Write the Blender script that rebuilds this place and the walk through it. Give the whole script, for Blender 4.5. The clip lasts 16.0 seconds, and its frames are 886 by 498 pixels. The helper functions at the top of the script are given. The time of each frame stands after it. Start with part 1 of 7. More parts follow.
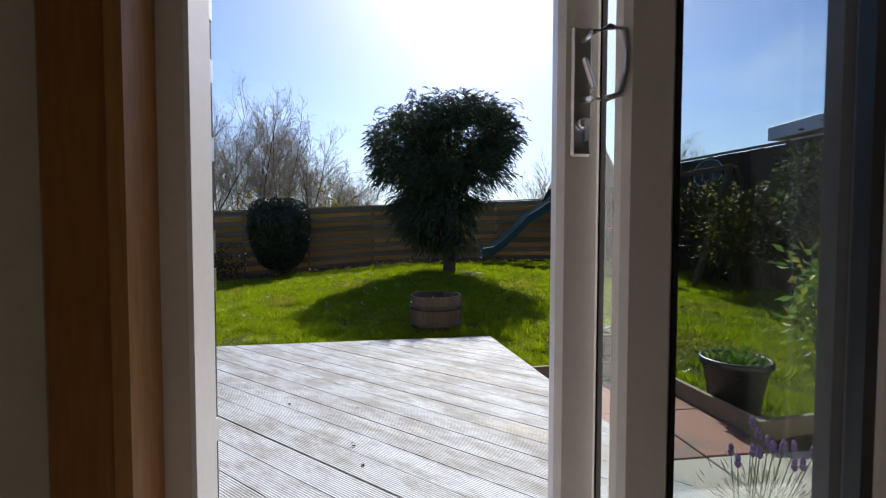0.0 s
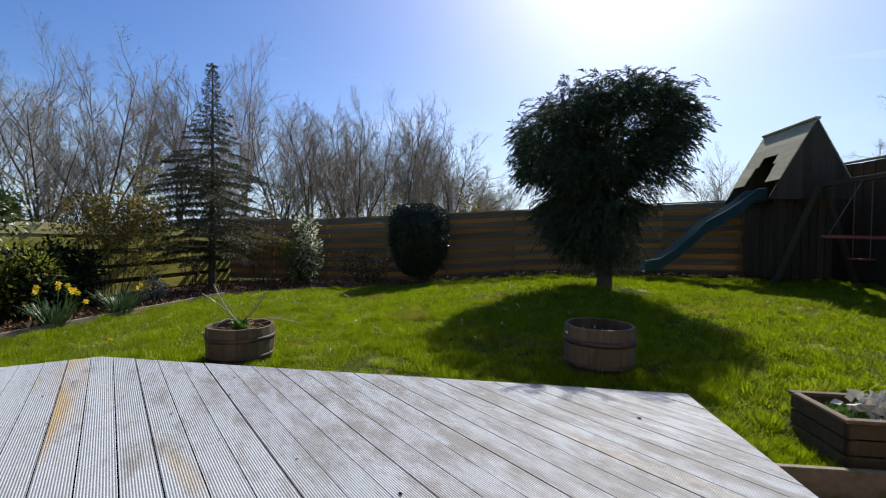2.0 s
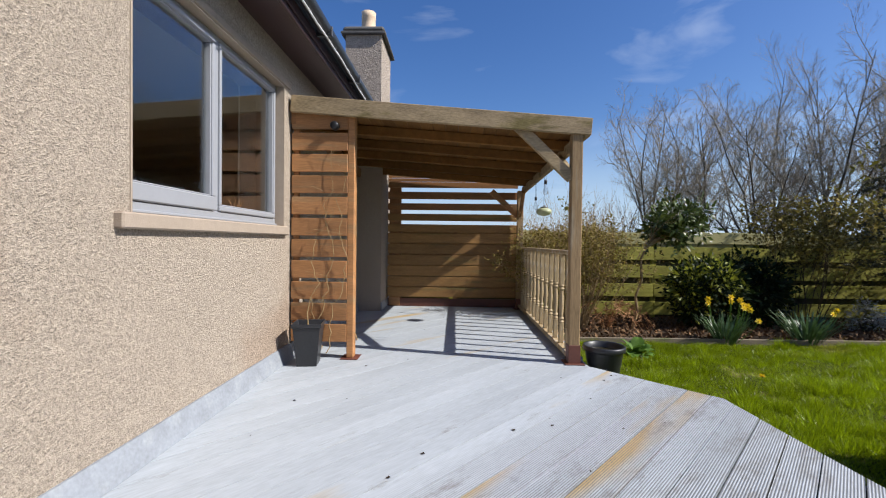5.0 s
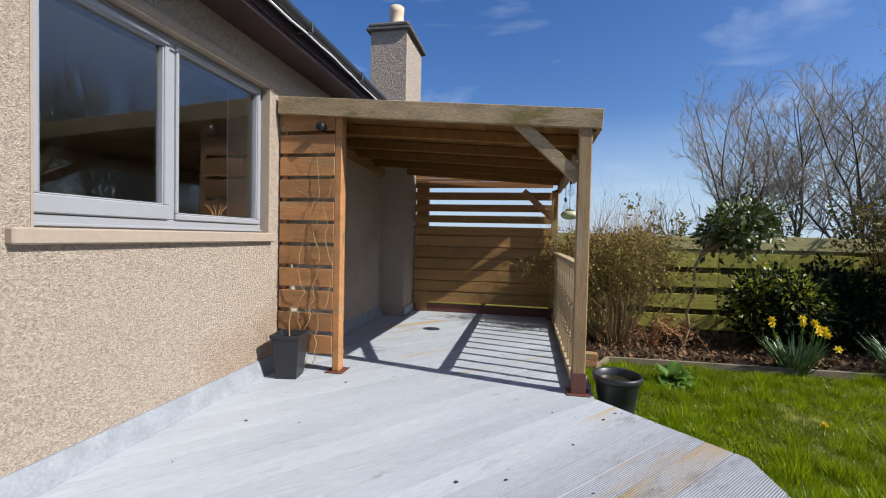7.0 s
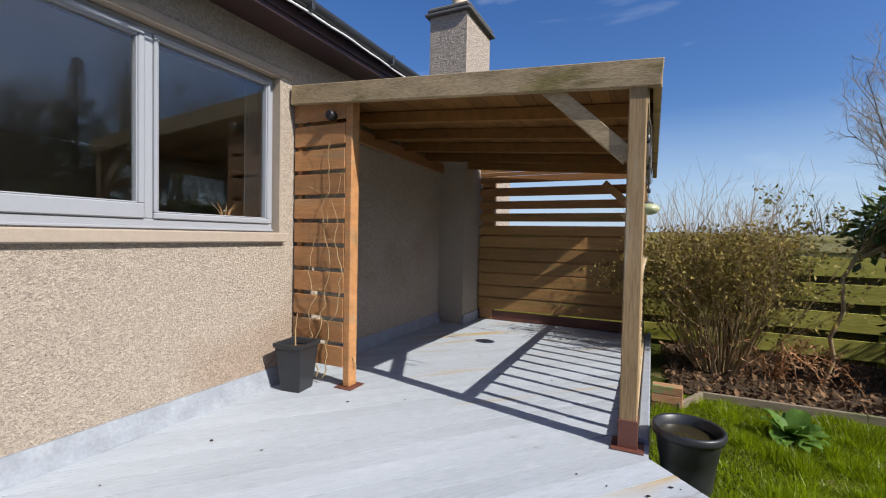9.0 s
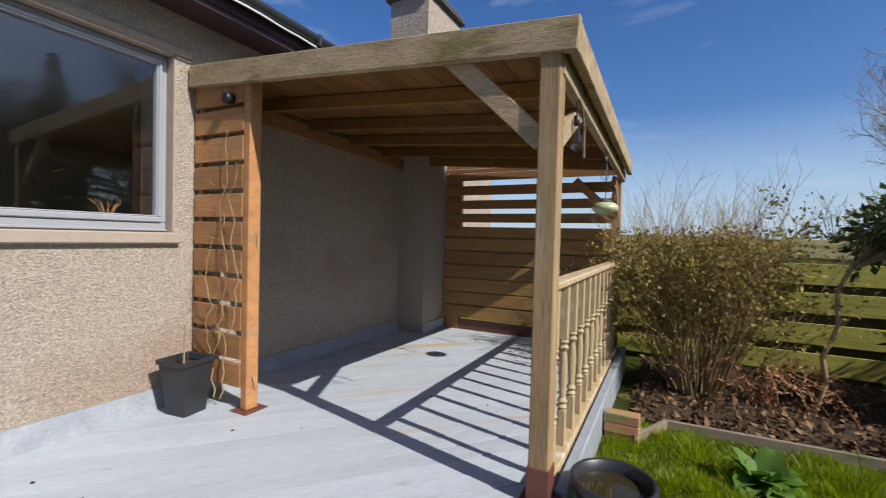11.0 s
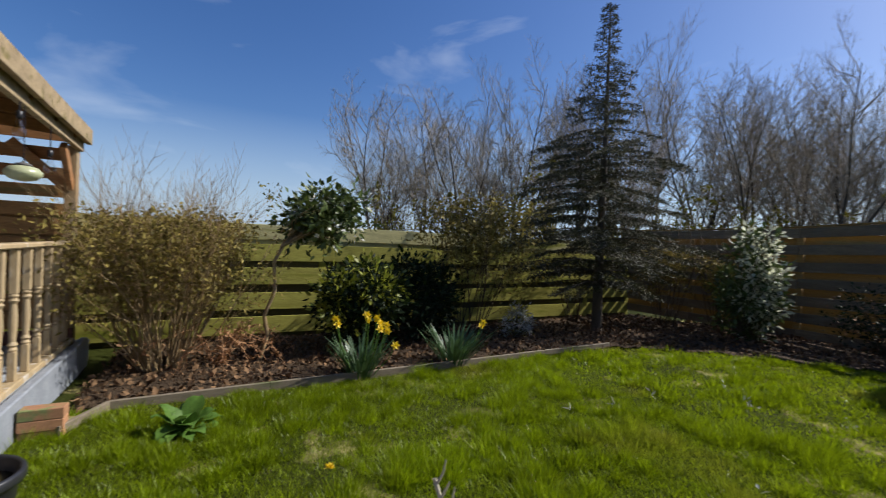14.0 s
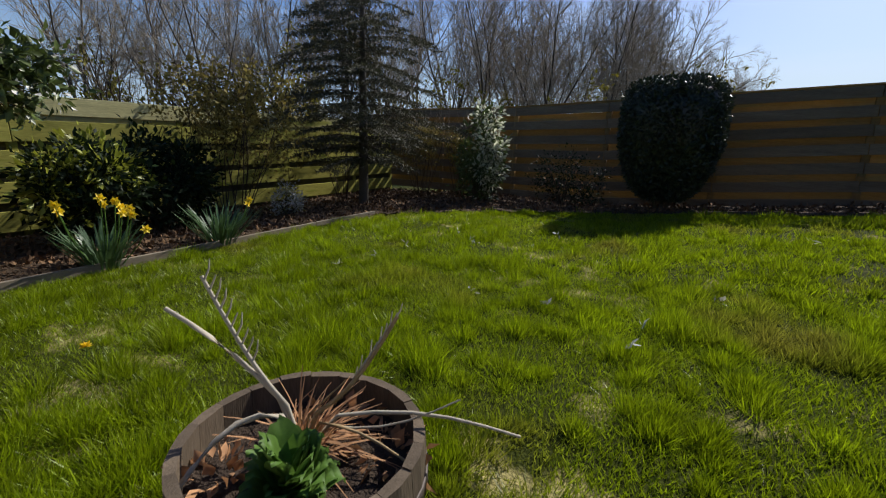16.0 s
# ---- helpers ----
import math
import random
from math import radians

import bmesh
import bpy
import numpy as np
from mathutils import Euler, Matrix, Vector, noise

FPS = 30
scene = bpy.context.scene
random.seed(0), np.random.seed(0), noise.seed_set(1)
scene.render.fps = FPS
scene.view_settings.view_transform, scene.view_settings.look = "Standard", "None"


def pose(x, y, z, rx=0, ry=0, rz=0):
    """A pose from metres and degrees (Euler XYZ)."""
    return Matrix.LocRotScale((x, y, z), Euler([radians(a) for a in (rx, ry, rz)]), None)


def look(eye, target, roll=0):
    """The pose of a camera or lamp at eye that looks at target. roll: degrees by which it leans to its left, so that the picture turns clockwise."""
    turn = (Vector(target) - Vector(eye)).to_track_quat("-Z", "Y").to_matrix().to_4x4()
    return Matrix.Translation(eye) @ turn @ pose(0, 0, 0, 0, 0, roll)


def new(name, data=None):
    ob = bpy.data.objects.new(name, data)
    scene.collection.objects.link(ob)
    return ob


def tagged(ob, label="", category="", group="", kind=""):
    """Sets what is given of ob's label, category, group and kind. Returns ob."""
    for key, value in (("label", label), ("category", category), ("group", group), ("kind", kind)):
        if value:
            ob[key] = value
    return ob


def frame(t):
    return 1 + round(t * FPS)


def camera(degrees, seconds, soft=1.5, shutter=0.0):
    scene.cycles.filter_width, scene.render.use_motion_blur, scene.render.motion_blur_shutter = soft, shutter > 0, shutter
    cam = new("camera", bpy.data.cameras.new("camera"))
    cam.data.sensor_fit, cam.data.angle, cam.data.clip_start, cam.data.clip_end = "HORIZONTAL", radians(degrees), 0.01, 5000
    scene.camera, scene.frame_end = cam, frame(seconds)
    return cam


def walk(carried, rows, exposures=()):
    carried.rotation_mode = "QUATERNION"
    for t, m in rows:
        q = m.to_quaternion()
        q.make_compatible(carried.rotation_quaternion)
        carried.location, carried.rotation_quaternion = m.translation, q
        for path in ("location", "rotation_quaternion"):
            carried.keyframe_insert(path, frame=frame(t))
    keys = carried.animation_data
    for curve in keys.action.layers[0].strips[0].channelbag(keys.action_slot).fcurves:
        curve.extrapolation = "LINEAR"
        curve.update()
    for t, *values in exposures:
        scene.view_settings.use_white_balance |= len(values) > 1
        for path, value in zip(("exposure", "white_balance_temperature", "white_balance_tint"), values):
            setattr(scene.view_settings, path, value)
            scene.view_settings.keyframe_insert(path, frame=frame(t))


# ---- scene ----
cam = camera(90.9, 16.0, soft=1.1, shutter=0.2)
PATH = [
    (0, (1.05, 1.468, 1.027), (1.306, 3.45, 0.953), 0.1),
    (0.5, (1.044, 1.666, 1.022), (1.195, 3.659, 0.941), -0.1),
    (1, (1.017, 1.922, 1.004), (0.952, 3.92, 0.935), 0.5),
    (1.5, (1.016, 2.195, 0.98), (0.758, 4.178, 0.926), 0.7),
    (2, (0.956, 2.432, 1.054), (0.586, 4.397, 1.003), 0.8),
    (2.5, (0.898, 2.737, 0.973), (0.273, 4.636, 0.914), 0.8),
    (3, (0.717, 3.003, 0.892), (-0.334, 4.704, 0.838), 1.0),
    (3.5, (0.498, 3.177, 0.856), (-0.973, 4.532, 0.808), 1.0),
    (4, (0.369, 3.315, 0.891), (-1.444, 4.157, 0.852), 0.4),
    (4.5, (0.352, 3.543, 0.996), (-1.628, 3.824, 0.958), 0.9),
    (5, (0.33, 3.743, 1.013), (-1.669, 3.69, 0.98), 0.7),
    (7.5, (-0.223, 4.51, 1.133), (-2.172, 4.065, 1.076), 1.3),
    (8, (-0.391, 4.659, 1.127), (-2.307, 4.089, 1.07), 1.2),
    (10.5, (-1.422, 5.077, 1.116), (-3.089, 3.973, 1.058), 1.2),
    (11, (-1.498, 5.212, 1.134), (-3.277, 4.3, 1.084), 1.5),
    (11.5, (-1.473, 5.323, 1.136), (-3.367, 4.68, 1.096), 1.9),
    (12, (-1.474, 5.37, 1.11), (-3.43, 4.952, 1.066), 2.1),
    (12.5, (-1.493, 5.452, 1.108), (-3.49, 5.341, 1.068), 2.3),
    (13, (-1.428, 5.591, 1.101), (-3.41, 5.856, 1.069), 2.3),
    (13.5, (-1.338, 5.693, 1.091), (-3.234, 6.327, 1.059), 2.4),
    (14, (-1.267, 5.781, 1.045), (-3.017, 6.749, 1.026), 2.3),
    (14.5, (-1.252, 5.861, 1.041), (-2.712, 7.228, 1.027), 2.2),
    (15, (-1.185, 5.851, 1.035), (-2.421, 7.419, 0.909), 2.2),
    (15.5, (-1.089, 5.783, 0.975), (-2.135, 7.446, 0.599), 1.8),
    (16, (-1.008, 5.657, 0.913), (-2.025, 7.307, 0.421), 1.8),
]
walk(cam, [(t, look(eye, target, roll)) for t, eye, target, roll in PATH], [(0.0, 0.65), (1.0, 0.4), (2.0, 0.4), (3.5, 0.35), (5.0, 0.4), (8.0, 0.35), (10.5, 0.3), (12.5, 0.13), (13.5, 0.12), (14.5, 0.22), (16.0, 0.1)])

# ---- world and sun ----
SUN_AZ, SUN_EL = 12.6, 41.0        # degrees clockwise from +y, and above the horizon
world = bpy.data.worlds.new("world")
scene.world = world
world.use_nodes = True
wn = world.node_tree
sky = wn.nodes.new("ShaderNodeTexSky")
sky.sky_type = "NISHITA"
sky.sun_disc = False
sky.sun_elevation = radians(SUN_EL)
sky.sun_rotation = radians(SUN_AZ)
sky.air_density, sky.dust_density, sky.ozone_density = 1.0, 1.0, 4.0
# thin wisps of high cloud over the blue
tcw = wn.nodes.new("ShaderNodeTexCoord")
mpw = wn.nodes.new("ShaderNodeMapping")
mpw.inputs["Scale"].default_value = (1.0, 1.6, 5.0)
cl = wn.nodes.new("ShaderNodeTexNoise")
cl.inputs["Scale"].default_value, cl.inputs["Detail"].default_value, cl.inputs["Distortion"].default_value = 2.2, 7, 0.5
rg = wn.nodes.new("ShaderNodeMapRange")
rg.inputs["From Min"].default_value, rg.inputs["From Max"].default_value, rg.inputs["To Max"].default_value = 0.56, 0.9, 0.35
mxw = wn.nodes.new("ShaderNodeMix")
mxw.data_type = "RGBA"
mxw.inputs[7].default_value = (8.5, 9.0, 9.6, 1)
hue = wn.nodes.new("ShaderNodeHueSaturation")
hue.inputs["Saturation"].default_value, hue.inputs["Hue"].default_value = 1.24, 0.511
wn.links.new(tcw.outputs["Generated"], mpw.inputs[0])
wn.links.new(mpw.outputs[0], cl.inputs["Vector"])
wn.links.new(cl.outputs[0], rg.inputs[0])
wn.links.new(sky.outputs[0], hue.inputs["Color"])
wn.links.new(rg.outputs[0], mxw.inputs[0])
wn.links.new(hue.outputs[0], mxw.inputs[6])
# pale haze low over the horizon
sep = wn.nodes.new("ShaderNodeSeparateXYZ")
wn.links.new(tcw.outputs["Generated"], sep.inputs[0])
hz = wn.nodes.new("ShaderNodeMapRange")
hz.inputs["From Min"].default_value, hz.inputs["From Max"].default_value = 0.0, 0.26
hz.inputs["To Min"].default_value, hz.inputs["To Max"].default_value = 0.85, 0.0
wn.links.new(sep.outputs[2], hz.inputs[0])
mxh = wn.nodes.new("ShaderNodeMix")
mxh.data_type = "RGBA"
mxh.inputs[7].default_value = (4.0, 5.1, 6.7, 1)
wn.links.new(hz.outputs[0], mxh.inputs[0])
wn.links.new(mxw.outputs[2], mxh.inputs[6])
wn.links.new(mxh.outputs[2], wn.nodes["Background"].inputs[0])
wn.nodes["Background"].inputs[1].default_value = 0.106

sun = new("sun", bpy.data.lights.new("sun", "SUN"))
sun.data.energy, sun.data.angle, sun.data.color = 5.0, radians(0.5), (1.0, 0.965, 0.91)
sd = Vector((math.sin(radians(SUN_AZ)) * math.cos(radians(SUN_EL)), math.cos(radians(SUN_AZ)) * math.cos(radians(SUN_EL)), math.sin(radians(SUN_EL))))
sun.matrix_world = look(sd * 50, (0, 0, 0))

# ---- materials ----
def material(name, color, rough=0.7, metal=0.0, var=0.25, scale=8.0, fine=60.0, bump=0.3, dist=0.004, stretch=(1, 1, 1), stain=None, stain_scale=1.5, stain_at=0.55, island=0.0, rnd=0.0, rot=0.0, spec=0.5, trans=0.0, stain_rnd=0.0):
    """A surface with grain at two scales, blotches of a second colour and a fine relief."""
    m = bpy.data.materials.new(name)
    m.use_nodes = True
    t = m.node_tree
    N, Lk = t.nodes.new, t.links.new
    b = t.nodes["Principled BSDF"]
    b.inputs["Roughness"].default_value = rough
    b.inputs["Metallic"].default_value = metal
    b.inputs["Specular IOR Level"].default_value = spec
    tc = N("ShaderNodeTexCoord")
    mp = N("ShaderNodeMapping")
    mp.vector_type = "TEXTURE"
    mp.inputs["Scale"].default_value = [1 / s for s in stretch]
    mp.inputs["Rotation"].default_value = (0, 0, radians(rot))
    Lk(tc.outputs["Object"], mp.inputs[0])
    vec = mp.outputs[0]
    if rnd:
        oi = N("ShaderNodeObjectInfo")
        off = N("ShaderNodeVectorMath")
        off.operation = "MULTIPLY_ADD"
        off.inputs[1].default_value = (37.0, 17.0, 23.0)
        Lk(oi.outputs["Random"], off.inputs[0])
        Lk(vec, off.inputs[2])
        vec = off.outputs[0]
    n1 = N("ShaderNodeTexNoise")
    n1.inputs["Scale"].default_value, n1.inputs["Detail"].default_value = scale, 6
    n2 = N("ShaderNodeTexNoise")
    n2.inputs["Scale"].default_value, n2.inputs["Detail"].default_value = fine, 4
    Lk(vec, n1.inputs["Vector"])
    Lk(vec, n2.inputs["Vector"])
    mixn = N("ShaderNodeMath")
    mixn.operation = "ADD"
    Lk(n1.outputs[0], mixn.inputs[0])
    Lk(n2.outputs[0], mixn.inputs[1])
    mr = N("ShaderNodeMapRange")
    mr.inputs["From Min"].default_value, mr.inputs["From Max"].default_value = 0.6, 1.4
    mr.inputs["To Min"].default_value, mr.inputs["To Max"].default_value = 1 - var, 1 + var
    Lk(mixn.outputs[0], mr.inputs[0])
    val = mr.outputs[0]
    for amount, kind in ((rnd, "o"), (island, "i")):
        if amount:
            src = N("ShaderNodeObjectInfo").outputs["Random"] if kind == "o" else N("ShaderNodeNewGeometry").outputs["Random Per Island"]
            r2 = N("ShaderNodeMapRange")
            r2.inputs["To Min"].default_value, r2.inputs["To Max"].default_value = 1 - amount, 1 + amount
            Lk(src, r2.inputs[0])
            mm = N("ShaderNodeMath")
            mm.operation = "MULTIPLY"
            Lk(val, mm.inputs[0])
            Lk(r2.outputs[0], mm.inputs[1])
            val = mm.outputs[0]
    base = N("ShaderNodeRGB")
    base.outputs[0].default_value = (*color, 1)
    col = base.outputs[0]
    if stain:
        n3 = N("ShaderNodeTexNoise")
        n3.inputs["Scale"].default_value, n3.inputs["Detail"].default_value = stain_scale, 7
        Lk(vec, n3.inputs["Vector"])
        r3 = N("ShaderNodeMapRange")
        r3.inputs["From Min"].default_value, r3.inputs["From Max"].default_value = stain_at, stain_at + 0.12
        amount = n3.outputs[0]
        if stain_rnd:
            ra = N("ShaderNodeMath")
            ra.operation = "MULTIPLY_ADD"
            ra.inputs[1].default_value = stain_rnd
            Lk(N("ShaderNodeObjectInfo").outputs["Random"], ra.inputs[0])
            Lk(amount, ra.inputs[2])
            sh = N("ShaderNodeMath")
            sh.operation = "SUBTRACT"
            sh.inputs[1].default_value = stain_rnd * 0.7
            Lk(ra.outputs[0], sh.inputs[0])
            amount = sh.outputs[0]
        Lk(amount, r3.inputs[0])
        mx = N("ShaderNodeMix")
        mx.data_type = "RGBA"
        Lk(r3.outputs[0], mx.inputs[0])
        Lk(col, mx.inputs[6])
        mx.inputs[7].default_value = (*stain, 1)
        col = mx.outputs[2]
    sc = N("ShaderNodeVectorMath")
    sc.operation = "SCALE"
    Lk(col, sc.inputs[0])
    Lk(val, sc.inputs["Scale"])
    Lk(sc.outputs[0], b.inputs["Base Color"])
    if bump:
        bp = N("ShaderNodeBump")
        bp.inputs["Strength"].default_value, bp.inputs["Distance"].default_value = bump, dist
        Lk(mixn.outputs[0], bp.inputs["Height"])
        Lk(bp.outputs[0], b.inputs["Normal"])
    if trans:
        tr = N("ShaderNodeBsdfTranslucent")
        Lk(sc.outputs[0], tr.inputs[0])
        ms = N("ShaderNodeMixShader")
        ms.inputs[0].default_value = trans
        Lk(b.outputs[0], ms.inputs[1])
        Lk(tr.outputs[0], ms.inputs[2])
        Lk(ms.outputs[0], t.nodes["Material Output"].inputs[0])
    return m


def glass_material(name, tint=(0.95, 0.975, 0.97), gloss=0.08):
    """A thin pane: mostly clear, with a mirror's gloss at a slant."""
    m = bpy.data.materials.new(name)
    m.use_nodes = True
    t = m.node_tree
    t.nodes.clear()
    N, Lk = t.nodes.new, t.links.new
    tr = N("ShaderNodeBsdfTransparent")
    tr.inputs[0].default_value = (*tint, 1)
    gl = N("ShaderNodeBsdfGlossy")
    gl.inputs["Roughness"].default_value = 0.0
    fc = N("ShaderNodeLayerWeight")
    fc.inputs[0].default_value = 0.5
    pw = N("ShaderNodeMath")
    pw.operation = "POWER"
    pw.inputs[1].default_value = 3.5
    Lk(fc.outputs["Facing"], pw.inputs[0])
    fr = N("ShaderNodeMath")
    fr.operation = "MULTIPLY_ADD"
    fr.inputs[1].default_value, fr.inputs[2].default_value = 0.9, gloss
    Lk(pw.outputs[0], fr.inputs[0])
    ms = N("ShaderNodeMixShader")
    o = N("ShaderNodeOutputMaterial")
    Lk(fr.outputs[0], ms.inputs[0])
    Lk(tr.outputs[0], ms.inputs[1])
    Lk(gl.outputs[0], ms.inputs[2])
    Lk(ms.outputs[0], o.inputs[0])
    return m


def deck_material(name, stain_at):
    """Grey deck paint, worn through to yellow wood, with grooves along the boards."""
    m = material(name, (0.385, 0.415, 0.45), rough=0.55, var=0.17, scale=5, fine=90, bump=0.25, dist=0.003, stretch=(1, 0.14, 1), rot=48.2, rnd=0.035, stain=(0.40, 0.29, 0.14), stain_scale=3.0, stain_at=stain_at, spec=0.3, stain_rnd=0.08)
    t = m.node_tree
    N, Lk = t.nodes.new, t.links.new
    b = t.nodes["Principled BSDF"]
    geo = N("ShaderNodeNewGeometry")
    dot = N("ShaderNodeVectorMath")
    dot.operation = "DOT_PRODUCT"
    dot.inputs[1].default_value = (0.6664, 0.7455, 0)
    Lk(geo.outputs["Position"], dot.inputs[0])
    w = N("ShaderNodeMath")
    w.operation = "MULTIPLY"
    w.inputs[1].default_value = 2 * math.pi / 0.01075
    Lk(dot.outputs["Value"], w.inputs[0])
    # trodden-in brown dirt, thickest on the boards towards the lawn
    dn = N("ShaderNodeTexNoise")
    dn.inputs["Scale"].default_value, dn.inputs["Detail"].default_value, dn.inputs["Roughness"].default_value = 6.5, 10, 0.78
    dm = N("ShaderNodeMapping")
    dm.vector_type = "TEXTURE"
    dm.inputs["Rotation"].default_value = (0, 0, radians(48.2))
    dm.inputs["Scale"].default_value = (1, 3.5, 1)
    Lk(geo.outputs["Position"], dm.inputs[0])
    Lk(dm.outputs[0], dn.inputs["Vector"])
    far = N("ShaderNodeMapRange")
    far.inputs["From Min"].default_value, far.inputs["From Max"].default_value = 1.2, 3.6
    far.inputs["To Min"].default_value, far.inputs["To Max"].default_value = -0.10, 0.07
    Lk(dot.outputs["Value"], far.inputs[0])
    da = N("ShaderNodeMath")
    Lk(dn.outputs[0], da.inputs[0])
    Lk(far.outputs[0], da.inputs[1])
    dr = N("ShaderNodeMapRange")
    dr.inputs["From Min"].default_value, dr.inputs["From Max"].default_value = 0.50, 0.64
    dr.inputs["To Max"].default_value = 0.8
    Lk(da.outputs[0], dr.inputs[0])
    dx = N("ShaderNodeMix")
    dx.data_type = "RGBA"
    Lk(dr.outputs[0], dx.inputs[0])
    Lk(b.inputs["Base Color"].links[0].from_socket, dx.inputs[6])
    dx.inputs[7].default_value = (0.175, 0.16, 0.142, 1)
    Lk(dx.outputs[2], b.inputs["Base Color"])
    rr = N("ShaderNodeMapRange")
    rr.inputs["To Min"].default_value, rr.inputs["To Max"].default_value = 0.42, 0.75
    Lk(dn.outputs[0], rr.inputs[0])
    Lk(rr.outputs[0], b.inputs["Roughness"])
    s = N("ShaderNodeMath")
    s.operation = "SINE"
    Lk(w.outputs[0], s.inputs[0])
    # the paint has filled the grooves towards the house and the shelter
    wear = N("ShaderNodeMapRange")
    wear.inputs["From Min"].default_value, wear.inputs["From Max"].default_value = 1.6, 2.1
    Lk(dot.outputs["Value"], wear.inputs[0])
    k = N("ShaderNodeMath")
    k.operation = "MULTIPLY"
    Lk(s.outputs[0], k.inputs[0])
    Lk(wear.outputs[0], k.inputs[1])
    # darker grey-brown in the bottoms of the grooves
    gr = N("ShaderNodeMapRange")
    gr.inputs["From Min"].default_value, gr.inputs["From Max"].default_value = -1.0, 0.1
    gr.inputs["To Min"].default_value, gr.inputs["To Max"].default_value = 0.85, 0.0
    Lk(s.outputs[0], gr.inputs[0])
    gw = N("ShaderNodeMath")
    gw.operation = "MULTIPLY"
    Lk(gr.outputs[0], gw.inputs[0])
    Lk(wear.outputs[0], gw.inputs[1])
    gx = N("ShaderNodeMix")
    gx.data_type = "RGBA"
    Lk(gw.outputs[0], gx.inputs[0])
    Lk(dx.outputs[2], gx.inputs[6])
    gx.inputs[7].default_value = (0.13, 0.125, 0.115, 1)
    Lk(gx.outputs[2], b.inputs["Base Color"])
    bp = N("ShaderNodeBump")
    bp.inputs["Strength"].default_value, bp.inputs["Distance"].default_value = 0.5, 0.0025
    Lk(k.outputs[0], bp.inputs["Height"])
    old = b.inputs["Normal"].links[0].from_node
    Lk(old.outputs[0], bp.inputs["Normal"])
    Lk(bp.outputs[0], b.inputs["Normal"])
    return m


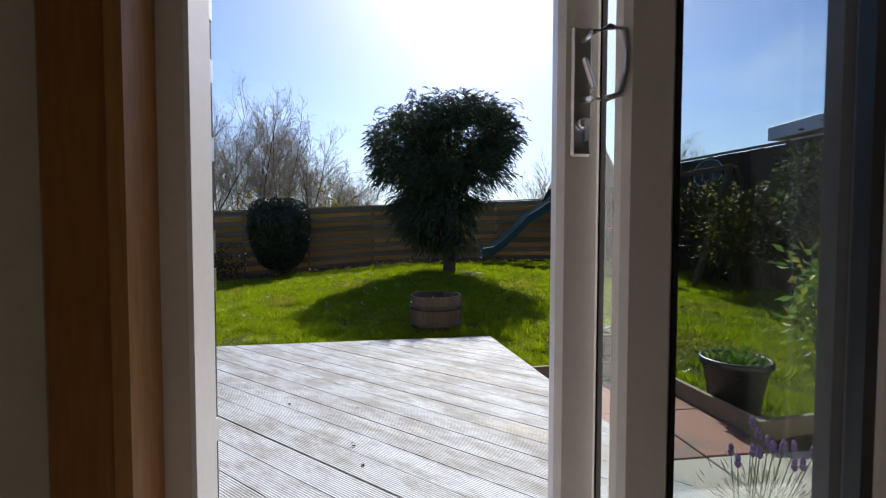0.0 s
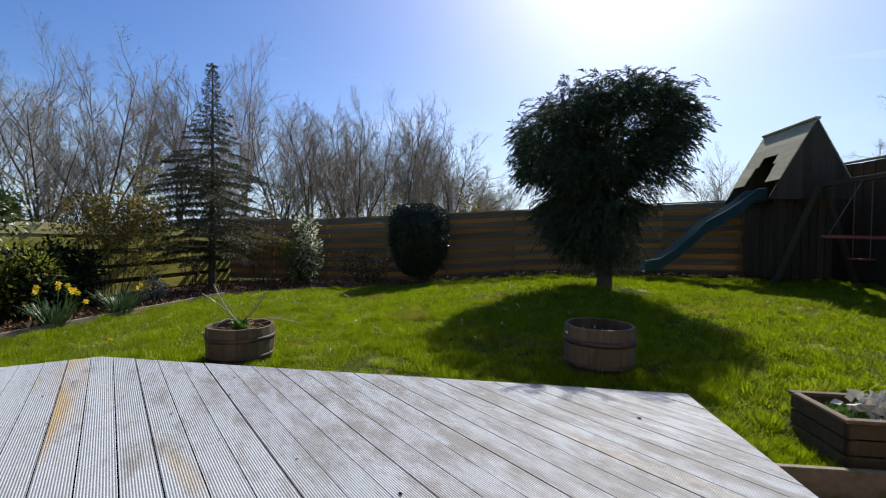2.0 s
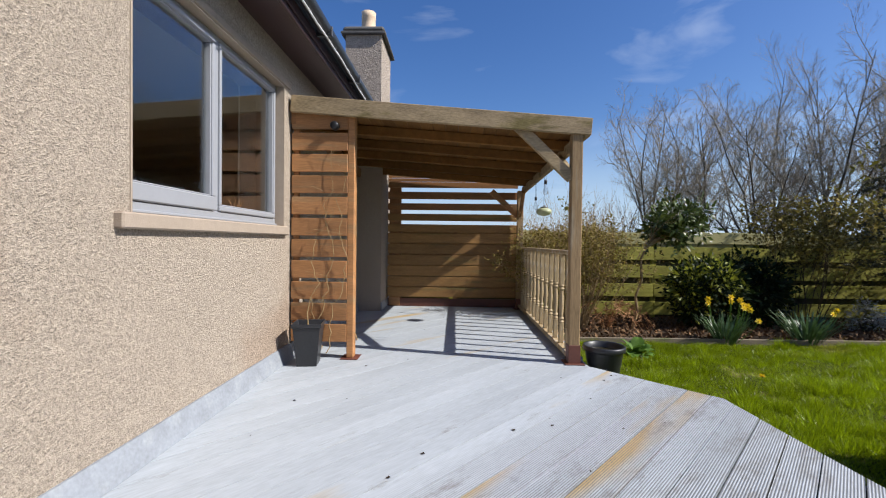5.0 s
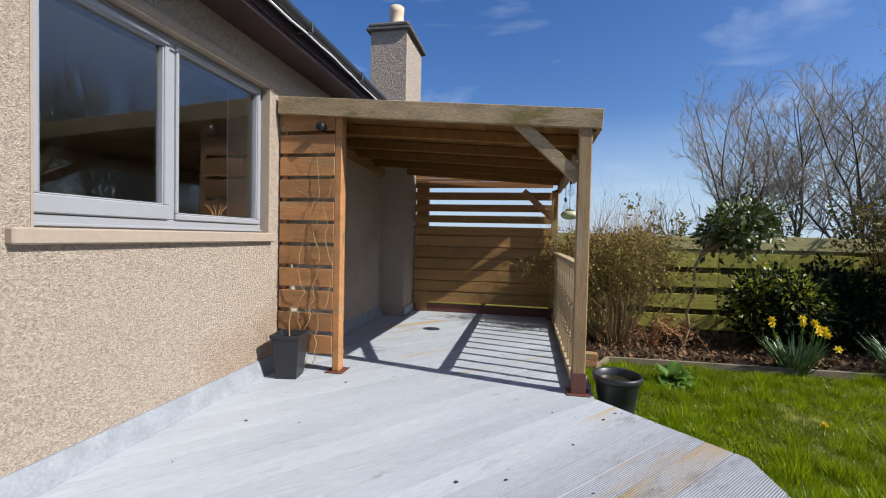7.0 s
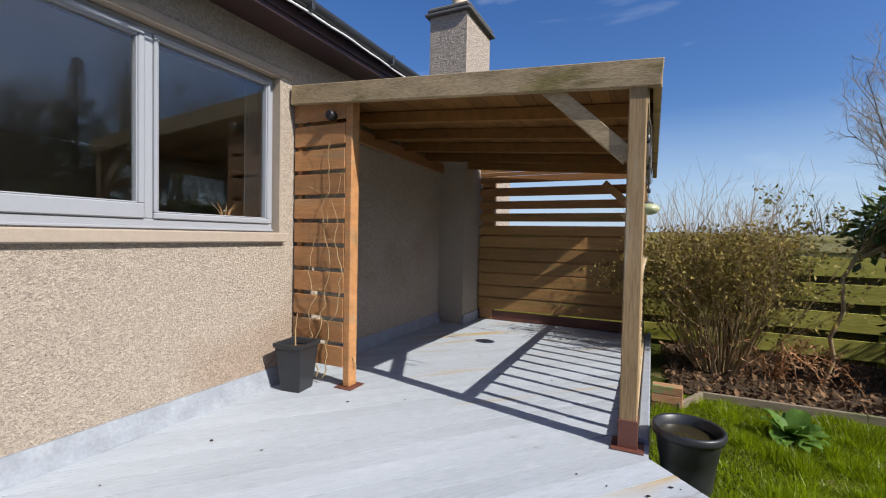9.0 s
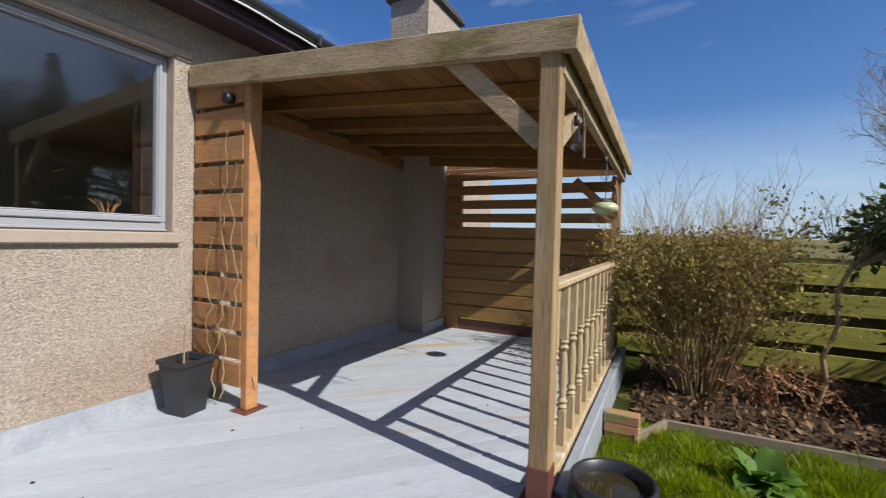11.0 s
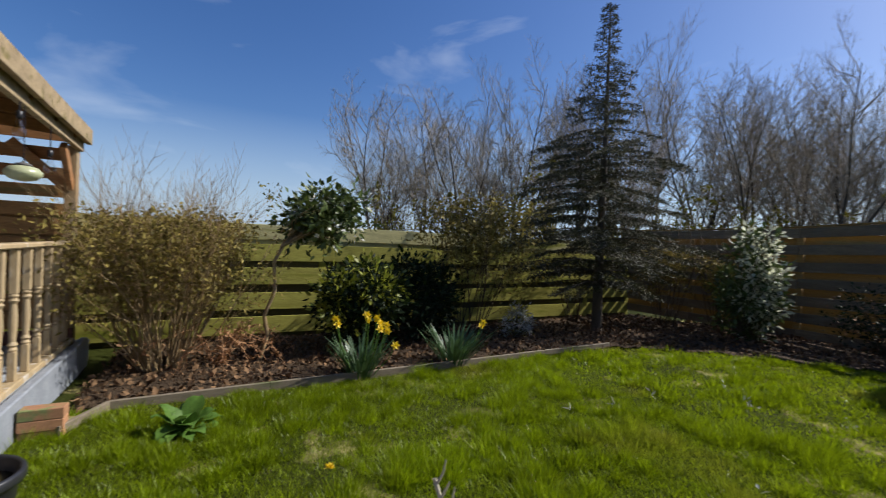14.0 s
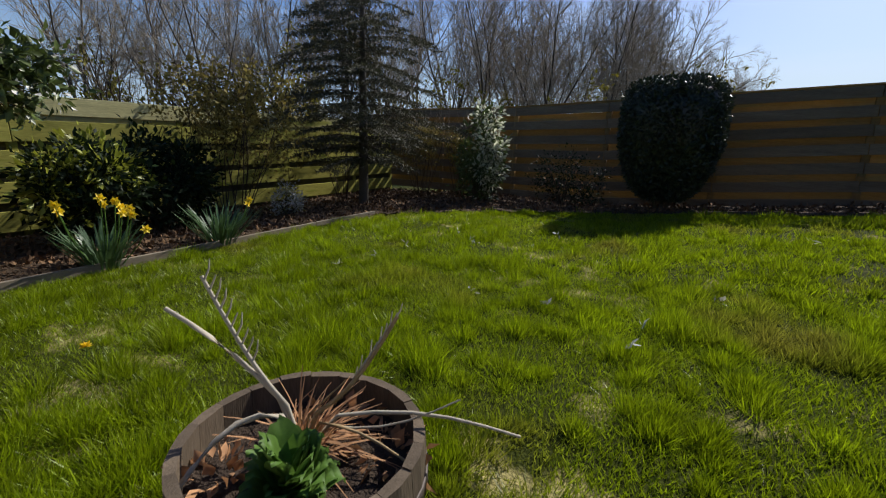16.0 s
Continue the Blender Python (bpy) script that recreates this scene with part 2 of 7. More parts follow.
MAT = {
    "deck": deck_material("deck_paint", 0.63),
    "deck_worn": deck_material("deck_paint_worn", 0.55),
    "deck_bare": deck_material("deck_paint_bare", 0.51),
    "upstand": material("grey_upstand", (0.25, 0.27, 0.30), var=0.2, scale=10, stain=(0.29, 0.31, 0.335), stain_scale=9),
    "render": material("roughcast", (0.42, 0.352, 0.282), rough=0.95, var=0.48, scale=80, fine=190, bump=1.0, dist=0.012, spec=0.2, stain=(0.38, 0.295, 0.225), stain_scale=0.8),
    "lintel": material("stone_band", (0.34, 0.275, 0.215), rough=0.85, var=0.12, scale=20, fine=150, bump=0.4),
    "upvc_grey": material("grey_frame", (0.30, 0.31, 0.335), rough=0.35, var=0.04, bump=0.05),
    "upvc_white": material("white_frame", (0.78, 0.74, 0.72), rough=0.35, var=0.05, bump=0.05),
    "black": material("black_gasket", (0.015, 0.015, 0.017), rough=0.4, var=0.1, bump=0.05),
    "glass": glass_material("pane_glass"),
    "chrome": material("chrome", (0.75, 0.75, 0.77), rough=0.3, metal=1.0, var=0.05, bump=0),
    "plaster": material("cream_wall", (0.62, 0.58, 0.48), rough=0.8, var=0.05, bump=0.1),
    "architrave": material("pine_dark", (0.36, 0.15, 0.045), rough=0.4, var=0.3, scale=3, fine=30, stretch=(6, 6, 0.6), bump=0.1),
    "pine": material("pine_light", (0.52, 0.25, 0.085), rough=0.45, var=0.25, scale=3, fine=30, stretch=(6, 6, 0.6), bump=0.1),
    "carpet": material("carpet", (0.3, 0.26, 0.22), rough=0.95, fine=200, bump=0.6),
    "fascia": material("brown_fascia", (0.05, 0.027, 0.028), rough=0.35, var=0.12, bump=0.05),
    "gutter": material("black_gutter", (0.03, 0.032, 0.036), rough=0.35, var=0.1, bump=0.05),
    "cable": material("white_cable", (0.7, 0.7, 0.7), rough=0.5, var=0.03, bump=0),
    "slate": material("roof_tile", (0.10, 0.09, 0.09), rough=0.8, rnd=0.2),
    "chimney": material("chimney_render", (0.36, 0.30, 0.245), rough=0.95, var=0.35, scale=30, fine=80, bump=1.0, dist=0.015),
    "cap": material("chimney_cap", (0.10, 0.095, 0.09), rough=0.9, var=0.3),
    "claypot": material("chimney_pot", (0.62, 0.47, 0.33), rough=0.8),
    "beam": material("weathered_beam", (0.34, 0.255, 0.15), spec=0.25, rough=0.85, var=0.42, scale=3, fine=24, stretch=(5, 1.2, 5), bump=0.4, stain=(0.19, 0.15, 0.06), stain_scale=2.2, stain_at=0.55),
    "post": material("post_wood", (0.31, 0.21, 0.11), spec=0.25, rough=0.8, var=0.38, scale=3, fine=24, stretch=(6, 6, 0.5), bump=0.3, stain=(0.33, 0.26, 0.17), stain_scale=2.5),
    "slat": material("slat_wood", (0.34, 0.16, 0.06), rough=0.65, var=0.3, scale=3, fine=24, stretch=(5, 0.7, 6), bump=0.3, rnd=0.22, stain=(0.27, 0.16, 0.075), stain_scale=1.6),
    "slatpale": material("slat_wood_pale", (0.29, 0.155, 0.05), rough=0.65, var=0.3, scale=3, fine=24, stretch=(5, 0.7, 6), bump=0.3, rnd=0.2, stain=(0.20, 0.145, 0.045), stain_scale=1.2),
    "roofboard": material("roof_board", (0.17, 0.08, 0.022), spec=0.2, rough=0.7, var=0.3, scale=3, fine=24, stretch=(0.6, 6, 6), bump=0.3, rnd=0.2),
    "rail": material("rail_wood", (0.42, 0.31, 0.17), rough=0.7, var=0.3, scale=4, fine=30, stretch=(4, 4, 0.8), bump=0.3, stain=(0.46, 0.42, 0.36), stain_scale=4),
    "brownpaint": material("brown_shoe", (0.13, 0.045, 0.03), rough=0.5, var=0.2),
    "fence": material("fence_board", (0.31, 0.185, 0.055), rough=0.85, var=0.3, scale=3, fine=24, stretch=(0.6, 5, 6), bump=0.4, rnd=0.25, stain=(0.22, 0.18, 0.08), stain_scale=1.4),
    # near boards of the back fence, greyed and darkened in colour for their shaded side
    "fencefrontshade": material("fence_front_shaded", (0.17, 0.135, 0.085), rough=0.85, var=0.3, scale=3, fine=24, stretch=(0.6, 5, 6), bump=0.4, rnd=0.2, stain=(0.21, 0.18, 0.12), stain_scale=1.4),
    "fencegreen": material("fence_algae", (0.36, 0.335, 0.075), spec=0.15, rough=0.95, var=0.3, scale=3, fine=24, stretch=(5, 0.6, 6), bump=0.4, rnd=0.15, stain=(0.20, 0.205, 0.03), stain_scale=1.5),
    "fencetop": material("fence_weathered", (0.46, 0.42, 0.20), spec=0.15, rough=0.95, var=0.3, scale=3, fine=24, stretch=(5, 0.6, 6), bump=0.4, rnd=0.15, stain=(0.30, 0.30, 0.07), stain_scale=1.2),
    # back boards of the left fence: the front boards' shade put into the colour
    "fencebackshade": material("fence_back_shaded", (0.085, 0.07, 0.03), rough=0.9, var=0.3, scale=3, fine=24, stretch=(5, 0.6, 6), bump=0.4, rnd=0.2, stain=(0.12, 0.115, 0.03), stain_scale=1.5),
    "stalk": material("dry_stalk", (0.40, 0.35, 0.26), rough=0.8, var=0.2),
    "leaf_gloss": material("glossy_leaf", (0.085, 0.115, 0.028), spec=0.4, rough=0.4, var=0.3, island=0.4, bump=0, trans=0.2),
    "darkfence": material("dark_fence", (0.045, 0.035, 0.024), spec=0.2, rough=0.95, var=0.35, scale=4, stretch=(5, 1, 5), rnd=0.2),
    "ground": material("lawn_soil", (0.035, 0.042, 0.006), rough=1.0, var=0.35, scale=4, fine=60, bump=0.8, dist=0.02, stain=(0.34, 0.29, 0.11), stain_scale=2.6, stain_at=0.57, spec=0.1),
    "bark": material("bark_mulch", (0.07, 0.046, 0.027), rough=0.95, var=0.4, scale=25, fine=90, bump=1.0, dist=0.02, spec=0.2),
    "chips": material("bark_chip", (0.14, 0.082, 0.042), rough=0.9, var=0.3, island=0.6, bump=0.2, spec=0.2),
    "edging": material("bed_edging", (0.20, 0.16, 0.11), rough=0.85, var=0.3, stretch=(3, 0.6, 3), stain=(0.12, 0.13, 0.05), stain_scale=3),
    "flag": material("red_flag", (0.21, 0.10, 0.072), rough=0.85, var=0.2, scale=8, fine=90, rnd=0.15, stain=(0.12, 0.085, 0.07), stain_scale=4),
    "slab": material("grey_slab", (0.30, 0.28, 0.24), rough=0.85, var=0.2, rnd=0.1, stain=(0.2, 0.19, 0.15), stain_scale=4),
    "barrel": material("barrel_stave", (0.12, 0.09, 0.06), spec=0.2, rough=0.85, var=0.35, scale=4, fine=40, stretch=(5, 5, 0.7), bump=0.4, rnd=0.25),
    "hoop": material("barrel_hoop", (0.07, 0.055, 0.045), rough=0.6, metal=0.4, var=0.3, stain=(0.14, 0.06, 0.03), stain_scale=8),
    "soil": material("potting_soil", (0.05, 0.035, 0.025), rough=1.0, var=0.4, scale=30, fine=90, bump=1.0, dist=0.02, spec=0.2),
    "blackpot": material("black_plastic_pot", (0.022, 0.023, 0.026), rough=0.4, var=0.2, bump=0.1),
    "water": material("pot_water", (0.03, 0.025, 0.012), rough=0.03, var=0.05, bump=0),
    "brick": material("brick", (0.40, 0.20, 0.10), rough=0.9, var=0.25, rnd=0.15, stain=(0.2, 0.22, 0.08), stain_scale=8),
    "bark_tree": material("tree_bark", (0.10, 0.085, 0.065), rough=0.9, var=0.3, scale=6, bump=0.4, spec=0.2),
    "twig": material("bare_twig", (0.30, 0.25, 0.185), rough=0.85, var=0.25, bump=0, spec=0.3),
    "twig_red": material("brown_twig", (0.075, 0.05, 0.028), rough=0.85, var=0.25, bump=0, spec=0.3),
    "twig_tan": material("tan_twig", (0.34, 0.24, 0.12), rough=0.85, var=0.25, bump=0, spec=0.3),
    "conifer": material("cypress_leaf", (0.035, 0.055, 0.02), rough=0.6, var=0.3, island=0.4, bump=0, trans=0.12),
    "yew": material("topiary_leaf", (0.03, 0.042, 0.018), rough=0.4, var=0.3, island=0.4, bump=0, trans=0.08),
    "spruce": material("spruce_needle", (0.06, 0.058, 0.022), rough=0.6, var=0.3, island=0.4, bump=0, trans=0.15),
    "varieg": material("variegated_leaf", (0.68, 0.68, 0.5), rough=0.45, var=0.2, island=0.25, bump=0, trans=0.45),
    "leaf_dark": material("dark_leaf", (0.014, 0.026, 0.006), spec=0.2, rough=0.6, var=0.3, island=0.4, bump=0, trans=0.15),
    "leaf_mid": material("green_leaf", (0.10, 0.19, 0.03), spec=0.3, rough=0.55, var=0.3, island=0.35, bump=0, trans=0.3),
    "leaf_olive": material("olive_leaf", (0.20, 0.175, 0.028), spec=0.2, rough=0.6, var=0.3, island=0.4, bump=0, trans=0.3),
    "leaf_bronze": material("bronze_leaf", (0.25, 0.195, 0.05), spec=0.2, rough=0.6, var=0.3, island=0.5, bump=0, trans=0.3),
    "leaf_yellow": material("yellow_leaf", (0.27, 0.29, 0.03), rough=0.5, var=0.2, island=0.3, bump=0, trans=0.3),
    "leaf_dead": material("dead_leaf", (0.42, 0.22, 0.10), rough=0.8, var=0.3, island=0.4, bump=0, trans=0.2),
    "leaf_grey": material("silver_leaf", (0.50, 0.49, 0.43), rough=0.6, var=0.2, island=0.2, bump=0, trans=0.15),
    "leaf_blue": material("daffodil_leaf", (0.065, 0.12, 0.045), rough=0.4, var=0.2, island=0.3, bump=0, trans=0.25),
    "petal": material("yellow_petal", (0.85, 0.62, 0.02), rough=0.5, var=0.1, island=0.15, bump=0, trans=0.3),
    "petal_white": material("white_petal", (0.8, 0.78, 0.72), rough=0.5, var=0.1, bump=0, trans=0.3),
    "lavender": material("lavender_flower", (0.13, 0.08, 0.22), rough=0.8, var=0.3, island=0.3, bump=0),
    "grass": material("grass_blade", (0.215, 0.285, 0.005), rough=0.4, var=0.35, scale=1.2, fine=6, island=0.55, bump=0, trans=0.5, stain=(0.25, 0.245, 0.03), stain_scale=0.8, stain_at=0.56),
    "slide": material("green_slide", (0.04, 0.09, 0.092), rough=0.35, var=0.1, bump=0.05),
    "playwood": material("play_tower_wood", (0.075, 0.058, 0.036), spec=0.2, rough=0.9, var=0.3, rnd=0.2, stretch=(4, 4, 0.7)),
    "playroof": material("play_roof_board", (0.38, 0.33, 0.18), rough=0.8, var=0.3, rnd=0.15),
    "coping": material("grey_coping", (0.20, 0.19, 0.17), rough=0.85, var=0.3, scale=4, stretch=(5, 0.8, 5)),
    "red": material("red_plastic", (0.25, 0.03, 0.03), rough=0.4, var=0.1, bump=0),
    "white_fascia": material("garage_fascia", (0.5, 0.52, 0.55), rough=0.6, var=0.1),
    "dark_wall": material("garage_wall", (0.09, 0.08, 0.075), rough=0.9, var=0.25),
    "lamp_glass": glass_material("bulb_glass", (0.95, 0.95, 0.95)),
    "ceramic": material("glazed_lantern", (0.42, 0.44, 0.26), rough=0.3, var=0.15),
    "rope": material("old_rope", (0.16, 0.14, 0.11), rough=0.9),
}
MAT["grass"].node_tree.nodes["Principled BSDF"].inputs["Specular IOR Level"].default_value = 0.4

# ---- building helpers ----
BASE = {}


def thing(name, loc, label="", category="", group="", kind="", rz=0.0):
    ob = new(name)
    ob.empty_display_size = 0.1
    ob.matrix_basis = pose(*loc, 0, 0, rz)
    BASE[ob.name] = ob.matrix_basis.copy()
    return tagged(ob, label, category, group, kind)


def mesh_of(bm, name, mat, smooth=False):
    me = bpy.data.meshes.new(name)
    bm.normal_update()
    bm.to_mesh(me)
    bm.free()
    me.materials.append(MAT[mat])
    if smooth:
        me.polygons.foreach_set("use_smooth", [True] * len(me.polygons))
    return me


def part(name, bm, mat, parent=None, label="", smooth=False, world=False, loc=None):
    """One mesh object under a thing or a part. world: the mesh is given in world coordinates."""
    me = bm if isinstance(bm, bpy.types.Mesh) else mesh_of(bm, name, mat, smooth)
    ob = new(name, me)
    if parent:
        ob.parent = parent
        if world:
            ob.matrix_parent_inverse = BASE[parent.name].inverted()
        BASE[ob.name] = BASE[parent.name] if not world else Matrix()
    else:
        BASE[ob.name] = Matrix()
    if loc is not None:
        ob.matrix_basis = loc if isinstance(loc, Matrix) else Matrix.Translation(loc)
    return tagged(ob, label)


def solid(name, bm, mat, label="", category="", kind="structure", smooth=False, group=""):
    return tagged(part(name, bm, mat, smooth=smooth), label, category, group, kind)


def box(bm, x0, x1, y0, y1, z0, z1, bev=0.0):
    r = bmesh.ops.create_cube(bm, size=1.0)
    vs = r["verts"]
    for v in vs:
        v.co = Vector(((x0 + x1) / 2 + v.co.x * (x1 - x0), (y0 + y1) / 2 + v.co.y * (y1 - y0), (z0 + z1) / 2 + v.co.z * (z1 - z0)))
    if bev:
        es = list({e for v in vs for e in v.link_edges})
        bmesh.ops.bevel(bm, geom=es, offset=bev, segments=1, affect="EDGES", profile=0.5)
    return bm


def B(*a, bev=0.0):
    return box(bmesh.new(), *a, bev=bev)


def beam(bm, p, q, w, h, up=(0, 0, 1), bev=0.004):
    """A squared timber from p to q, w wide and h deep."""
    p, q = Vector(p), Vector(q)
    d = (q - p)
    n = d.length
    d.normalize()
    s = d.cross(Vector(up)).normalized()
    u = s.cross(d).normalized()
    m = Matrix((s, d, u)).transposed().to_4x4()
    m.translation = (p + q) / 2
    r = bmesh.ops.create_cube(bm, size=1.0, matrix=m @ Matrix.Diagonal((w, n, h, 1)))
    if bev:
        es = list({e for v in r["verts"] for e in v.link_edges})
        bmesh.ops.bevel(bm, geom=es, offset=bev, segments=1, affect="EDGES", profile=0.5)
    return bm


def lathe(bm, prof, n=24, cx=0.0, cy=0.0, cap=True):
    """Turns a profile of (radius, height) about z."""
    rings = []
    for r, z in prof:
        rings.append([bm.verts.new((cx + r * math.cos(2 * math.pi * i / n), cy + r * math.sin(2 * math.pi * i / n), z)) for i in range(n)])
    for a, b in zip(rings, rings[1:]):
        for i in range(n):
            bm.faces.new((a[i], a[(i + 1) % n], b[(i + 1) % n], b[i]))
    if cap:
        bm.faces.new(rings[-1])
        bm.faces.new(rings[0][::-1])
    return bm


def tube(bm, pts, r0, r1, n=5, cap=True):
    """A tapered tube along points."""
    pts = [Vector(p) for p in pts]
    rings = []
    for i, p in enumerate(pts):
        d = (pts[min(i + 1, len(pts) - 1)] - pts[max(i - 1, 0)]).normalized()
        s = d.orthogonal().normalized()
        u = d.cross(s)
        r = r0 + (r1 - r0) * i / (len(pts) - 1)
        rings.append([bm.verts.new(p + r * (math.cos(2 * math.pi * k / n) * s + math.sin(2 * math.pi * k / n) * u)) for k in range(n)])
    for a, b in zip(rings, rings[1:]):
        for k in range(n):
            bm.faces.new((a[k], a[(k + 1) % n], b[(k + 1) % n], b[k]))
    if cap:
        bm.faces.new(rings[0][::-1])
        bm.faces.new(rings[-1])
    return bm


def prism(bm, poly, z0, z1):
    """An upright prism over a plan outline (anticlockwise)."""
    lo = [bm.verts.new((x, y, z0)) for x, y in poly]
    hi = [bm.verts.new((x, y, z1)) for x, y in poly]
    n = len(poly)
    bm.faces.new(hi)
    bm.faces.new(lo[::-1])
    for i in range(n):
        bm.faces.new((lo[i], lo[(i + 1) % n], hi[(i + 1) % n], hi[i]))
    return bm


def clip(poly, nx, ny, c):
    """The part of a convex outline where nx * x + ny * y <= c."""
    out = []
    for (ax, ay), (bx, by) in zip(poly, poly[1:] + poly[:1]):
        da, db = nx * ax + ny * ay - c, nx * bx + ny * by - c
        if da <= 0:
            out.append((ax, ay))
        if da * db < 0:
            k = da / (da - db)
            out.append((ax + k * (bx - ax), ay + k * (by - ay)))
    return out


def sm(a, b, x):
    k = min(1.0, max(0.0, (x - a) / (b - a)))
    return k * k * (3 - 2 * k)


def ground_z(x, y):
    """The garden's surface: level by the deck, rising away to the far corner."""
    a = sm(-3.5, 2.6, x) * (0.13 + 0.05 * min(6.0, max(0.0, y - 6.0))) * sm(4.2, 6.2, y)
    return -0.2 + a - 0.12 * sm(-5.0, -7.0, x)


# ---- ground ----
def paved(x, y):
    return 2.2 < x < 3.1 and y < 4.8 or 3.0 < x < 5.8 and y < 3.7


def build_ground():
    xs = [-900, -300, -100, -50, -30, -20, -15, -12, -10] + [-9 + 0.25 * i for i in range(77)] + [11, 14, 20, 30, 60, 120, 300, 900]
    ys = [-900, -300, -100, -40, -20, -10, -5, -2, 0, 1, 2] + [2.5 + 0.25 * i for i in range(52)] + [16, 17.5, 20, 25, 35, 60, 120, 300, 900]
    bm = bmesh.new()
    grid = [[bm.verts.new((x, y, ground_z(x, y) + (0.02 * noise.noise((x * 1.3, y * 1.3, 0)) if -9 < x < 10 and 3 < y < 15 else 0) - (0.3 if y < 2.2 else 0.14 if paved(x, y) else 0))) for y in ys] for x in xs]
    for i in range(len(xs) - 1):
        for j in range(len(ys) - 1):
            bm.faces.new((grid[i][j], grid[i + 1][j], grid[i + 1][j + 1], grid[i][j + 1]))
    solid("ground", bm, "ground", "lawn ground of short green grass and soil", "lawn", smooth=True)


build_ground()

# ---- deck ----
DECK_A = [(-6.58, 2.33), (-3.28, 2.33), (-3.28, 4.86), (-6.58, 4.86)]
DECK_B = [(-3.28, 2.33), (2.32, 2.33), (2.29, 3.0), (2.07, 5.68), (-2.58, 5.53), (-3.28, 4.86)]
PITCH, GAP, PHASE = 0.147, 0.006, 0.128


def build_deck():
    deck = thing("deck", (0, 3.5, -0.2), "low timber deck of diagonal grooved boards, worn grey paint", "deck", kind="structure")
    NX, NY = 0.6664, 0.7455         # across the boards
    rnd = random.Random(3)
    i0, i1 = -20, 40
    for i in range(i0, i1):
        lo, hi = PHASE + i * PITCH + GAP / 2, PHASE + (i + 1) * PITCH - GAP / 2
        bm = bmesh.new()
        dz = rnd.uniform(-0.0012, 0.0012)
        any_ = False
        for poly in (DECK_A, DECK_B):
            p = clip(clip(poly, NX, NY, hi), -NX, -NY, -lo)
            if len(p) > 2:
                prism(bm, p, -0.028 + dz, dz)
                any_ = True
        if any_:
            part("deck_board", bm, {14: "deck_bare", 13: "deck_worn", 12: "deck_worn", 15: "deck_worn", 17: "deck_worn"}.get(i, "deck"), deck, world=True)
        else:
            bm.free()
    # frame, edge boards and the dark space below
    bm = bmesh.new()
    out = [(-6.58, 4.84), (-3.29, 4.84), (-2.59, 5.51), (2.05, 5.66), (2.27, 3.0), (2.30, 2.36)]
    for (ax, ay), (bx, by) in zip(out, out[1:]):
        beam(bm, (ax, ay, -0.12), (bx, by, -0.12), 0.03, 0.178, bev=0.003)
    part("edge_board", bm, "deck", deck, world=True)
    bm = bmesh.new()
    prism(bm, [(x * 0.995, y - 0.03 if y > 3 else y) for x, y in DECK_A], -0.3, -0.06)
    prism(bm, [(x * 0.985, y - 0.04 if y > 3 else y) for x, y in DECK_B], -0.3, -0.06)
    part("underframe", bm, "soil", deck, world=True)
    # dead leaves blown on to the paint
    leaf = random.Random(8)
    for k in range(46):
        x, y = leaf.uniform(-3.6, 1.8), leaf.uniform(2.6, 5.3)
        if k < 6:
            x, y = leaf.uniform(-5.8, -3.5), leaf.uniform(2.7, 4.2)
        bm = bmesh.new()
        r = leaf.choice((0.006, 0.008, 0.010, 0.014))
        pts = [bm.verts.new((r * leaf.uniform(0.5, 1.2) * math.cos(a), r * leaf.uniform(0.4, 0.9) * math.sin(a), 0.003 + leaf.uniform(0, 0.004))) for a in [k2 * math.pi / 3 for k2 in range(6)]]
        top = bm.verts.new((0, 0, 0.008))
        for a, b in zip(pts, pts[1:] + pts[:1]):
            bm.faces.new((a, b, top))
        tagged(part("dead_leaf", bm, "soil", loc=pose(x, y, 0, 0, 0, leaf.uniform(0, 360))), "small dark dead leaf lying on the deck", "leaf", "debris on the deck")


build_deck()

# ---- house ----
WALL, IN = 2.33, 1.945           # outer and inner face of the garden wall
WX0, WX1, WZ0, WZ1 = -3.24, -1.53, 1.11, 2.28
DX0, DX1, DZ1 = 0.56, 2.20, 2.10


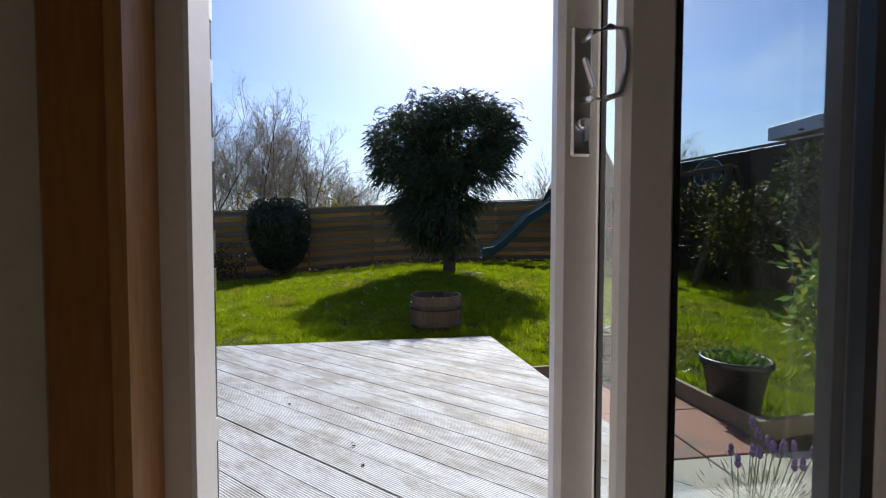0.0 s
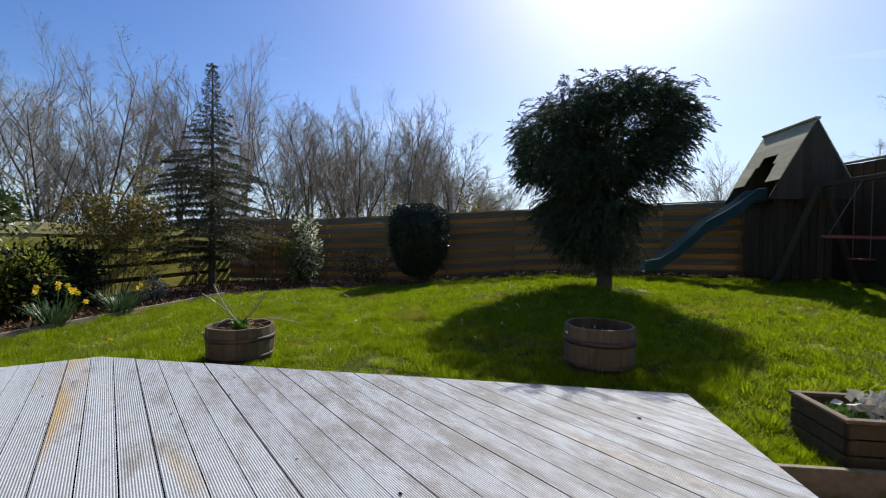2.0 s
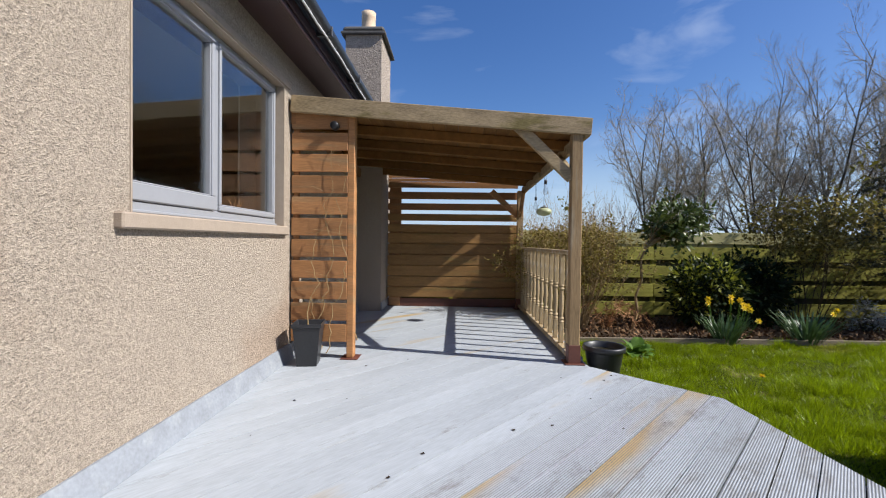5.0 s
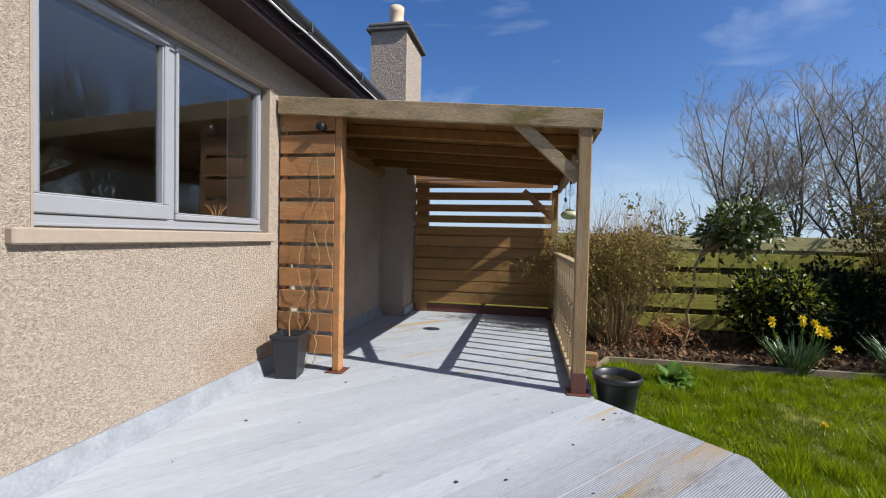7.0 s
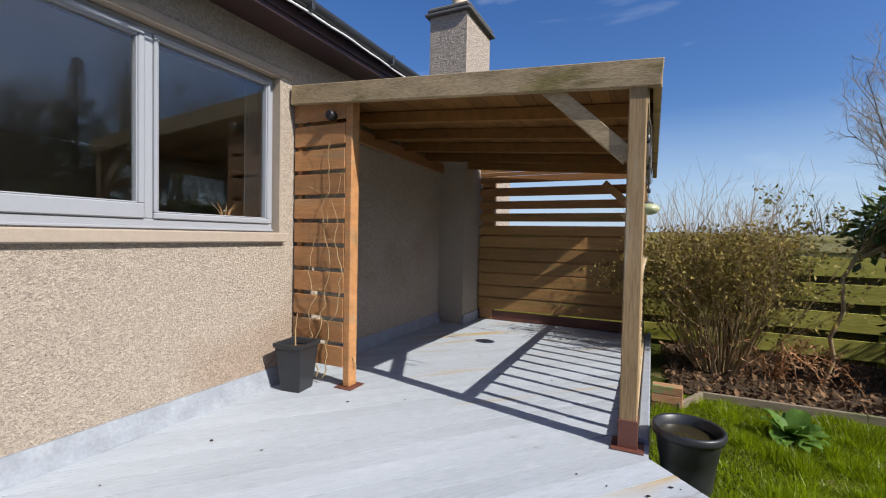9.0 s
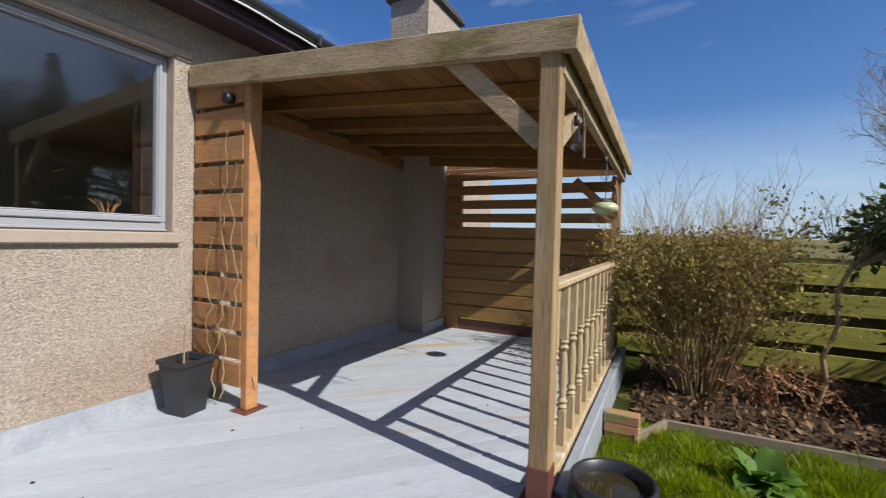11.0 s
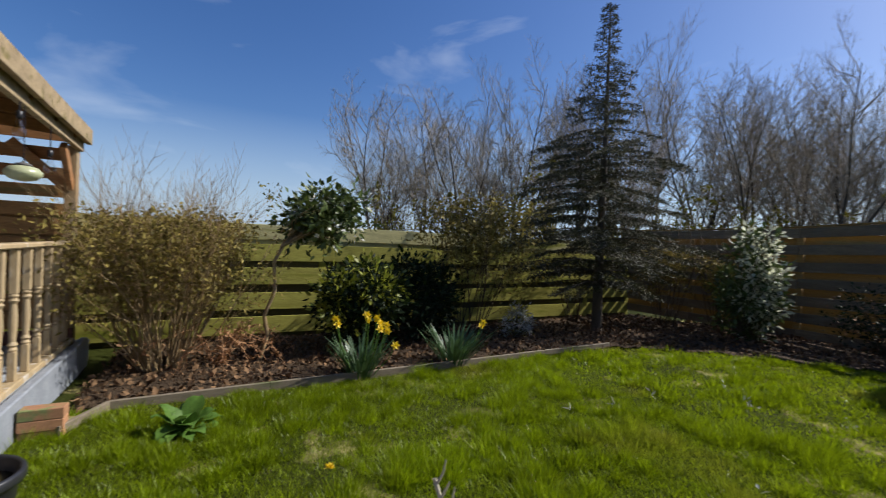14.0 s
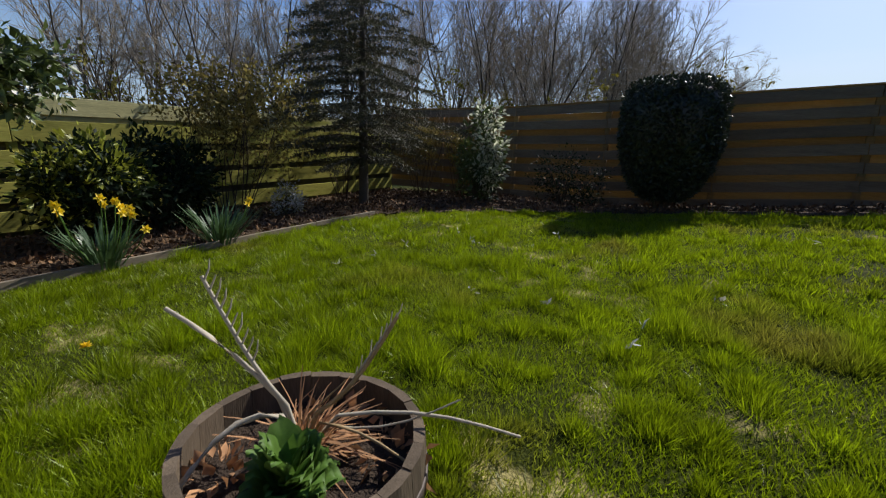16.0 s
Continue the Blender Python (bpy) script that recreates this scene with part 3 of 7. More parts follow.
def build_house():
    bm = bmesh.new()
    x0, x1, z0, z1 = -9.0, 5.5, -0.4, 2.62
    for a in ((x0, WX0, z0, z1), (WX0, WX1, z0, WZ0), (WX0, WX1, WZ1, z1), (WX1, DX0, z0, z1), (DX0, DX1, DZ1, z1), (DX1, x1, z0, z1), (DX0, DX1, z0, -0.03)):
        box(bm, a[0], a[1], IN + 0.012, WALL, a[2], a[3])
    bmesh.ops.remove_doubles(bm, verts=bm.verts, dist=0.0001)
    solid("wall_garden", bm, "render", "cream roughcast house wall with a window and a patio door", "wall")
    bm = bmesh.new()
    for a in ((x0, WX0, -0.05, 2.42), (WX0, WX1, -0.05, WZ0), (WX0, WX1, WZ1, 2.42), (WX1, 0.785, -0.05, 2.42), (0.785, DX1, DZ1, 2.42), (DX1, x1, -0.05, 2.42)):
        box(bm, a[0], a[1], IN, IN + 0.010, a[2], a[3])
    solid("wall_inner", bm, "plaster", "cream painted plaster wall inside the room", "wall")
    for n, a in (("wall_south", (x0, x1, -3.2, -3.0, -0.4, 2.62)), ("wall_east", (x1 - 0.2, x1, -3.0, IN, -0.4, 2.62)), ("wall_west", (x0, x0 + 0.2, -3.0, IN, -0.4, 2.62))):
        solid(n, B(*a), "plaster", "plain cream plaster wall closing the room", "wall")
    solid("floor", B(x0 + 0.2, x1 - 0.2, -3.0, IN, -0.05, 0.0), "carpet", "plain brown carpet floor inside the house", "floor")
    solid("ceiling", B(x0 + 0.2, x1 - 0.2, -3.0, IN, 2.43, 2.5), "plaster", "plain cream ceiling inside the house", "ceiling")
    # painted grey strip along the wall's foot
    bm = bmesh.new()
    prism(bm, [(-5.94, WALL), (-5.94, WALL + 0.05), (DX0 - 0.02, WALL + 0.05), (DX0 - 0.02, WALL)][::-1], 0.001, 0.125)
    for v in bm.verts:
        if v.co.z > 0.1 and v.co.y > WALL + 0.01:
            v.co.y = WALL + 0.012
    solid("trim", bm, "upstand", "grey painted sloping upstand at the foot of the wall", "upstand")
    # chimney breast and stack
    ch = thing("chimney", (-6.4, 2.5, -0.2), "square roughcast chimney stack with a dark cap and clay pot", "chimney", kind="structure")
    part("breast", B(-6.95, -5.95, WALL + 0.002, 2.68, -0.1, 2.35), "render", ch, "roughcast chimney breast", world=True)
    part("stack", B(-6.80, -5.95, 2.14, 2.66, 2.35, 3.97), "chimney", ch, world=True)
    bm = bmesh.new()
    box(bm, -6.86, -5.90, 2.08, 2.72, 3.97, 4.01, 0.01)
    box(bm, -6.84, -5.92, 2.10, 2.70, 4.01, 4.09, 0.03)
    part("cap", bm, "cap", ch, "dark weathered cap", world=True)
    part("chimney_pot", lathe(bmesh.new(), [(0.125, 4.08), (0.125, 4.13), (0.108, 4.15), (0.102, 4.36), (0.106, 4.37), (0.106, 4.46), (0.085, 4.46), (0.085, 4.30)], 18, -6.30, 2.40), "claypot", ch, "pale clay pot", world=True, smooth=True)
    part("breast_upstand", B(-6.96, -5.94, 2.683, 2.70, 0.002, 0.12), "upstand", ch, "grey painted foot", world=True)
    # eaves: soffit, fascia, gutter, roof slope
    roof = thing("house_roof", (0, 2.5, 2.6), "low pitched tiled roof with brown fascia and black gutter", "roof", kind="structure")
    part("soffit", B(-5.94, 5.6, WALL + 0.002, 2.60, 2.545, 2.565), "fascia", roof, world=True)
    bm = bmesh.new()
    box(bm, -5.94, 5.6, 2.60, 2.625, 2.525, 2.66, 0.004)
    box(bm, -5.94, 5.6, 2.627, 2.64, 2.565, 2.63, 0.003)
    part("fascia_board", bm, "fascia", roof, world=True)
    bm = bmesh.new()
    n = 10
    prof = [(0.058 * math.cos(math.pi + math.pi * i / n), 0.058 * math.sin(math.pi + math.pi * i / n)) for i in range(n + 1)] + [(0.053 * math.cos(-math.pi * i / n), 0.053 * math.sin(-math.pi * i / n)) for i in range(n + 1)]
    ra = [bm.verts.new((-5.9, 2.70 + a, 2.68 + b)) for a, b in prof]
    rb = [bm.verts.new((5.6, 2.70 + a, 2.68 + b)) for a, b in prof]
    for i in range(len(prof)):
        j = (i + 1) % len(prof)
        bm.faces.new((ra[i], ra[j], rb[j], rb[i]))
    part("gutter", bm, "gutter", roof, "black half-round gutter", world=True, smooth=True)
    for gx in (-5.1, -4.1, -3.1, -2.1, -1.1, 0.2, 1.4):
        part("gutter_bracket", B(gx - 0.015, gx + 0.015, 2.63, 2.765, 2.612, 2.69, bev=0.003), "gutter", roof, world=True)
    bm = bmesh.new()
    k = math.tan(radians(24))
    for c in range(9):
        ya, yb = 2.66 - 0.33 * c, 2.66 - 0.33 * (c + 1)
        za, zb = 2.70 + 0.33 * c * k, 2.70 + 0.33 * (c + 1) * k
        vs = [bm.verts.new(p) for p in ((-9, ya, za + 0.02), (5.6, ya, za + 0.02), (5.6, yb, zb), (-9, yb, zb), (-9, ya, za), (5.6, ya, za))]
        bm.faces.new(vs[:4])
        bm.faces.new((vs[4], vs[5], vs[1], vs[0]))
    part("tiles", bm, "slate", roof, world=True)
    bm = bmesh.new()
    pts = []
    for i in range(60):
        x = -5.85 + i * 0.12
        pts.append((x, 2.722, 2.600 + 0.009 * math.sin(i * 0.4) + 0.003 * math.sin(i * 1.7)))
    tagged(part("cable", tube(bm, pts, 0.0075, 0.0075, 6), "cable", smooth=True), "white cable hung loosely under the gutter", "cable")


build_house()


def build_window():
    w = thing("window_1", (-2.32, 2.25, WZ0), "grey framed two-light casement window in a stone surround", "window", kind="structure")
    part("window_sill", B(WX0 - 0.025, WX1 + 0.09, WALL - 0.15, 2.372, 1.052, 1.124, bev=0.008), "lintel", w, "stone sill", world=True)
    bm = bmesh.new()
    box(bm, WX0 - 0.10, WX1 + 0.10, WALL + 0.001, 2.345, WZ1 + 0.0, WZ1 + 0.05, 0.004)
    part("lintel", bm, "lintel", w, "stone lintel edge", world=True)
    bm = bmesh.new()
    box(bm, WX0 - 0.0, WX0 + 0.012, 2.10, WALL + 0.004, WZ0, WZ1)
    box(bm, WX1 - 0.012, WX1, 2.10, WALL + 0.004, WZ0, WZ1)
    box(bm, WX0, WX1, 2.10, WALL + 0.004, WZ1 - 0.012, WZ1)
    part("reveal", bm, "lintel", w, world=True)
    x0, x1, z0, z1 = WX0 + 0.012, WX1 - 0.012, WZ0 + 0.002, WZ1 - 0.012
    mid = -2.335
    y0, y1 = 2.190, 2.262
    f, hm = 0.034, 0.026
    bm = bmesh.new()
    for a in ((x0, x1, z0, z0 + 0.075), (x0, x1, z1 - f, z1), (x0, x0 + f, z0 + 0.075, z1 - f), (x1 - f, x1, z0 + 0.075, z1 - f), (mid - hm, mid + hm, z0 + 0.075, z1 - f)):
        box(bm, a[0], a[1], y0, y1, a[2], a[3], 0.006)
    # drip moulding stepped along the bottom rail
    box(bm, x0 + 0.002, x1 - 0.002, y1 - 0.004, y1 + 0.016, z0 + 0.018, z0 + 0.034, 0.004)
    part("window_frame", bm, "upvc_grey", w, world=True)
    # a fixed light with slim beads, and an opening casement with a deep bottom rail
    for a, b, s, low in ((x0 + f, mid - hm, 0.022, 0.036), (mid + hm, x1 - f, 0.032, 0.085)):
        bm = bmesh.new()
        zb, zt = z0 + 0.075, z1 - f
        for q in ((a, b, zb, zb + low), (a, b, zt - s, zt), (a, a + s, zb + low, zt - s), (b - s, b, zb + low, zt - s)):
            box(bm, q[0], q[1], y0 + 0.02, y1 + 0.014, q[2], q[3], 0.006)
        sash = part("sash", bm, "upvc_grey", w, world=True)
        bm = bmesh.new()
        e = 0.009
        for q in ((a + s, b - s, zb + low, zb + low + e), (a + s, b - s, zt - s - e, zt - s), (a + s, a + s + e, zb + low + e, zt - s - e), (b - s - e, b - s, zb + low + e, zt - s - e)):
            box(bm, q[0], q[1], y0 + 0.03, y1 + 0.003, q[2], q[3], 0.003)
        part("glazing_bead", bm, "upvc_grey", sash, "stepped glazing bead", world=True)
        bm = bmesh.new()
        box(bm, a + s - 0.004, b - s + 0.004, y0 + 0.045, y0 + 0.049, zb + low - 0.004, zt - s + 0.004)
        p = part("pane", bm, "glass", sash, "clear glass pane", world=True)
        p.visible_shadow = False


build_window()


def build_door():
    d = thing("door_1", (1.4, 2.2, 0), "white sliding patio door, partly open, with a chrome handle", "door", kind="structure")
    bm = bmesh.new()
    box(bm, 0.562, 0.834, 1.985, 2.052, 0.0, DZ1, 0.004)
    box(bm, 2.112, 2.195, 1.985, 2.345, 0.0, DZ1, 0.004)
    box(bm, 0.834, 2.112, 1.985, 2.345, DZ1 - 0.07, DZ1, 0.004)
    box(bm, 0.834, 2.112, 1.947, 2.345, -0.028, 0.03, 0.004)
    part("door_frame", bm, "upvc_white", d, world=True)
    bm = bmesh.new()
    box(bm, 0.795, 0.822, 2.053, 2.085, 0.03, 2.03)
    keeps = part("lock_strip", bm, "black", d, "black strip with metal keeps", world=True)
    for z in (0.75, 0.95, 1.0, 1.12, 1.22, 1.3, 1.5):
        part("keep", B(0.8225, 0.826, 2.058, 2.078, z, z + 0.03), "chrome", keeps, world=True)
    for name, x0, x1, y0, y1, sw, bz in (("sliding_panel", 1.380, 2.107, 2.280, 2.330, 0.089, 0.10), ("fixed_panel", 1.481, 2.110, 2.220, 2.270, 0.105, 0.43)):
        bm = bmesh.new()
        zt = DZ1 - 0.072
        box(bm, x0, x0 + sw, y0, y1, 0.032, zt, 0.012)
        box(bm, x1 - 0.07, x1, y0, y1, 0.032, zt, 0.008)
        box(bm, x0 + sw, x1 - 0.07, y0, y1, zt - 0.09, zt, 0.006)
        box(bm, x0 + sw, x1 - 0.07, y0, y1, 0.032, bz + 0.02, 0.006)
        leaf = part(name, bm, "upvc_white", d, world=True)
        bm = bmesh.new()
        g = 0.010
        for q in ((x0 + sw, x0 + sw + g, bz + 0.02, zt - 0.09), (x1 - 0.07 - g - 0.02, x1 - 0.07, bz + 0.02, zt - 0.09), (x0 + sw + g, x1 - 0.09 - g, bz + 0.02, bz + 0.03)):
            box(bm, q[0], q[1], y0 + 0.006, y1 - 0.006, q[2], q[3])
        part("gasket", bm, "black", leaf, "black rubber gasket", world=True)
        p = part("pane", B(x0 + sw + g - 0.003, x1 - 0.08, (y0 + y1) / 2 - 0.002, (y0 + y1) / 2 + 0.002, bz + 0.025, zt - 0.085), "glass", leaf, "clear glass pane", world=True)
        p.visible_shadow = False
        if name == "sliding_panel":
            bm = bmesh.new()
            box(bm, x0 + 0.022, x0 + 0.062, y0 - 0.008, y0 + 0.002, 1.175, 1.42, 0.004)
            handle = part("handle_plate", bm, "chrome", leaf, "chrome handle plate", world=True)
            bm = bmesh.new()
            hx, zt2, zb2 = x0 + 0.042, 1.405, 1.275
            pts = [(hx, y0 - 0.004, zt2 - 0.012), (hx + 0.01, y0 - 0.028, zt2 - 0.004), (hx + 0.035, y0 - 0.045, zt2), (hx + 0.058, y0 - 0.052, zt2 - 0.005), (hx + 0.064, y0 - 0.054, zt2 - 0.045), (hx + 0.063, y0 - 0.054, zb2 + 0.05), (hx + 0.055, y0 - 0.05, zb2 + 0.008), (hx + 0.03, y0 - 0.042, zb2), (hx + 0.01, y0 - 0.024, zb2 + 0.004), (hx, y0 - 0.004, zb2 + 0.008)]
            part("grip", tube(bm, pts, 0.0065, 0.0065, 8), "chrome", handle, world=True, smooth=True)
            bm = bmesh.new()
            beam(bm, (hx, y0 - 0.014, 1.36), (hx + 0.02, y0 - 0.016, 1.30), 0.012, 0.01)
            part("latch_lever", bm, "chrome", handle, world=True)
            bm = bmesh.new()
            lathe(bm, [(0.011, 0.0), (0.011, 0.012), (0.005, 0.014)], 14)
            part("lock_barrel", bm, "chrome", handle, loc=pose(hx, y0 - 0.008, 1.235, 90, 0, 0), world=True, smooth=True)
            bm = bmesh.new()
            box(bm, hx - 0.002, hx + 0.002, y0 - 0.034, y0 - 0.018, 1.20, 1.24, 0.001)
            part("key", bm, "chrome", handle, world=True)
    # timber lining inside
    bm = bmesh.new()
    box(bm, 0.786, 0.802, IN - 0.022, 1.984, 0, DZ1)
    box(bm, 2.186, 2.2, IN - 0.022, 1.984, 0, DZ1)
    box(bm, 0.802, 2.186, IN - 0.022, 1.984, DZ1 - 0.014, DZ1)
    part("lining", bm, "pine", d, "pale varnished pine lining", world=True)
    bm = bmesh.new()
    for a in ((0.724, 0.785, 0, DZ1 + 0.07), (2.188, 2.268, 0, DZ1 + 0.07)):
        box(bm, a[0], a[1], IN - 0.022, IN - 0.0005, a[2], a[3], 0.006)
    box(bm, 0.785, 2.188, IN - 0.022, IN - 0.0005, DZ1, DZ1 + 0.07, 0.006)
    part("architrave", bm, "architrave", d, "brown varnished architrave", world=True)


build_door()

# ---- garden fences ----
def build_back_fence():
    f = thing("fence_back", (0, 13.9, 0), "tall hit-and-miss fence of brown horizontal boards", "fence", kind="structure")
    rnd = random.Random(5)
    posts = [-7.75, -6.2, -4.5, -2.78, -1.07, 0.66, 2.42, 4.2, 5.95, 7.7]
    top = lambda x: 1.52 + 0.048 * (x + 4.6) if x > -4.6 else 1.50
    for x in posts:
        part("post", B(x - 0.045, x + 0.045, 13.87, 13.93, ground_z(x, 13.9) - 0.1, top(x) + 0.0, bev=0.006), "fence", f, world=True)
    for a, b in zip(posts, posts[1:]):
        n = 13
        za, zb = max(-0.18, ground_z(a, 13.9)), max(-0.18, ground_z(b, 13.9))
        for i in range(n):
            k = (i + 0.5) / n
            pa, pb = za + (top(a) - 0.02 - za) * k, zb + (top(b) - 0.02 - zb) * k
            h = (top(a) - za) / n
            y = 13.955 if i % 2 else 13.845
            bm = bmesh.new()
            beam(bm, (a + 0.005, y + rnd.uniform(-0.004, 0.004), pa + rnd.uniform(-0.006, 0.006)), (b - 0.005, y, pb + rnd.uniform(-0.006, 0.006)), 0.02, h * (1.14 if i % 2 == 0 or i < n - 2 else 1.0), bev=0.003)
            # shade is coloured into the near boards; the far ones keep the warmer brown
            part("board", bm, "fence" if i % 2 else "fencefrontshade", f, world=True)
        bm = bmesh.new()
        beam(bm, (a, 13.9, top(a) + 0.015), (b, 13.9, top(b) + 0.015), 0.14, 0.025, bev=0.004)
        part("capping", bm, "fence", f, world=True)


def build_left_fence():
    f = thing("fence_left", (-7.6, 9, -0.4), "hit-and-miss fence of green mossy horizontal boards", "fence", kind="structure")
    rnd = random.Random(6)
    ys = [1.9, 3.7, 5.5, 7.3, 9.1, 10.9, 12.6, 13.84]
    for y in ys:
        part("post", B(-7.5945, -7.5555, y - 0.045, y + 0.045, -0.5, 1.2, bev=0.006), "fencegreen", f, world=True)
    for k, (a, b) in enumerate(zip(ys, ys[1:])):
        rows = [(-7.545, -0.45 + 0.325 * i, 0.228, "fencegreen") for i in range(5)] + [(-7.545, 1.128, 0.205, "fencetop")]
        # back boards, coloured dark for the shade seen between the front ones
        rows += [(-7.605, -0.2875 + 0.325 * i, 0.20, "fencebackshade") for i in range(5)]
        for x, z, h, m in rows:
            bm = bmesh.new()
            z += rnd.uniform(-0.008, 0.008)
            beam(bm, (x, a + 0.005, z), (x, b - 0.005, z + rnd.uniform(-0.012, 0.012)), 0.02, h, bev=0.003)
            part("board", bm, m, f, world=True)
        # a patch board closes most of the uppermost gap
        bm = bmesh.new()
        beam(bm, (-7.5675, a + (0.05 if k % 2 else 0.62), 0.985), (-7.5675, b - 0.05, 0.985), 0.016, 0.16, bev=0.003)
        part("board", bm, "fencetop", f, world=True)


def build_right_fence():
    f = thing("fence_right", (7.6, 9, 0.2), "tall dark boundary fence of close vertical boards", "fence", kind="structure")
    rnd = random.Random(7)
    y = 2.0
    i = 0
    while y < 13.85:
        w = 0.148
        part("board", B(7.6 + (0.012 if i % 2 else 0), 7.625 + (0.012 if i % 2 else 0), y, y + w, -0.3, 2.55 + 0.04 * (y - 9.06) + rnd.uniform(-0.01, 0.01), bev=0.003), "darkfence", f, world=True)
        y += w + 0.004
        i += 1
    bm = bmesh.new()
    beam(bm, (7.62, 2.0, 2.59 - 0.04 * 7.06), (7.62, 13.85, 2.59 + 0.04 * 4.79), 0.12, 0.03, bev=0.004)
    part("coping", bm, "coping", f, "pale worn capping board", world=True)


build_back_fence()
build_left_fence()
build_right_fence()

# ---- timber shelter against the house ----
def build_shelter():
    s = thing("pergola", (-4.9, 3.6, 0), "lean-to timber shelter with boarded roof and slatted sides", "pergola", kind="structure")
    X0, X1 = -3.315, -6.40
    zf = lambda y: 2.234 + (2.050 - 2.234) * (y - 2.35) / (4.867 - 2.35)   # top of the front beam
    drop = lambda x: 0.03 * (x - X0) / (X1 - X0) * 2.5                     # the roof falls a little towards the back
    bm = bmesh.new()
    beam(bm, (X0 - 0.022, 2.352, zf(2.35) - 0.07), (X0 - 0.022, 4.867, zf(4.867) - 0.07), 0.044, 0.14)
    part("front_beam", bm, "beam", s, "weathered front beam with greenish stains", world=True)
    bm = bmesh.new()
    beam(bm, (X0 - 0.046, 4.845, 2.050 - 0.07), (X1, 4.845, 1.975 - 0.07), 0.044, 0.14)
    part("side_beam", bm, "beam", s, "weathered side beam", world=True)
    bm = bmesh.new()
    beam(bm, (X0 - 0.05, 4.785, 1.885), (X1, 4.785, 1.815), 0.045, 0.10)
    part("wall_plate", bm, "beam", s, world=True)
    bm = bmesh.new()
    beam(bm, (X0 - 0.05, 2.36, 2.06), (-5.94, 2.36, 1.99), 0.045, 0.12)
    part("ledger", bm, "slat", s, world=True)
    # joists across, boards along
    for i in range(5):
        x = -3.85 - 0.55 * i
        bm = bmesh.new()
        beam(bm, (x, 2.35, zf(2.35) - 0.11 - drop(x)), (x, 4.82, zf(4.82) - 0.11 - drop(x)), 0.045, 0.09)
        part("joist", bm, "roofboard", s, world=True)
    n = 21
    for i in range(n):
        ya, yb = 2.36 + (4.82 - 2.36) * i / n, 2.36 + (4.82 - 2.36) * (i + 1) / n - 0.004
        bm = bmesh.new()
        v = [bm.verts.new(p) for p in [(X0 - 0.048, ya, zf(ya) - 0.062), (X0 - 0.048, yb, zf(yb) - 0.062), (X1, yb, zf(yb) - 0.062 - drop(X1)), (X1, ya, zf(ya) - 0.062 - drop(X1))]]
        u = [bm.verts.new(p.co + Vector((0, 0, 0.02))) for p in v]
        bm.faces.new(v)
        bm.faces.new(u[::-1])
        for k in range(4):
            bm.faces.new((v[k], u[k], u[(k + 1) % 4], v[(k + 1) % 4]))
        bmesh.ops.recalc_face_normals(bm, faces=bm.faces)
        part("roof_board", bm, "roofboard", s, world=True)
    bm = bmesh.new()
    v = [bm.verts.new(p) for p in [(X0 - 0.03, 2.352, zf(2.352) - 0.02), (X0 - 0.03, 4.85, zf(4.85) - 0.02), (X1, 4.85, zf(4.85) - 0.02 - drop(X1)), (X1, 2.352, zf(2.352) - 0.02 - drop(X1))]]
    u = [bm.verts.new(p.co + Vector((0, 0, 0.012))) for p in v]
    bm.faces.new(v)
    bm.faces.new(u[::-1])
    for k in range(4):
        bm.faces.new((v[k], u[k], u[(k + 1) % 4], v[(k + 1) % 4]))
    bmesh.ops.recalc_face_normals(bm, faces=bm.faces)
    part("roof_felt", bm, "cap", s, "dark roofing felt", world=True)
    # posts with brown shoes
    for x, y, zt, m in ((-3.375, 4.755, 1.93, "post"), (-6.36, 4.735, 1.80, "post")):
        post = part("post", B(x - 0.045, x + 0.045, y - 0.045, y + 0.045, 0.15, zt, bev=0.006), m, s, world=True)
        bm = bmesh.new()
        box(bm, x - 0.05, x + 0.05, y - 0.05, y + 0.05, 0.008, 0.16, 0.003)
        box(bm, x - 0.082, x + 0.082, y - 0.082, y + 0.082, 0.002, 0.010, 0.002)
        part("post_shoe", bm, "brownpaint", post, "red-brown painted metal shoe", world=True)
    bm = bmesh.new()
    beam(bm, (-3.375, 4.72, 1.56), (-3.375, 4.26, 2.0), 0.09, 0.045, up=(1, 0, 0))
    part("brace", bm, "beam", s, world=True)
    bm = bmesh.new()
    beam(bm, (-3.41, 4.755, 1.55), (-3.98, 4.755, 1.84), 0.085, 0.045, up=(0, 1, 0))
    part("brace", bm, "beam", s, world=True)
    bm = bmesh.new()
    beam(bm, (-6.33, 4.735, 1.42), (-6.05, 4.735, 1.76), 0.085, 0.045, up=(0, 1, 0))
    part("brace", bm, "slat", s, world=True)
    bm = bmesh.new()
    beam(bm, (-6.40, 4.70, 1.42), (-6.40, 4.3, 1.80), 0.085, 0.045, up=(1, 0, 0))
    part("brace", bm, "slat", s, world=True)
    # short slatted panel by the house
    p = part("panel_post", B(-3.46, -3.37, 2.825, 2.885, 0.008, 2.10, bev=0.006), "slat", s, world=True)
    part("foot_plate", B(-3.50, -3.33, 2.78, 2.93, 0.002, 0.008, bev=0.001), "brownpaint", p, world=True)
    part("panel_batten", B(-3.425, -3.39, 2.352, 2.40, 0.16, 2.08, bev=0.003), "slat", s, world=True)
    for i in range(11):
        z = 0.145 + 0.1815 * i
        part("slat", B(-3.388, -3.366, 2.345, 2.825, z, z + 0.150, bev=0.003), "slat", s, world=True)
    # slatted far wall
    rnd = random.Random(2)
    part("panel_post", B(-6.55, -6.467, 2.72, 2.90, 0.004, 1.95, bev=0.005), "slat", s, world=True)
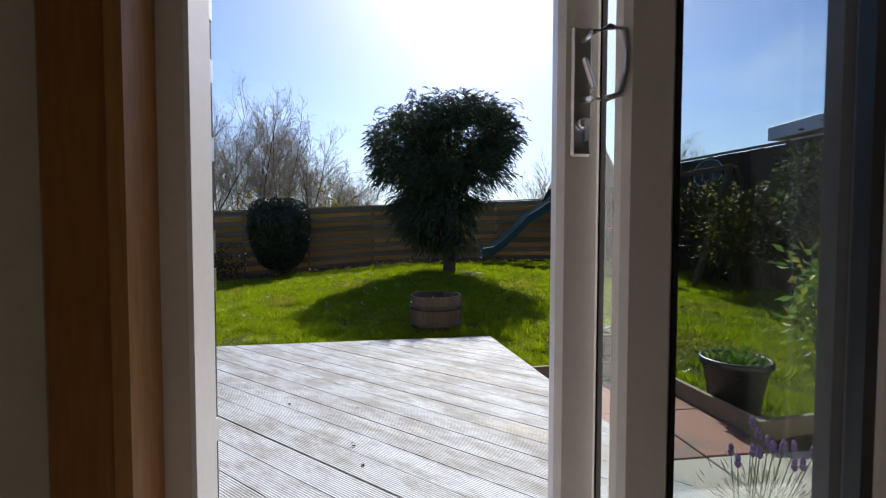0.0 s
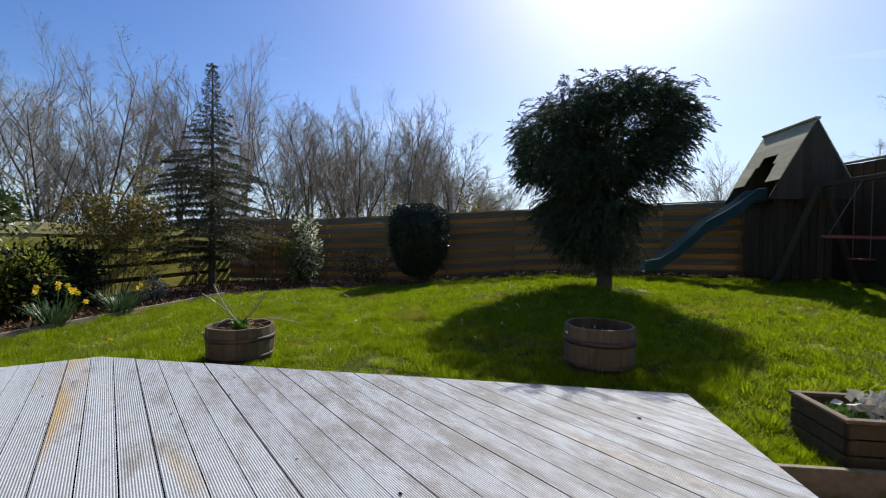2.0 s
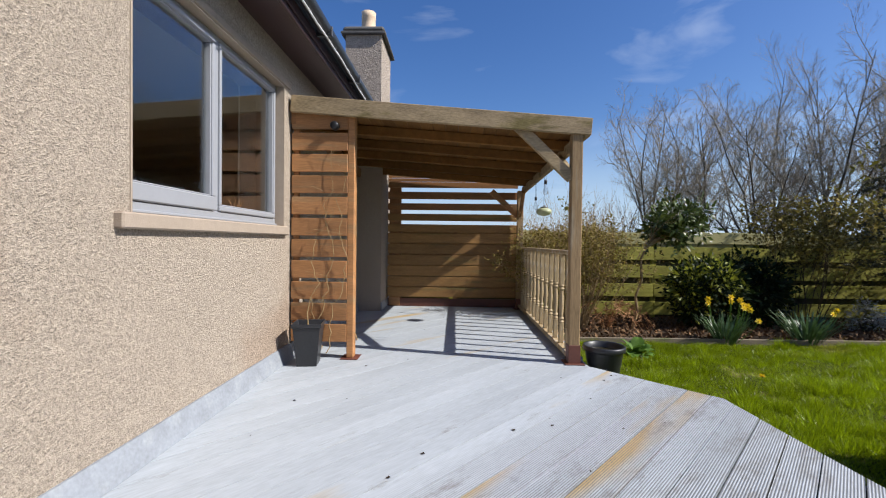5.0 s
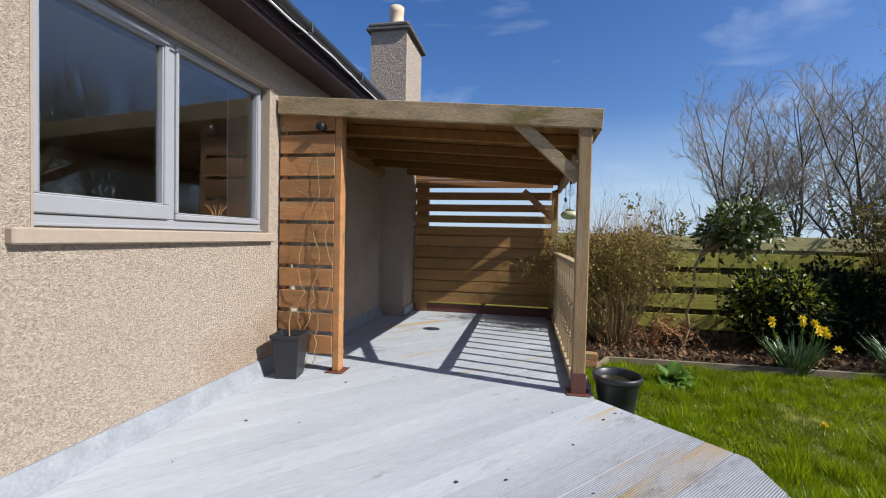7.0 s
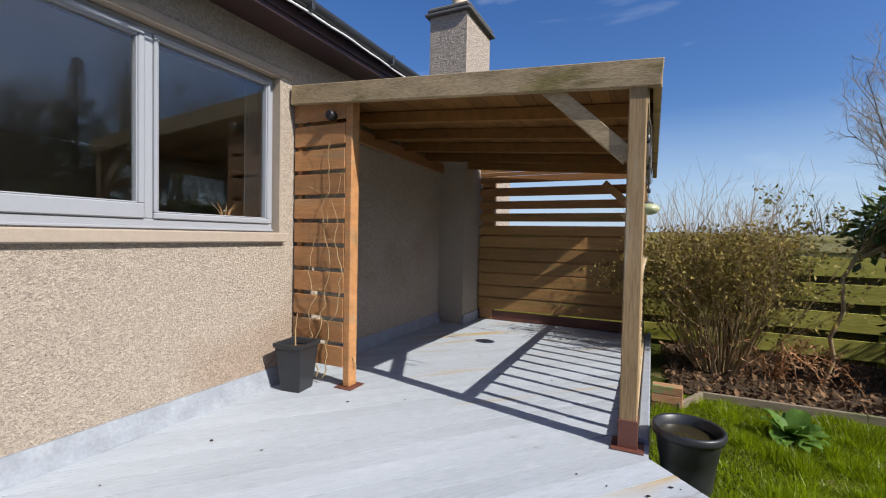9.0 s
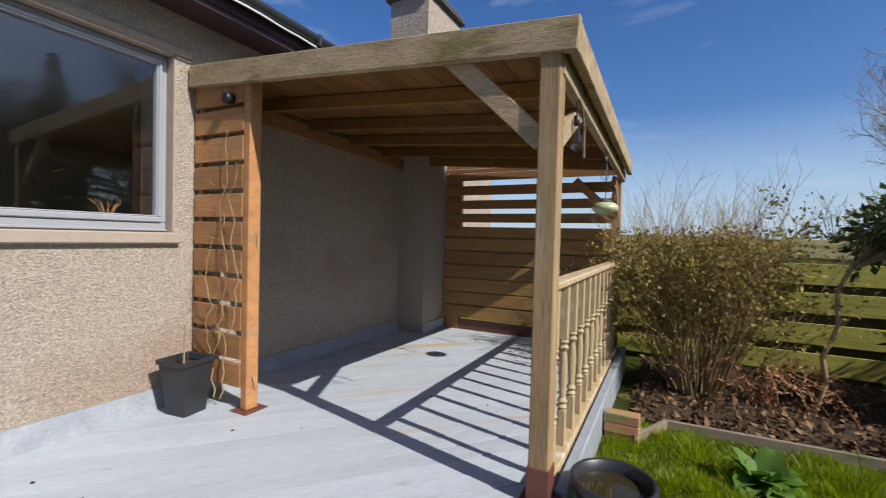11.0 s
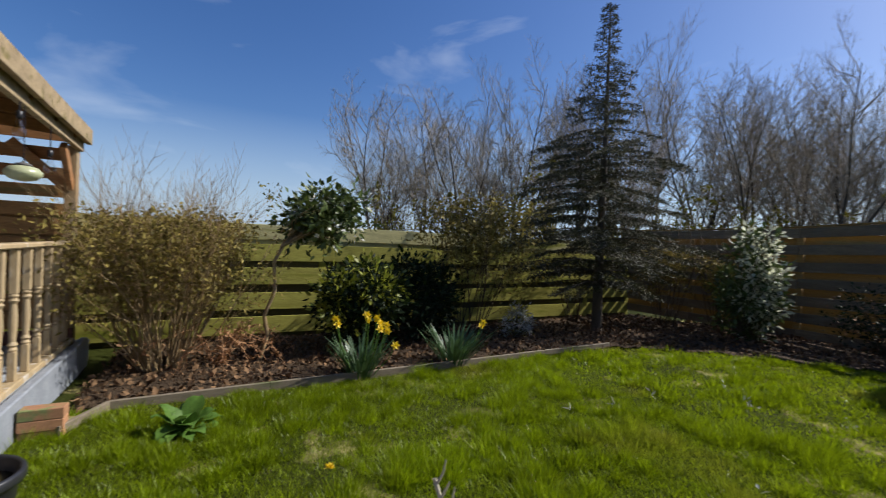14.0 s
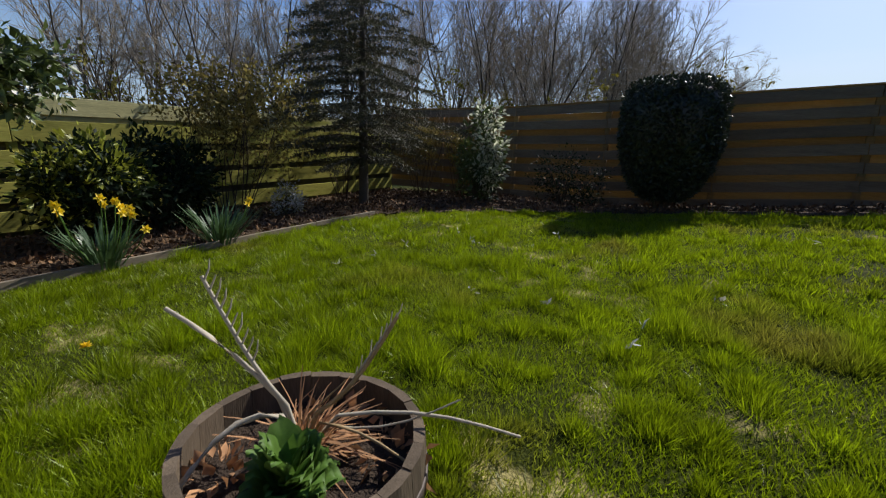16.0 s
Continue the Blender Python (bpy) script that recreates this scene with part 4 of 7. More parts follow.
    part("panel_post", B(-6.55, -6.467, 3.72, 3.78, 0.12, 1.27, bev=0.005), "slat", s, world=True)
    rows = [(0.148 + 0.1685 * i, 0.152) for i in range(6)] + [(1.160, 0.121), (1.338, 0.106), (1.501, 0.106), (1.671, 0.113), (1.848, 0.09)]
    for i, (z, h) in enumerate(rows):
        part("slat", B(-6.465, -6.443, 2.70, 4.71, z + rnd.uniform(-0.003, 0.003), z + h, bev=0.003), "slatpale" if i < 8 else "slat", s, world=True)
        if i < 6:
            part("slat", B(-6.487, -6.468, 2.91, 4.70, z + h - 0.03, z + h + 0.05, bev=0.003), "slatpale", s, world=True)
    part("slat", B(-6.465, -6.443, 2.70, 4.1, 1.943, 1.992, bev=0.003), "slat", s, world=True)
    part("slat", B(-6.465, -6.443, 2.70, 3.3, 1.998, 2.055, bev=0.003), "slat", s, world=True)
    part("kick_board", B(-6.50, -6.47, 2.70, 4.71, 0.003, 0.125, bev=0.003), "brownpaint", s, world=True)
    # balustrade
    r = thing("balustrade", (-4.9, 4.75, 0), "turned wooden balustrade with weathered handrail", "railing", kind="structure")
    part("handrail", B(-6.31, -3.425, 4.71, 4.80, 0.915, 0.95, bev=0.008), "rail", r, world=True)
    part("bottom_rail", B(-6.31, -3.425, 4.715, 4.795, 0.03, 0.075, bev=0.006), "rail", r, world=True)
    prof = [(0.02, 0.26), (0.026, 0.275), (0.018, 0.29), (0.027, 0.305), (0.017, 0.325), (0.021, 0.40), (0.024, 0.46), (0.019, 0.54), (0.016, 0.565), (0.027, 0.585), (0.018, 0.60), (0.026, 0.615), (0.02, 0.63)]
    bm = bmesh.new()
    box(bm, -0.021, 0.021, -0.021, 0.021, 0.075, 0.262, 0.004)
    box(bm, -0.021, 0.021, -0.021, 0.021, 0.628, 0.916, 0.004)
    lathe(bm, prof, 12)
    me = mesh_of(bm, "spindle", "rail")
    for i in range(12):
        o = part("spindle", me, "rail", r, world=True)
        o.matrix_basis = Matrix.Translation((-3.56 - 0.235 * i, 4.755, 0))
    # rough grey plinth under the rail
    part("plinth", B(-6.5, -3.44, 4.80, 4.862, -0.24, 0.035, bev=0.008), "upstand", r, "grey painted plinth", world=True)
    # string lights and hanging feeder
    for x, y, z, n in ((-3.70, 4.80, 1.70, 1), (-4.81, 4.80, 1.70, 2), (-5.43, 4.80, 1.57, 3)):
        b = thing("festoon_bulb", (x, y, z), "clear glass string-light bulb hanging from the eaves", "light bulb", "festoon lights")
        part("cord", tube(bmesh.new(), [(0, 0, 0.13 if n < 3 else 0.26), (0.003, 0, 0.04)], 0.004, 0.004, 6), "black", b)
        part("socket", lathe(bmesh.new(), [(0.012, 0.0), (0.016, 0.01), (0.016, 0.045), (0.008, 0.05)], 12), "black", b, smooth=True)
        g = part("bulb", lathe(bmesh.new(), [(0.012, 0.0), (0.014, -0.02), (0.03, -0.07), (0.032, -0.09), (0.022, -0.115), (0.004, -0.125)], 14), "lamp_glass", b, smooth=True)
    bm = bmesh.new()
    tube(bm, [(-3.70, 4.80, 1.86), (-3.75, 4.815, 1.80), (-3.80, 4.82, 1.70), (-3.81, 4.82, 1.56)], 0.006, 0.006, 6)
    tagged(part("rope_end", bm, "rope"), "frayed pale rope end hanging under the eaves", "rope")
    l = thing("hanging_feeder", (-4.90, 4.80, 1.335), "glazed green ceramic hanging feeder with a dark lid", "bird feeder")
    part("bowl", lathe(bmesh.new(), [(0.02, 0.0), (0.065, 0.012), (0.092, 0.04), (0.092, 0.06), (0.07, 0.085), (0.03, 0.097)], 22), "ceramic", l, smooth=True)
    part("lid", lathe(bmesh.new(), [(0.045, 0.095), (0.038, 0.108), (0.010, 0.115), (0.008, 0.125)], 18), "cap", l, smooth=True)
    part("hanger", tube(bmesh.new(), [(0, 0, 0.12), (0, 0, 0.53)], 0.003, 0.003, 5), "black", l)
    w = thing("wall_light", (-3.36, 2.72, 1.98), "small black round wall light on the slats", "wall light")
    part("body", lathe(bmesh.new(), [(0.035, 0.0), (0.035, 0.05), (0.028, 0.06)], 16), "black", w, loc=pose(-0.004, 0, 0, 0, 90, 0), smooth=True)


build_shelter()

# ---- plants: builders ----
class Wood:
    """Gathers tapered limbs into one mesh."""

    def __init__(self):
        self.v, self.f = [], []

    def limb(self, pts, r0, r1, n=4):
        k = len(self.v)
        m = len(pts)
        for i, p in enumerate(pts):
            d = (pts[min(i + 1, m - 1)] - pts[max(i - 1, 0)])
            s = d.orthogonal().normalized()
            u = d.normalized().cross(s)
            r = r0 + (r1 - r0) * i / (m - 1)
            for j in range(n):
                a = 2 * math.pi * j / n
                self.v.append(p + r * (math.cos(a) * s + math.sin(a) * u))
            if i:
                for j in range(n):
                    a, b = k + (i - 1) * n + j, k + (i - 1) * n + (j + 1) % n
                    self.f.append((a, b, b + n, a + n))

    def mesh(self, name, mat):
        me = bpy.data.meshes.new(name)
        me.from_pydata(self.v, [], self.f)
        me.materials.append(MAT[mat])
        me.polygons.foreach_set("use_smooth", [True] * len(me.polygons))
        return me


def wander(p, d, length, steps, bend, rise, rnd):
    pts, d = [p.copy()], d.normalized()
    for _ in range(steps):
        d = (d + Vector((rnd.gauss(0, bend), rnd.gauss(0, bend), rnd.gauss(0, bend) + rise))).normalized()
        pts.append(pts[-1] + d * length / steps)
    return pts


def grow(w, p, d, length, r, level, rnd, kids=(7, 6, 5), spread=0.6, rise=0.08, tips=None, bend=0.10):
    """A limb with side limbs, level by level, down to fine twigs."""
    steps = 5 if level > 1 else 3
    pts = wander(p, d, length, steps, bend, rise, rnd)
    w.limb(pts, r, r * (0.35 if level else 0.5), 5 if level > 1 else 3)
    if level == 0:
        if tips is not None:
            tips.append(pts[-1])
            tips.append(pts[1])
        return
    for i in range(kids[level - 1]):
        k = 0.25 + 0.75 * (i + rnd.random()) / kids[level - 1]
        a = min(steps - 1, int(k * steps))
        q = pts[a].lerp(pts[a + 1], k * steps - a)
        dd = (pts[a + 1] - pts[a]).normalized()
        side = dd.orthogonal().normalized()
        side.rotate(Matrix.Rotation(rnd.uniform(0, 2 * math.pi), 3, dd))
        nd = (dd * (1 - 0.5 * spread) + side * spread * rnd.uniform(0.7, 1.2)).normalized()
        grow(w, q, nd, length * rnd.uniform(0.38, 0.6) * (1.1 - 0.45 * k), r * 0.42, level - 1, rnd, kids, spread, rise, tips, bend)


def leaf_mesh(name, pts, length, width, mat, seed, axis=None, bias=0.0, jitter=0.35):
    """Small folded leaves at the given places; axis and bias turn them one way."""
    g = np.random.default_rng(seed)
    p = np.asarray(pts, dtype=float)
    n = len(p)
    a = g.normal(size=(n, 3))
    a /= np.linalg.norm(a, axis=1)[:, None]
    if axis is not None:
        a = a * (1 - bias) + np.asarray(axis, dtype=float) * bias
        a /= np.linalg.norm(a, axis=1)[:, None]
    b = np.cross(a, g.normal(size=(n, 3)))
    b /= np.linalg.norm(b, axis=1)[:, None]
    c = np.cross(a, b)
    s = (1 + jitter * g.uniform(-1, 1, n))[:, None]
    L, W = length * s, width * s
    v = np.stack([p, p + a * L * 0.45 + b * W / 2 + c * W * 0.2, p + a * L, p + a * L * 0.45 - b * W / 2 + c * W * 0.2], axis=1).reshape(-1, 3)
    i = np.arange(n)[:, None] * 4
    f = np.concatenate([i + [0, 1, 2], i + [0, 2, 3]], axis=1).reshape(-1, 3)
    return raw_mesh(name, v, f, mat)


def raw_mesh(name, v, f, mat):
    me = bpy.data.meshes.new(name)
    k = f.shape[1]
    me.vertices.add(len(v))
    me.vertices.foreach_set("co", v.astype(np.float32).ravel())
    me.loops.add(f.size)
    me.loops.foreach_set("vertex_index", f.astype(np.int32).ravel())
    me.polygons.add(len(f))
    me.polygons.foreach_set("loop_start", np.arange(0, f.size, k, dtype=np.int32))
    me.materials.append(MAT[mat])
    me.update(calc_edges=True)
    me.validate()
    return me


def clumps(seed, centres, per, spread):
    g = np.random.default_rng(seed)
    c = np.asarray(centres, dtype=float)
    return np.repeat(c, per, axis=0) + g.normal(size=(len(c) * per, 3)) * spread


# ---- background wood ----
def bare_tree_mesh(seed, leaders, spread, rise, mat, thin=1.0, kids=(8, 8)):
    """A leafless tree of unit height: a short bole, rising leaders and ever finer twigs."""
    rnd = random.Random(seed)
    tw, w = Wood(), Wood()
    fork = rnd.uniform(0.10, 0.2)
    bole = wander(Vector((0, 0, -0.02)), Vector((rnd.gauss(0, 0.04), rnd.gauss(0, 0.04), 1)), fork + 0.02, 3, 0.04, 0.0, rnd)
    tw.limb(bole, 0.013 * thin, 0.009 * thin, 7)
    for i in range(leaders):
        az = 2 * math.pi * (i + rnd.uniform(-0.3, 0.3)) / leaders
        out = spread * rnd.uniform(0.25, 1.0)
        L = rnd.uniform(0.58, 0.86) * (1 - 0.25 * out)
        p = bole[-1] if i % 3 else bole[-2]
        lead = wander(p, Vector((math.cos(az) * out, math.sin(az) * out, 1)), L, 7, 0.09, 0.03, rnd)
        tw.limb(lead, 0.0062 * thin, 0.0010, 6)
        n = 15
        for j in range(n):
            k = 0.12 + 0.86 * (j + rnd.random()) / n
            q = min(6, int(k * 7))
            c = lead[q].lerp(lead[q + 1], k * 7 - q)
            dd = (lead[q + 1] - lead[q]).normalized()
            side = dd.orthogonal().normalized()
            side.rotate(Matrix.Rotation(rnd.uniform(0, 2 * math.pi), 3, dd))
            grow(w, c, dd * 0.75 + side * rnd.uniform(0.45, 0.9), L * rnd.uniform(0.22, 0.44) * (1.15 - 0.5 * k), 0.0030 * thin * (1.2 - 0.6 * k), 2, rnd, kids, 0.66, rise, None, 0.12)
    return tw.mesh("bare_trunk", "bark_tree"), w.mesh("bare_crown", mat)


WOODS = [bare_tree_mesh(11, 6, 0.55, 0.07, "twig"), bare_tree_mesh(23, 4, 0.32, 0.09, "twig"), bare_tree_mesh(37, 7, 0.75, 0.04, "twig"), bare_tree_mesh(51, 3, 0.16, 0.10, "twig", 0.8)]
BACK_TREES = [(-17.4, 11.7, 7.0, 0), (-19.2, 14.4, 7.9, 1), (-13.6, 13.0, 6.0, 2), (-15.4, 16.9, 8.0, 0), (-16.8, 19.8, 9.0, 1), (-12.2, 17.4, 8.0, 1), (-14.8, 24.9, 11.5, 3), (-13.3, 20.6, 7.6, 0), (-10.2, 21.0, 7.9, 0), (-8.4, 20.1, 7.6, 1), (-9.4, 25.2, 8.8, 2), (-6.3, 20.9, 7.2, 0), (-6.6, 25.0, 8.6, 3), (-4.9, 23.5, 8.4, 1), (-5.0, 27.0, 8.7, 0), (-3.6, 30.0, 8.8, 1), (-3.5, 32.7, 8.2, 2), (-3.1, 39.0, 7.0, 0), (-1.8, 44.9, 8.1, 2), (-10.1, 27.2, 9.8, 1), (-9.5, 30.6, 10.0, 3), (-6.4, 30.8, 9.7, 2), (-18.9, 17.5, 8.6, 3), (-2.1, 38.6, 6.2, 0)]
for i, (x, y, h, k) in enumerate(BACK_TREES):
    h *= 1.12 if x < -11 else 1.03
    t = thing("bare_tree", (x, y, -0.35), "tall leafless tree with fine grey-brown twigs beyond the fence", "tree", "trees beyond the fence", rz=37 * i)
    wide = (0.95, 0.85, 1.0, 0.7)[k]
    for nm, me in zip(("trunk", "crown"), WOODS[k]):
        part(nm, me, "twig", t, loc=Matrix.Diagonal((h * wide, h * wide, h, 1)))
t = thing("bare_tree", (14.8, 21.1, 0.2), "pollarded leafless tree beyond the dark fence", "tree", "trees beyond the fence")
for nm, me in zip(("trunk", "crown"), WOODS[2]):
    part(nm, me, "twig", t, loc=Matrix.Diagonal((5.5, 5.5, 6.6, 1)))
t = thing("bare_tree", (8.8, 22.0, 0.2), "small leafless tree behind the play tower", "tree", "trees beyond the fence")
for nm, me in zip(("trunk", "crown"), WOODS[0]):
    part(nm, me, "twig", t, loc=Matrix.Diagonal((4.2, 4.2, 4.6, 1)))


def thicket_mesh(seed, stems, mat, leafmat=None, leaves=0, size=0.05):
    """A many-stemmed leafless bush of unit height and about unit width."""
    rnd = random.Random(seed)
    w = Wood()
    tips = []
    for i in range(stems):
        a = rnd.uniform(0, 2 * math.pi)
        r = 0.10 * rnd.random()
        d = Vector((math.cos(a) * rnd.uniform(0.05, 0.55), math.sin(a) * rnd.uniform(0.05, 0.55), 1))
        grow(w, Vector((r * math.cos(a), r * math.sin(a), -0.02)), d, rnd.uniform(0.65, 1.0), 0.008, 2, rnd, (4, 4), 0.4, 0.1, tips, 0.1)
    me = w.mesh("stems", mat)
    lm = None
    if leafmat:
        g = np.random.default_rng(seed)
        t = np.array([tuple(p) for p in tips])
        t = t[g.integers(0, len(t), leaves)] + g.normal(size=(leaves, 3)) * 0.025
        lm = leaf_mesh("leaves", t, size, size * 0.5, leafmat, seed)
    return me, lm


BRUSH = thicket_mesh(5, 9, "twig_red")
BRUSH_TAN = thicket_mesh(9, 9, "twig_tan", "leaf_olive", 900, 0.05)
brush = random.Random(4)
for i in range(19):
    az = radians(-72 + 70 * (i + brush.random()) / 19)
    dist = brush.uniform(14.5, 21)
    x, y = 0.5 + dist * math.sin(az), 3.2 + dist * math.cos(az)
    if y < 15 and x > -9:
        y = 15.5
    pick = BRUSH if i % 2 else BRUSH_TAN
    t = thing("brushwood", (x, y, -0.35), "leafless brown undergrowth beyond the fence", "bush", "undergrowth beyond the fence", rz=brush.uniform(0, 360))
    h = brush.uniform(2.1, 3.3)
    for q, nm in zip(pick, ("woody_growth", "foliage")):
        if q:
            o = part(nm, q, "twig_red", t)
            o.matrix_basis = Matrix.Diagonal((h * 0.9, h * 0.9, h, 1))


# ---- the clipped cypress ----
def build_cypress():
    t = thing("cypress_tree", (2.4, 10.9, ground_z(2.4, 10.9) - 0.03), "dark clipped cypress tree with a flat-topped spreading crown", "tree")
    zb = ground_z(2.4, 10.9)
    rnd = random.Random(17)
    w = Wood()
    w.limb([Vector(p) for p in ((0, 0, 0), (0.02, 0, 0.5), (0.06, 0.03, 1.2), (0.02, 0, 2.0), (0, 0, 3.0), (0.05, 0, 3.6))], 0.15, 0.03, 10)
    w.limb([Vector(p) for p in ((-0.02, -0.05, 0.25), (-0.25, -0.1, 0.9), (-0.4, 0, 1.7), (-0.7, 0.1, 2.6))], 0.09, 0.03, 8)
    part("trunk", w.mesh("trunk", "bark_tree"), "bark_tree", t, "dark fibrous trunk", loc=(0, 0, 0))
    w = Wood()
    cent = []
    g = random.Random(29)
    # half-widths to either side, and the top, of the clipped outline
    left = lambda z: np.interp(z, (0.75, 1.3, 2.0, 2.8, 3.3, 3.7, 4.0), (0.7, 1.05, 1.35, 1.55, 1.55, 1.42, 1.1))
    right = lambda z: np.interp(z, (0.75, 1.3, 1.75, 1.95, 2.2, 2.8, 3.4, 3.9, 4.1), (0.4, 0.6, 0.55, 0.95, 1.2, 1.32, 1.36, 1.2, 0.7))
    top = lambda x: np.interp(x, (-1.7, -1.3, -0.8, 0.0, 0.6, 1.3, 1.7), (3.1, 3.62, 3.78, 3.80, 3.86, 3.8, 3.45))
    while len(cent) < 1750:
        x, y, z = g.uniform(-1.75, 1.75), g.uniform(-1.35, 1.35), g.uniform(0.75, 4.05)
        half = right(z) if x > 0 else left(z)
        half *= 0.93 + 0.20 * noise.noise((x * 1.8, y * 1.8, z * 1.8))
        u = abs(x / half) ** 3.2 + abs(y / (0.82 * half)) ** 3.2
        if u > 1 or z > top(x) - 0.1 + 0.2 * noise.noise((x * 2.2, y * 2.2, 3)):
            continue
        if noise.noise((x * 1.5 + 7, y * 1.5, z * 1.9)) < -0.16 + 0.28 * (z < 2.6 and x > 0.4):
            continue
        cent.append(Vector((x, y, z - zb)))
    for c in cent[::16]:
        p0 = Vector((0, 0, max(0.7, c.z * 0.7)))
        m = p0.lerp(c, 0.55) + Vector((0, 0, 0.08))
        w.limb([p0, m, c], 0.024, 0.006, 4)
    part("bough", w.mesh("bough", "bark_tree"), "bark_tree", t)
    c = np.array([tuple(v) for v in cent])
    q = np.random.default_rng(31)
    c = clumps(32, c, 6, (0.09, 0.09, 0.06))
    way = c - np.array([0, 0, 2.2 - zb])
    way /= np.linalg.norm(way, axis=1)[:, None]
    way[:, 2] *= 0.4
    way = way * 0.8 + np.array([0, 0, -0.08]) + q.normal(size=c.shape) * 0.34
    way /= np.linalg.norm(way, axis=1)[:, None]
    across = np.cross(way, np.array([0, 0, 1.0]) + q.normal(size=c.shape) * 0.35)
    across /= np.linalg.norm(across, axis=1)[:, None]
    # each spray: leaflets set alternately along a drooping twig
    pts, ax = [], []
    for k in range(16):
        u = k / 15
        pts.append(c + way * (0.24 * u) + np.array([0, 0, -0.13 * u * u]))
        ax.append(way * 0.75 + across * (0.75 if k % 2 else -0.75) * (1 - 0.7 * u) + np.array([0, 0, -0.55 * u]))
    pts, ax = np.concatenate(pts), np.concatenate(ax)
    part("crown", leaf_mesh("crown", pts, 0.07, 0.017, "conifer", 33, ax, 0.88), "conifer", t, "dense drooping dark green foliage")


build_cypress()


# ---- clipped topiary bush ----
def build_topiary():
    x, y = -1.72, 13.4
    zb = ground_z(x, y)
    t = thing("topiary_bush", (x, y, zb), "dark evergreen bush clipped into a rounded block", "bush")
    g = np.random.default_rng(3)
    n = 26000
    u = g.normal(size=(n, 3))
    u /= np.linalg.norm(u, axis=1)[:, None]
    q = u / (np.sum(np.abs(u) ** 4.5, axis=1) ** (1 / 4.5))[:, None]
    r = g.uniform(0.90, 1.0, n)[:, None]
    q = q * r
    k = np.clip((q[:, 2] + 1) / 1.0, 0, 1)
    q[:, :2] *= (0.60 + 0.40 * k ** 0.7)[:, None]
    P = q * np.array([0.71, 0.68, 0.90]) + np.array([0, 0, 1.10])
    P += g.normal(size=P.shape) * 0.012
    part("foliage", leaf_mesh("leaves", P, 0.055, 0.026, "yew", 4, u, 0.35), "yew", t, "tight small dark leaves")
    bm = bmesh.new()
    bmesh.ops.create_icosphere(bm, subdivisions=4, radius=1.0)
    for v in bm.verts:
        c = v.co.normalized()
        q = c / sum(abs(a) ** 4.5 for a in c) ** (1 / 4.5) * 0.9
        s = 0.60 + 0.40 * min(1, max(0, q.z + 1)) ** 0.7
        v.co = Vector((q.x * s * 0.71, q.y * s * 0.68, q.z * 0.9 + 1.10))
    part("inner_growth", bm, "yew", t, smooth=True)
    w = Wood()
    for i in range(4):
        a = i * 1.6
        w.limb([Vector((0.05 * math.cos(a), 0.05 * math.sin(a), -0.05)), Vector((0.12 * math.cos(a), 0.12 * math.sin(a), 0.2)), Vector((0.25 * math.cos(a), 0.25 * math.sin(a), 0.5))], 0.035, 0.02, 6)
    part("stem", w.mesh("stem", "bark_tree"), "bark_tree", t)


build_topiary()


# ---- spruce ----
def build_spruce():
    t = thing("spruce_tree", (-6.12, 11.3, -0.27), "tall sparse spruce with drooping branches and a slender tip", "tree")
    H = 5.25
    rnd = random.Random(41)
    w = Wood()
    w.limb([Vector((0, 0, 0)), Vector((0.02, 0, H * 0.5)), Vector((0, 0.02, H))], 0.085, 0.008, 8)
    part("trunk", w.mesh("trunk", "bark_tree"), "bark_tree", t)
    w = Wood()
    pts, axs = [], []
    z = 0.82
    while z < H - 0.04:
        k = 1 - z / H
        reach = float(np.interp(z, (0.75, 1.25, 1.7, 2.45, 3.3, 4.25, 4.9, 5.25), (1.0, 1.5, 1.6, 1.3, 0.78, 0.27, 0.15, 0.06)))
        n = 5 if k > 0.2 else 4
        turn = rnd.uniform(0, 6.28)
        for i in range(n):
            if rnd.random() < 0.12 and k > 0.3:
                continue
            a = turn + 2 * math.pi * (i + rnd.uniform(-0.3, 0.3)) / n
            L = reach * rnd.uniform(0.6, 1.08)
            d = Vector((math.cos(a), math.sin(a), 0))
            b = [Vector((0, 0, z)) + d * L * s + Vector((0, 0, L * (0.18 * s - 0.42 * s * s + 0.14 * s ** 3) * (1.0 if k > 0.25 else -0.7))) for s in (0, 0.3, 0.6, 0.85, 1.0)]
            w.limb(b, 0.013 * (0.4 + k), 0.003, 4)
            m = max(3, int(L / 0.075))
            for j in range(1, m + 1):
                s = j / m
                q = Vector(b[0]).lerp(b[4], s) if j == m else b[min(3, int(s * 4))].lerp(b[min(3, int(s * 4)) + 1], s * 4 - min(3, int(s * 4)))
                for side in (-1, 1):
                    sd = Vector((-d.y, d.x, 0)) * side
                    tw = L * 0.26 * (1.1 - 0.7 * abs(s - 0.4)) * rnd.uniform(0.6, 1.1) + 0.03
                    e = q + (sd * 0.8 + d * 0.6 + Vector((0, 0, -0.35))).normalized() * tw
                    w.limb([q, e], 0.003, 0.0015, 3)
                    c = max(2, int(tw / 0.022))
                    for h in range(c):
                        for _ in range(3):
                            pts.append(tuple(q.lerp(e, (h + rnd.random()) / c)))
                            axs.append(tuple((e - q).normalized()))
                for _ in range(3):
                    pts.append(tuple(q))
                    axs.append(tuple(d))
        z += 0.085 + 0.085 * k + rnd.uniform(0, 0.045)
    part("bough", w.mesh("bough", "bark_tree"), "bark_tree", t)
    part("foliage", leaf_mesh("needles", pts, 0.052, 0.011, "spruce", 8, np.array(axs), 0.40), "spruce", t)


build_spruce()


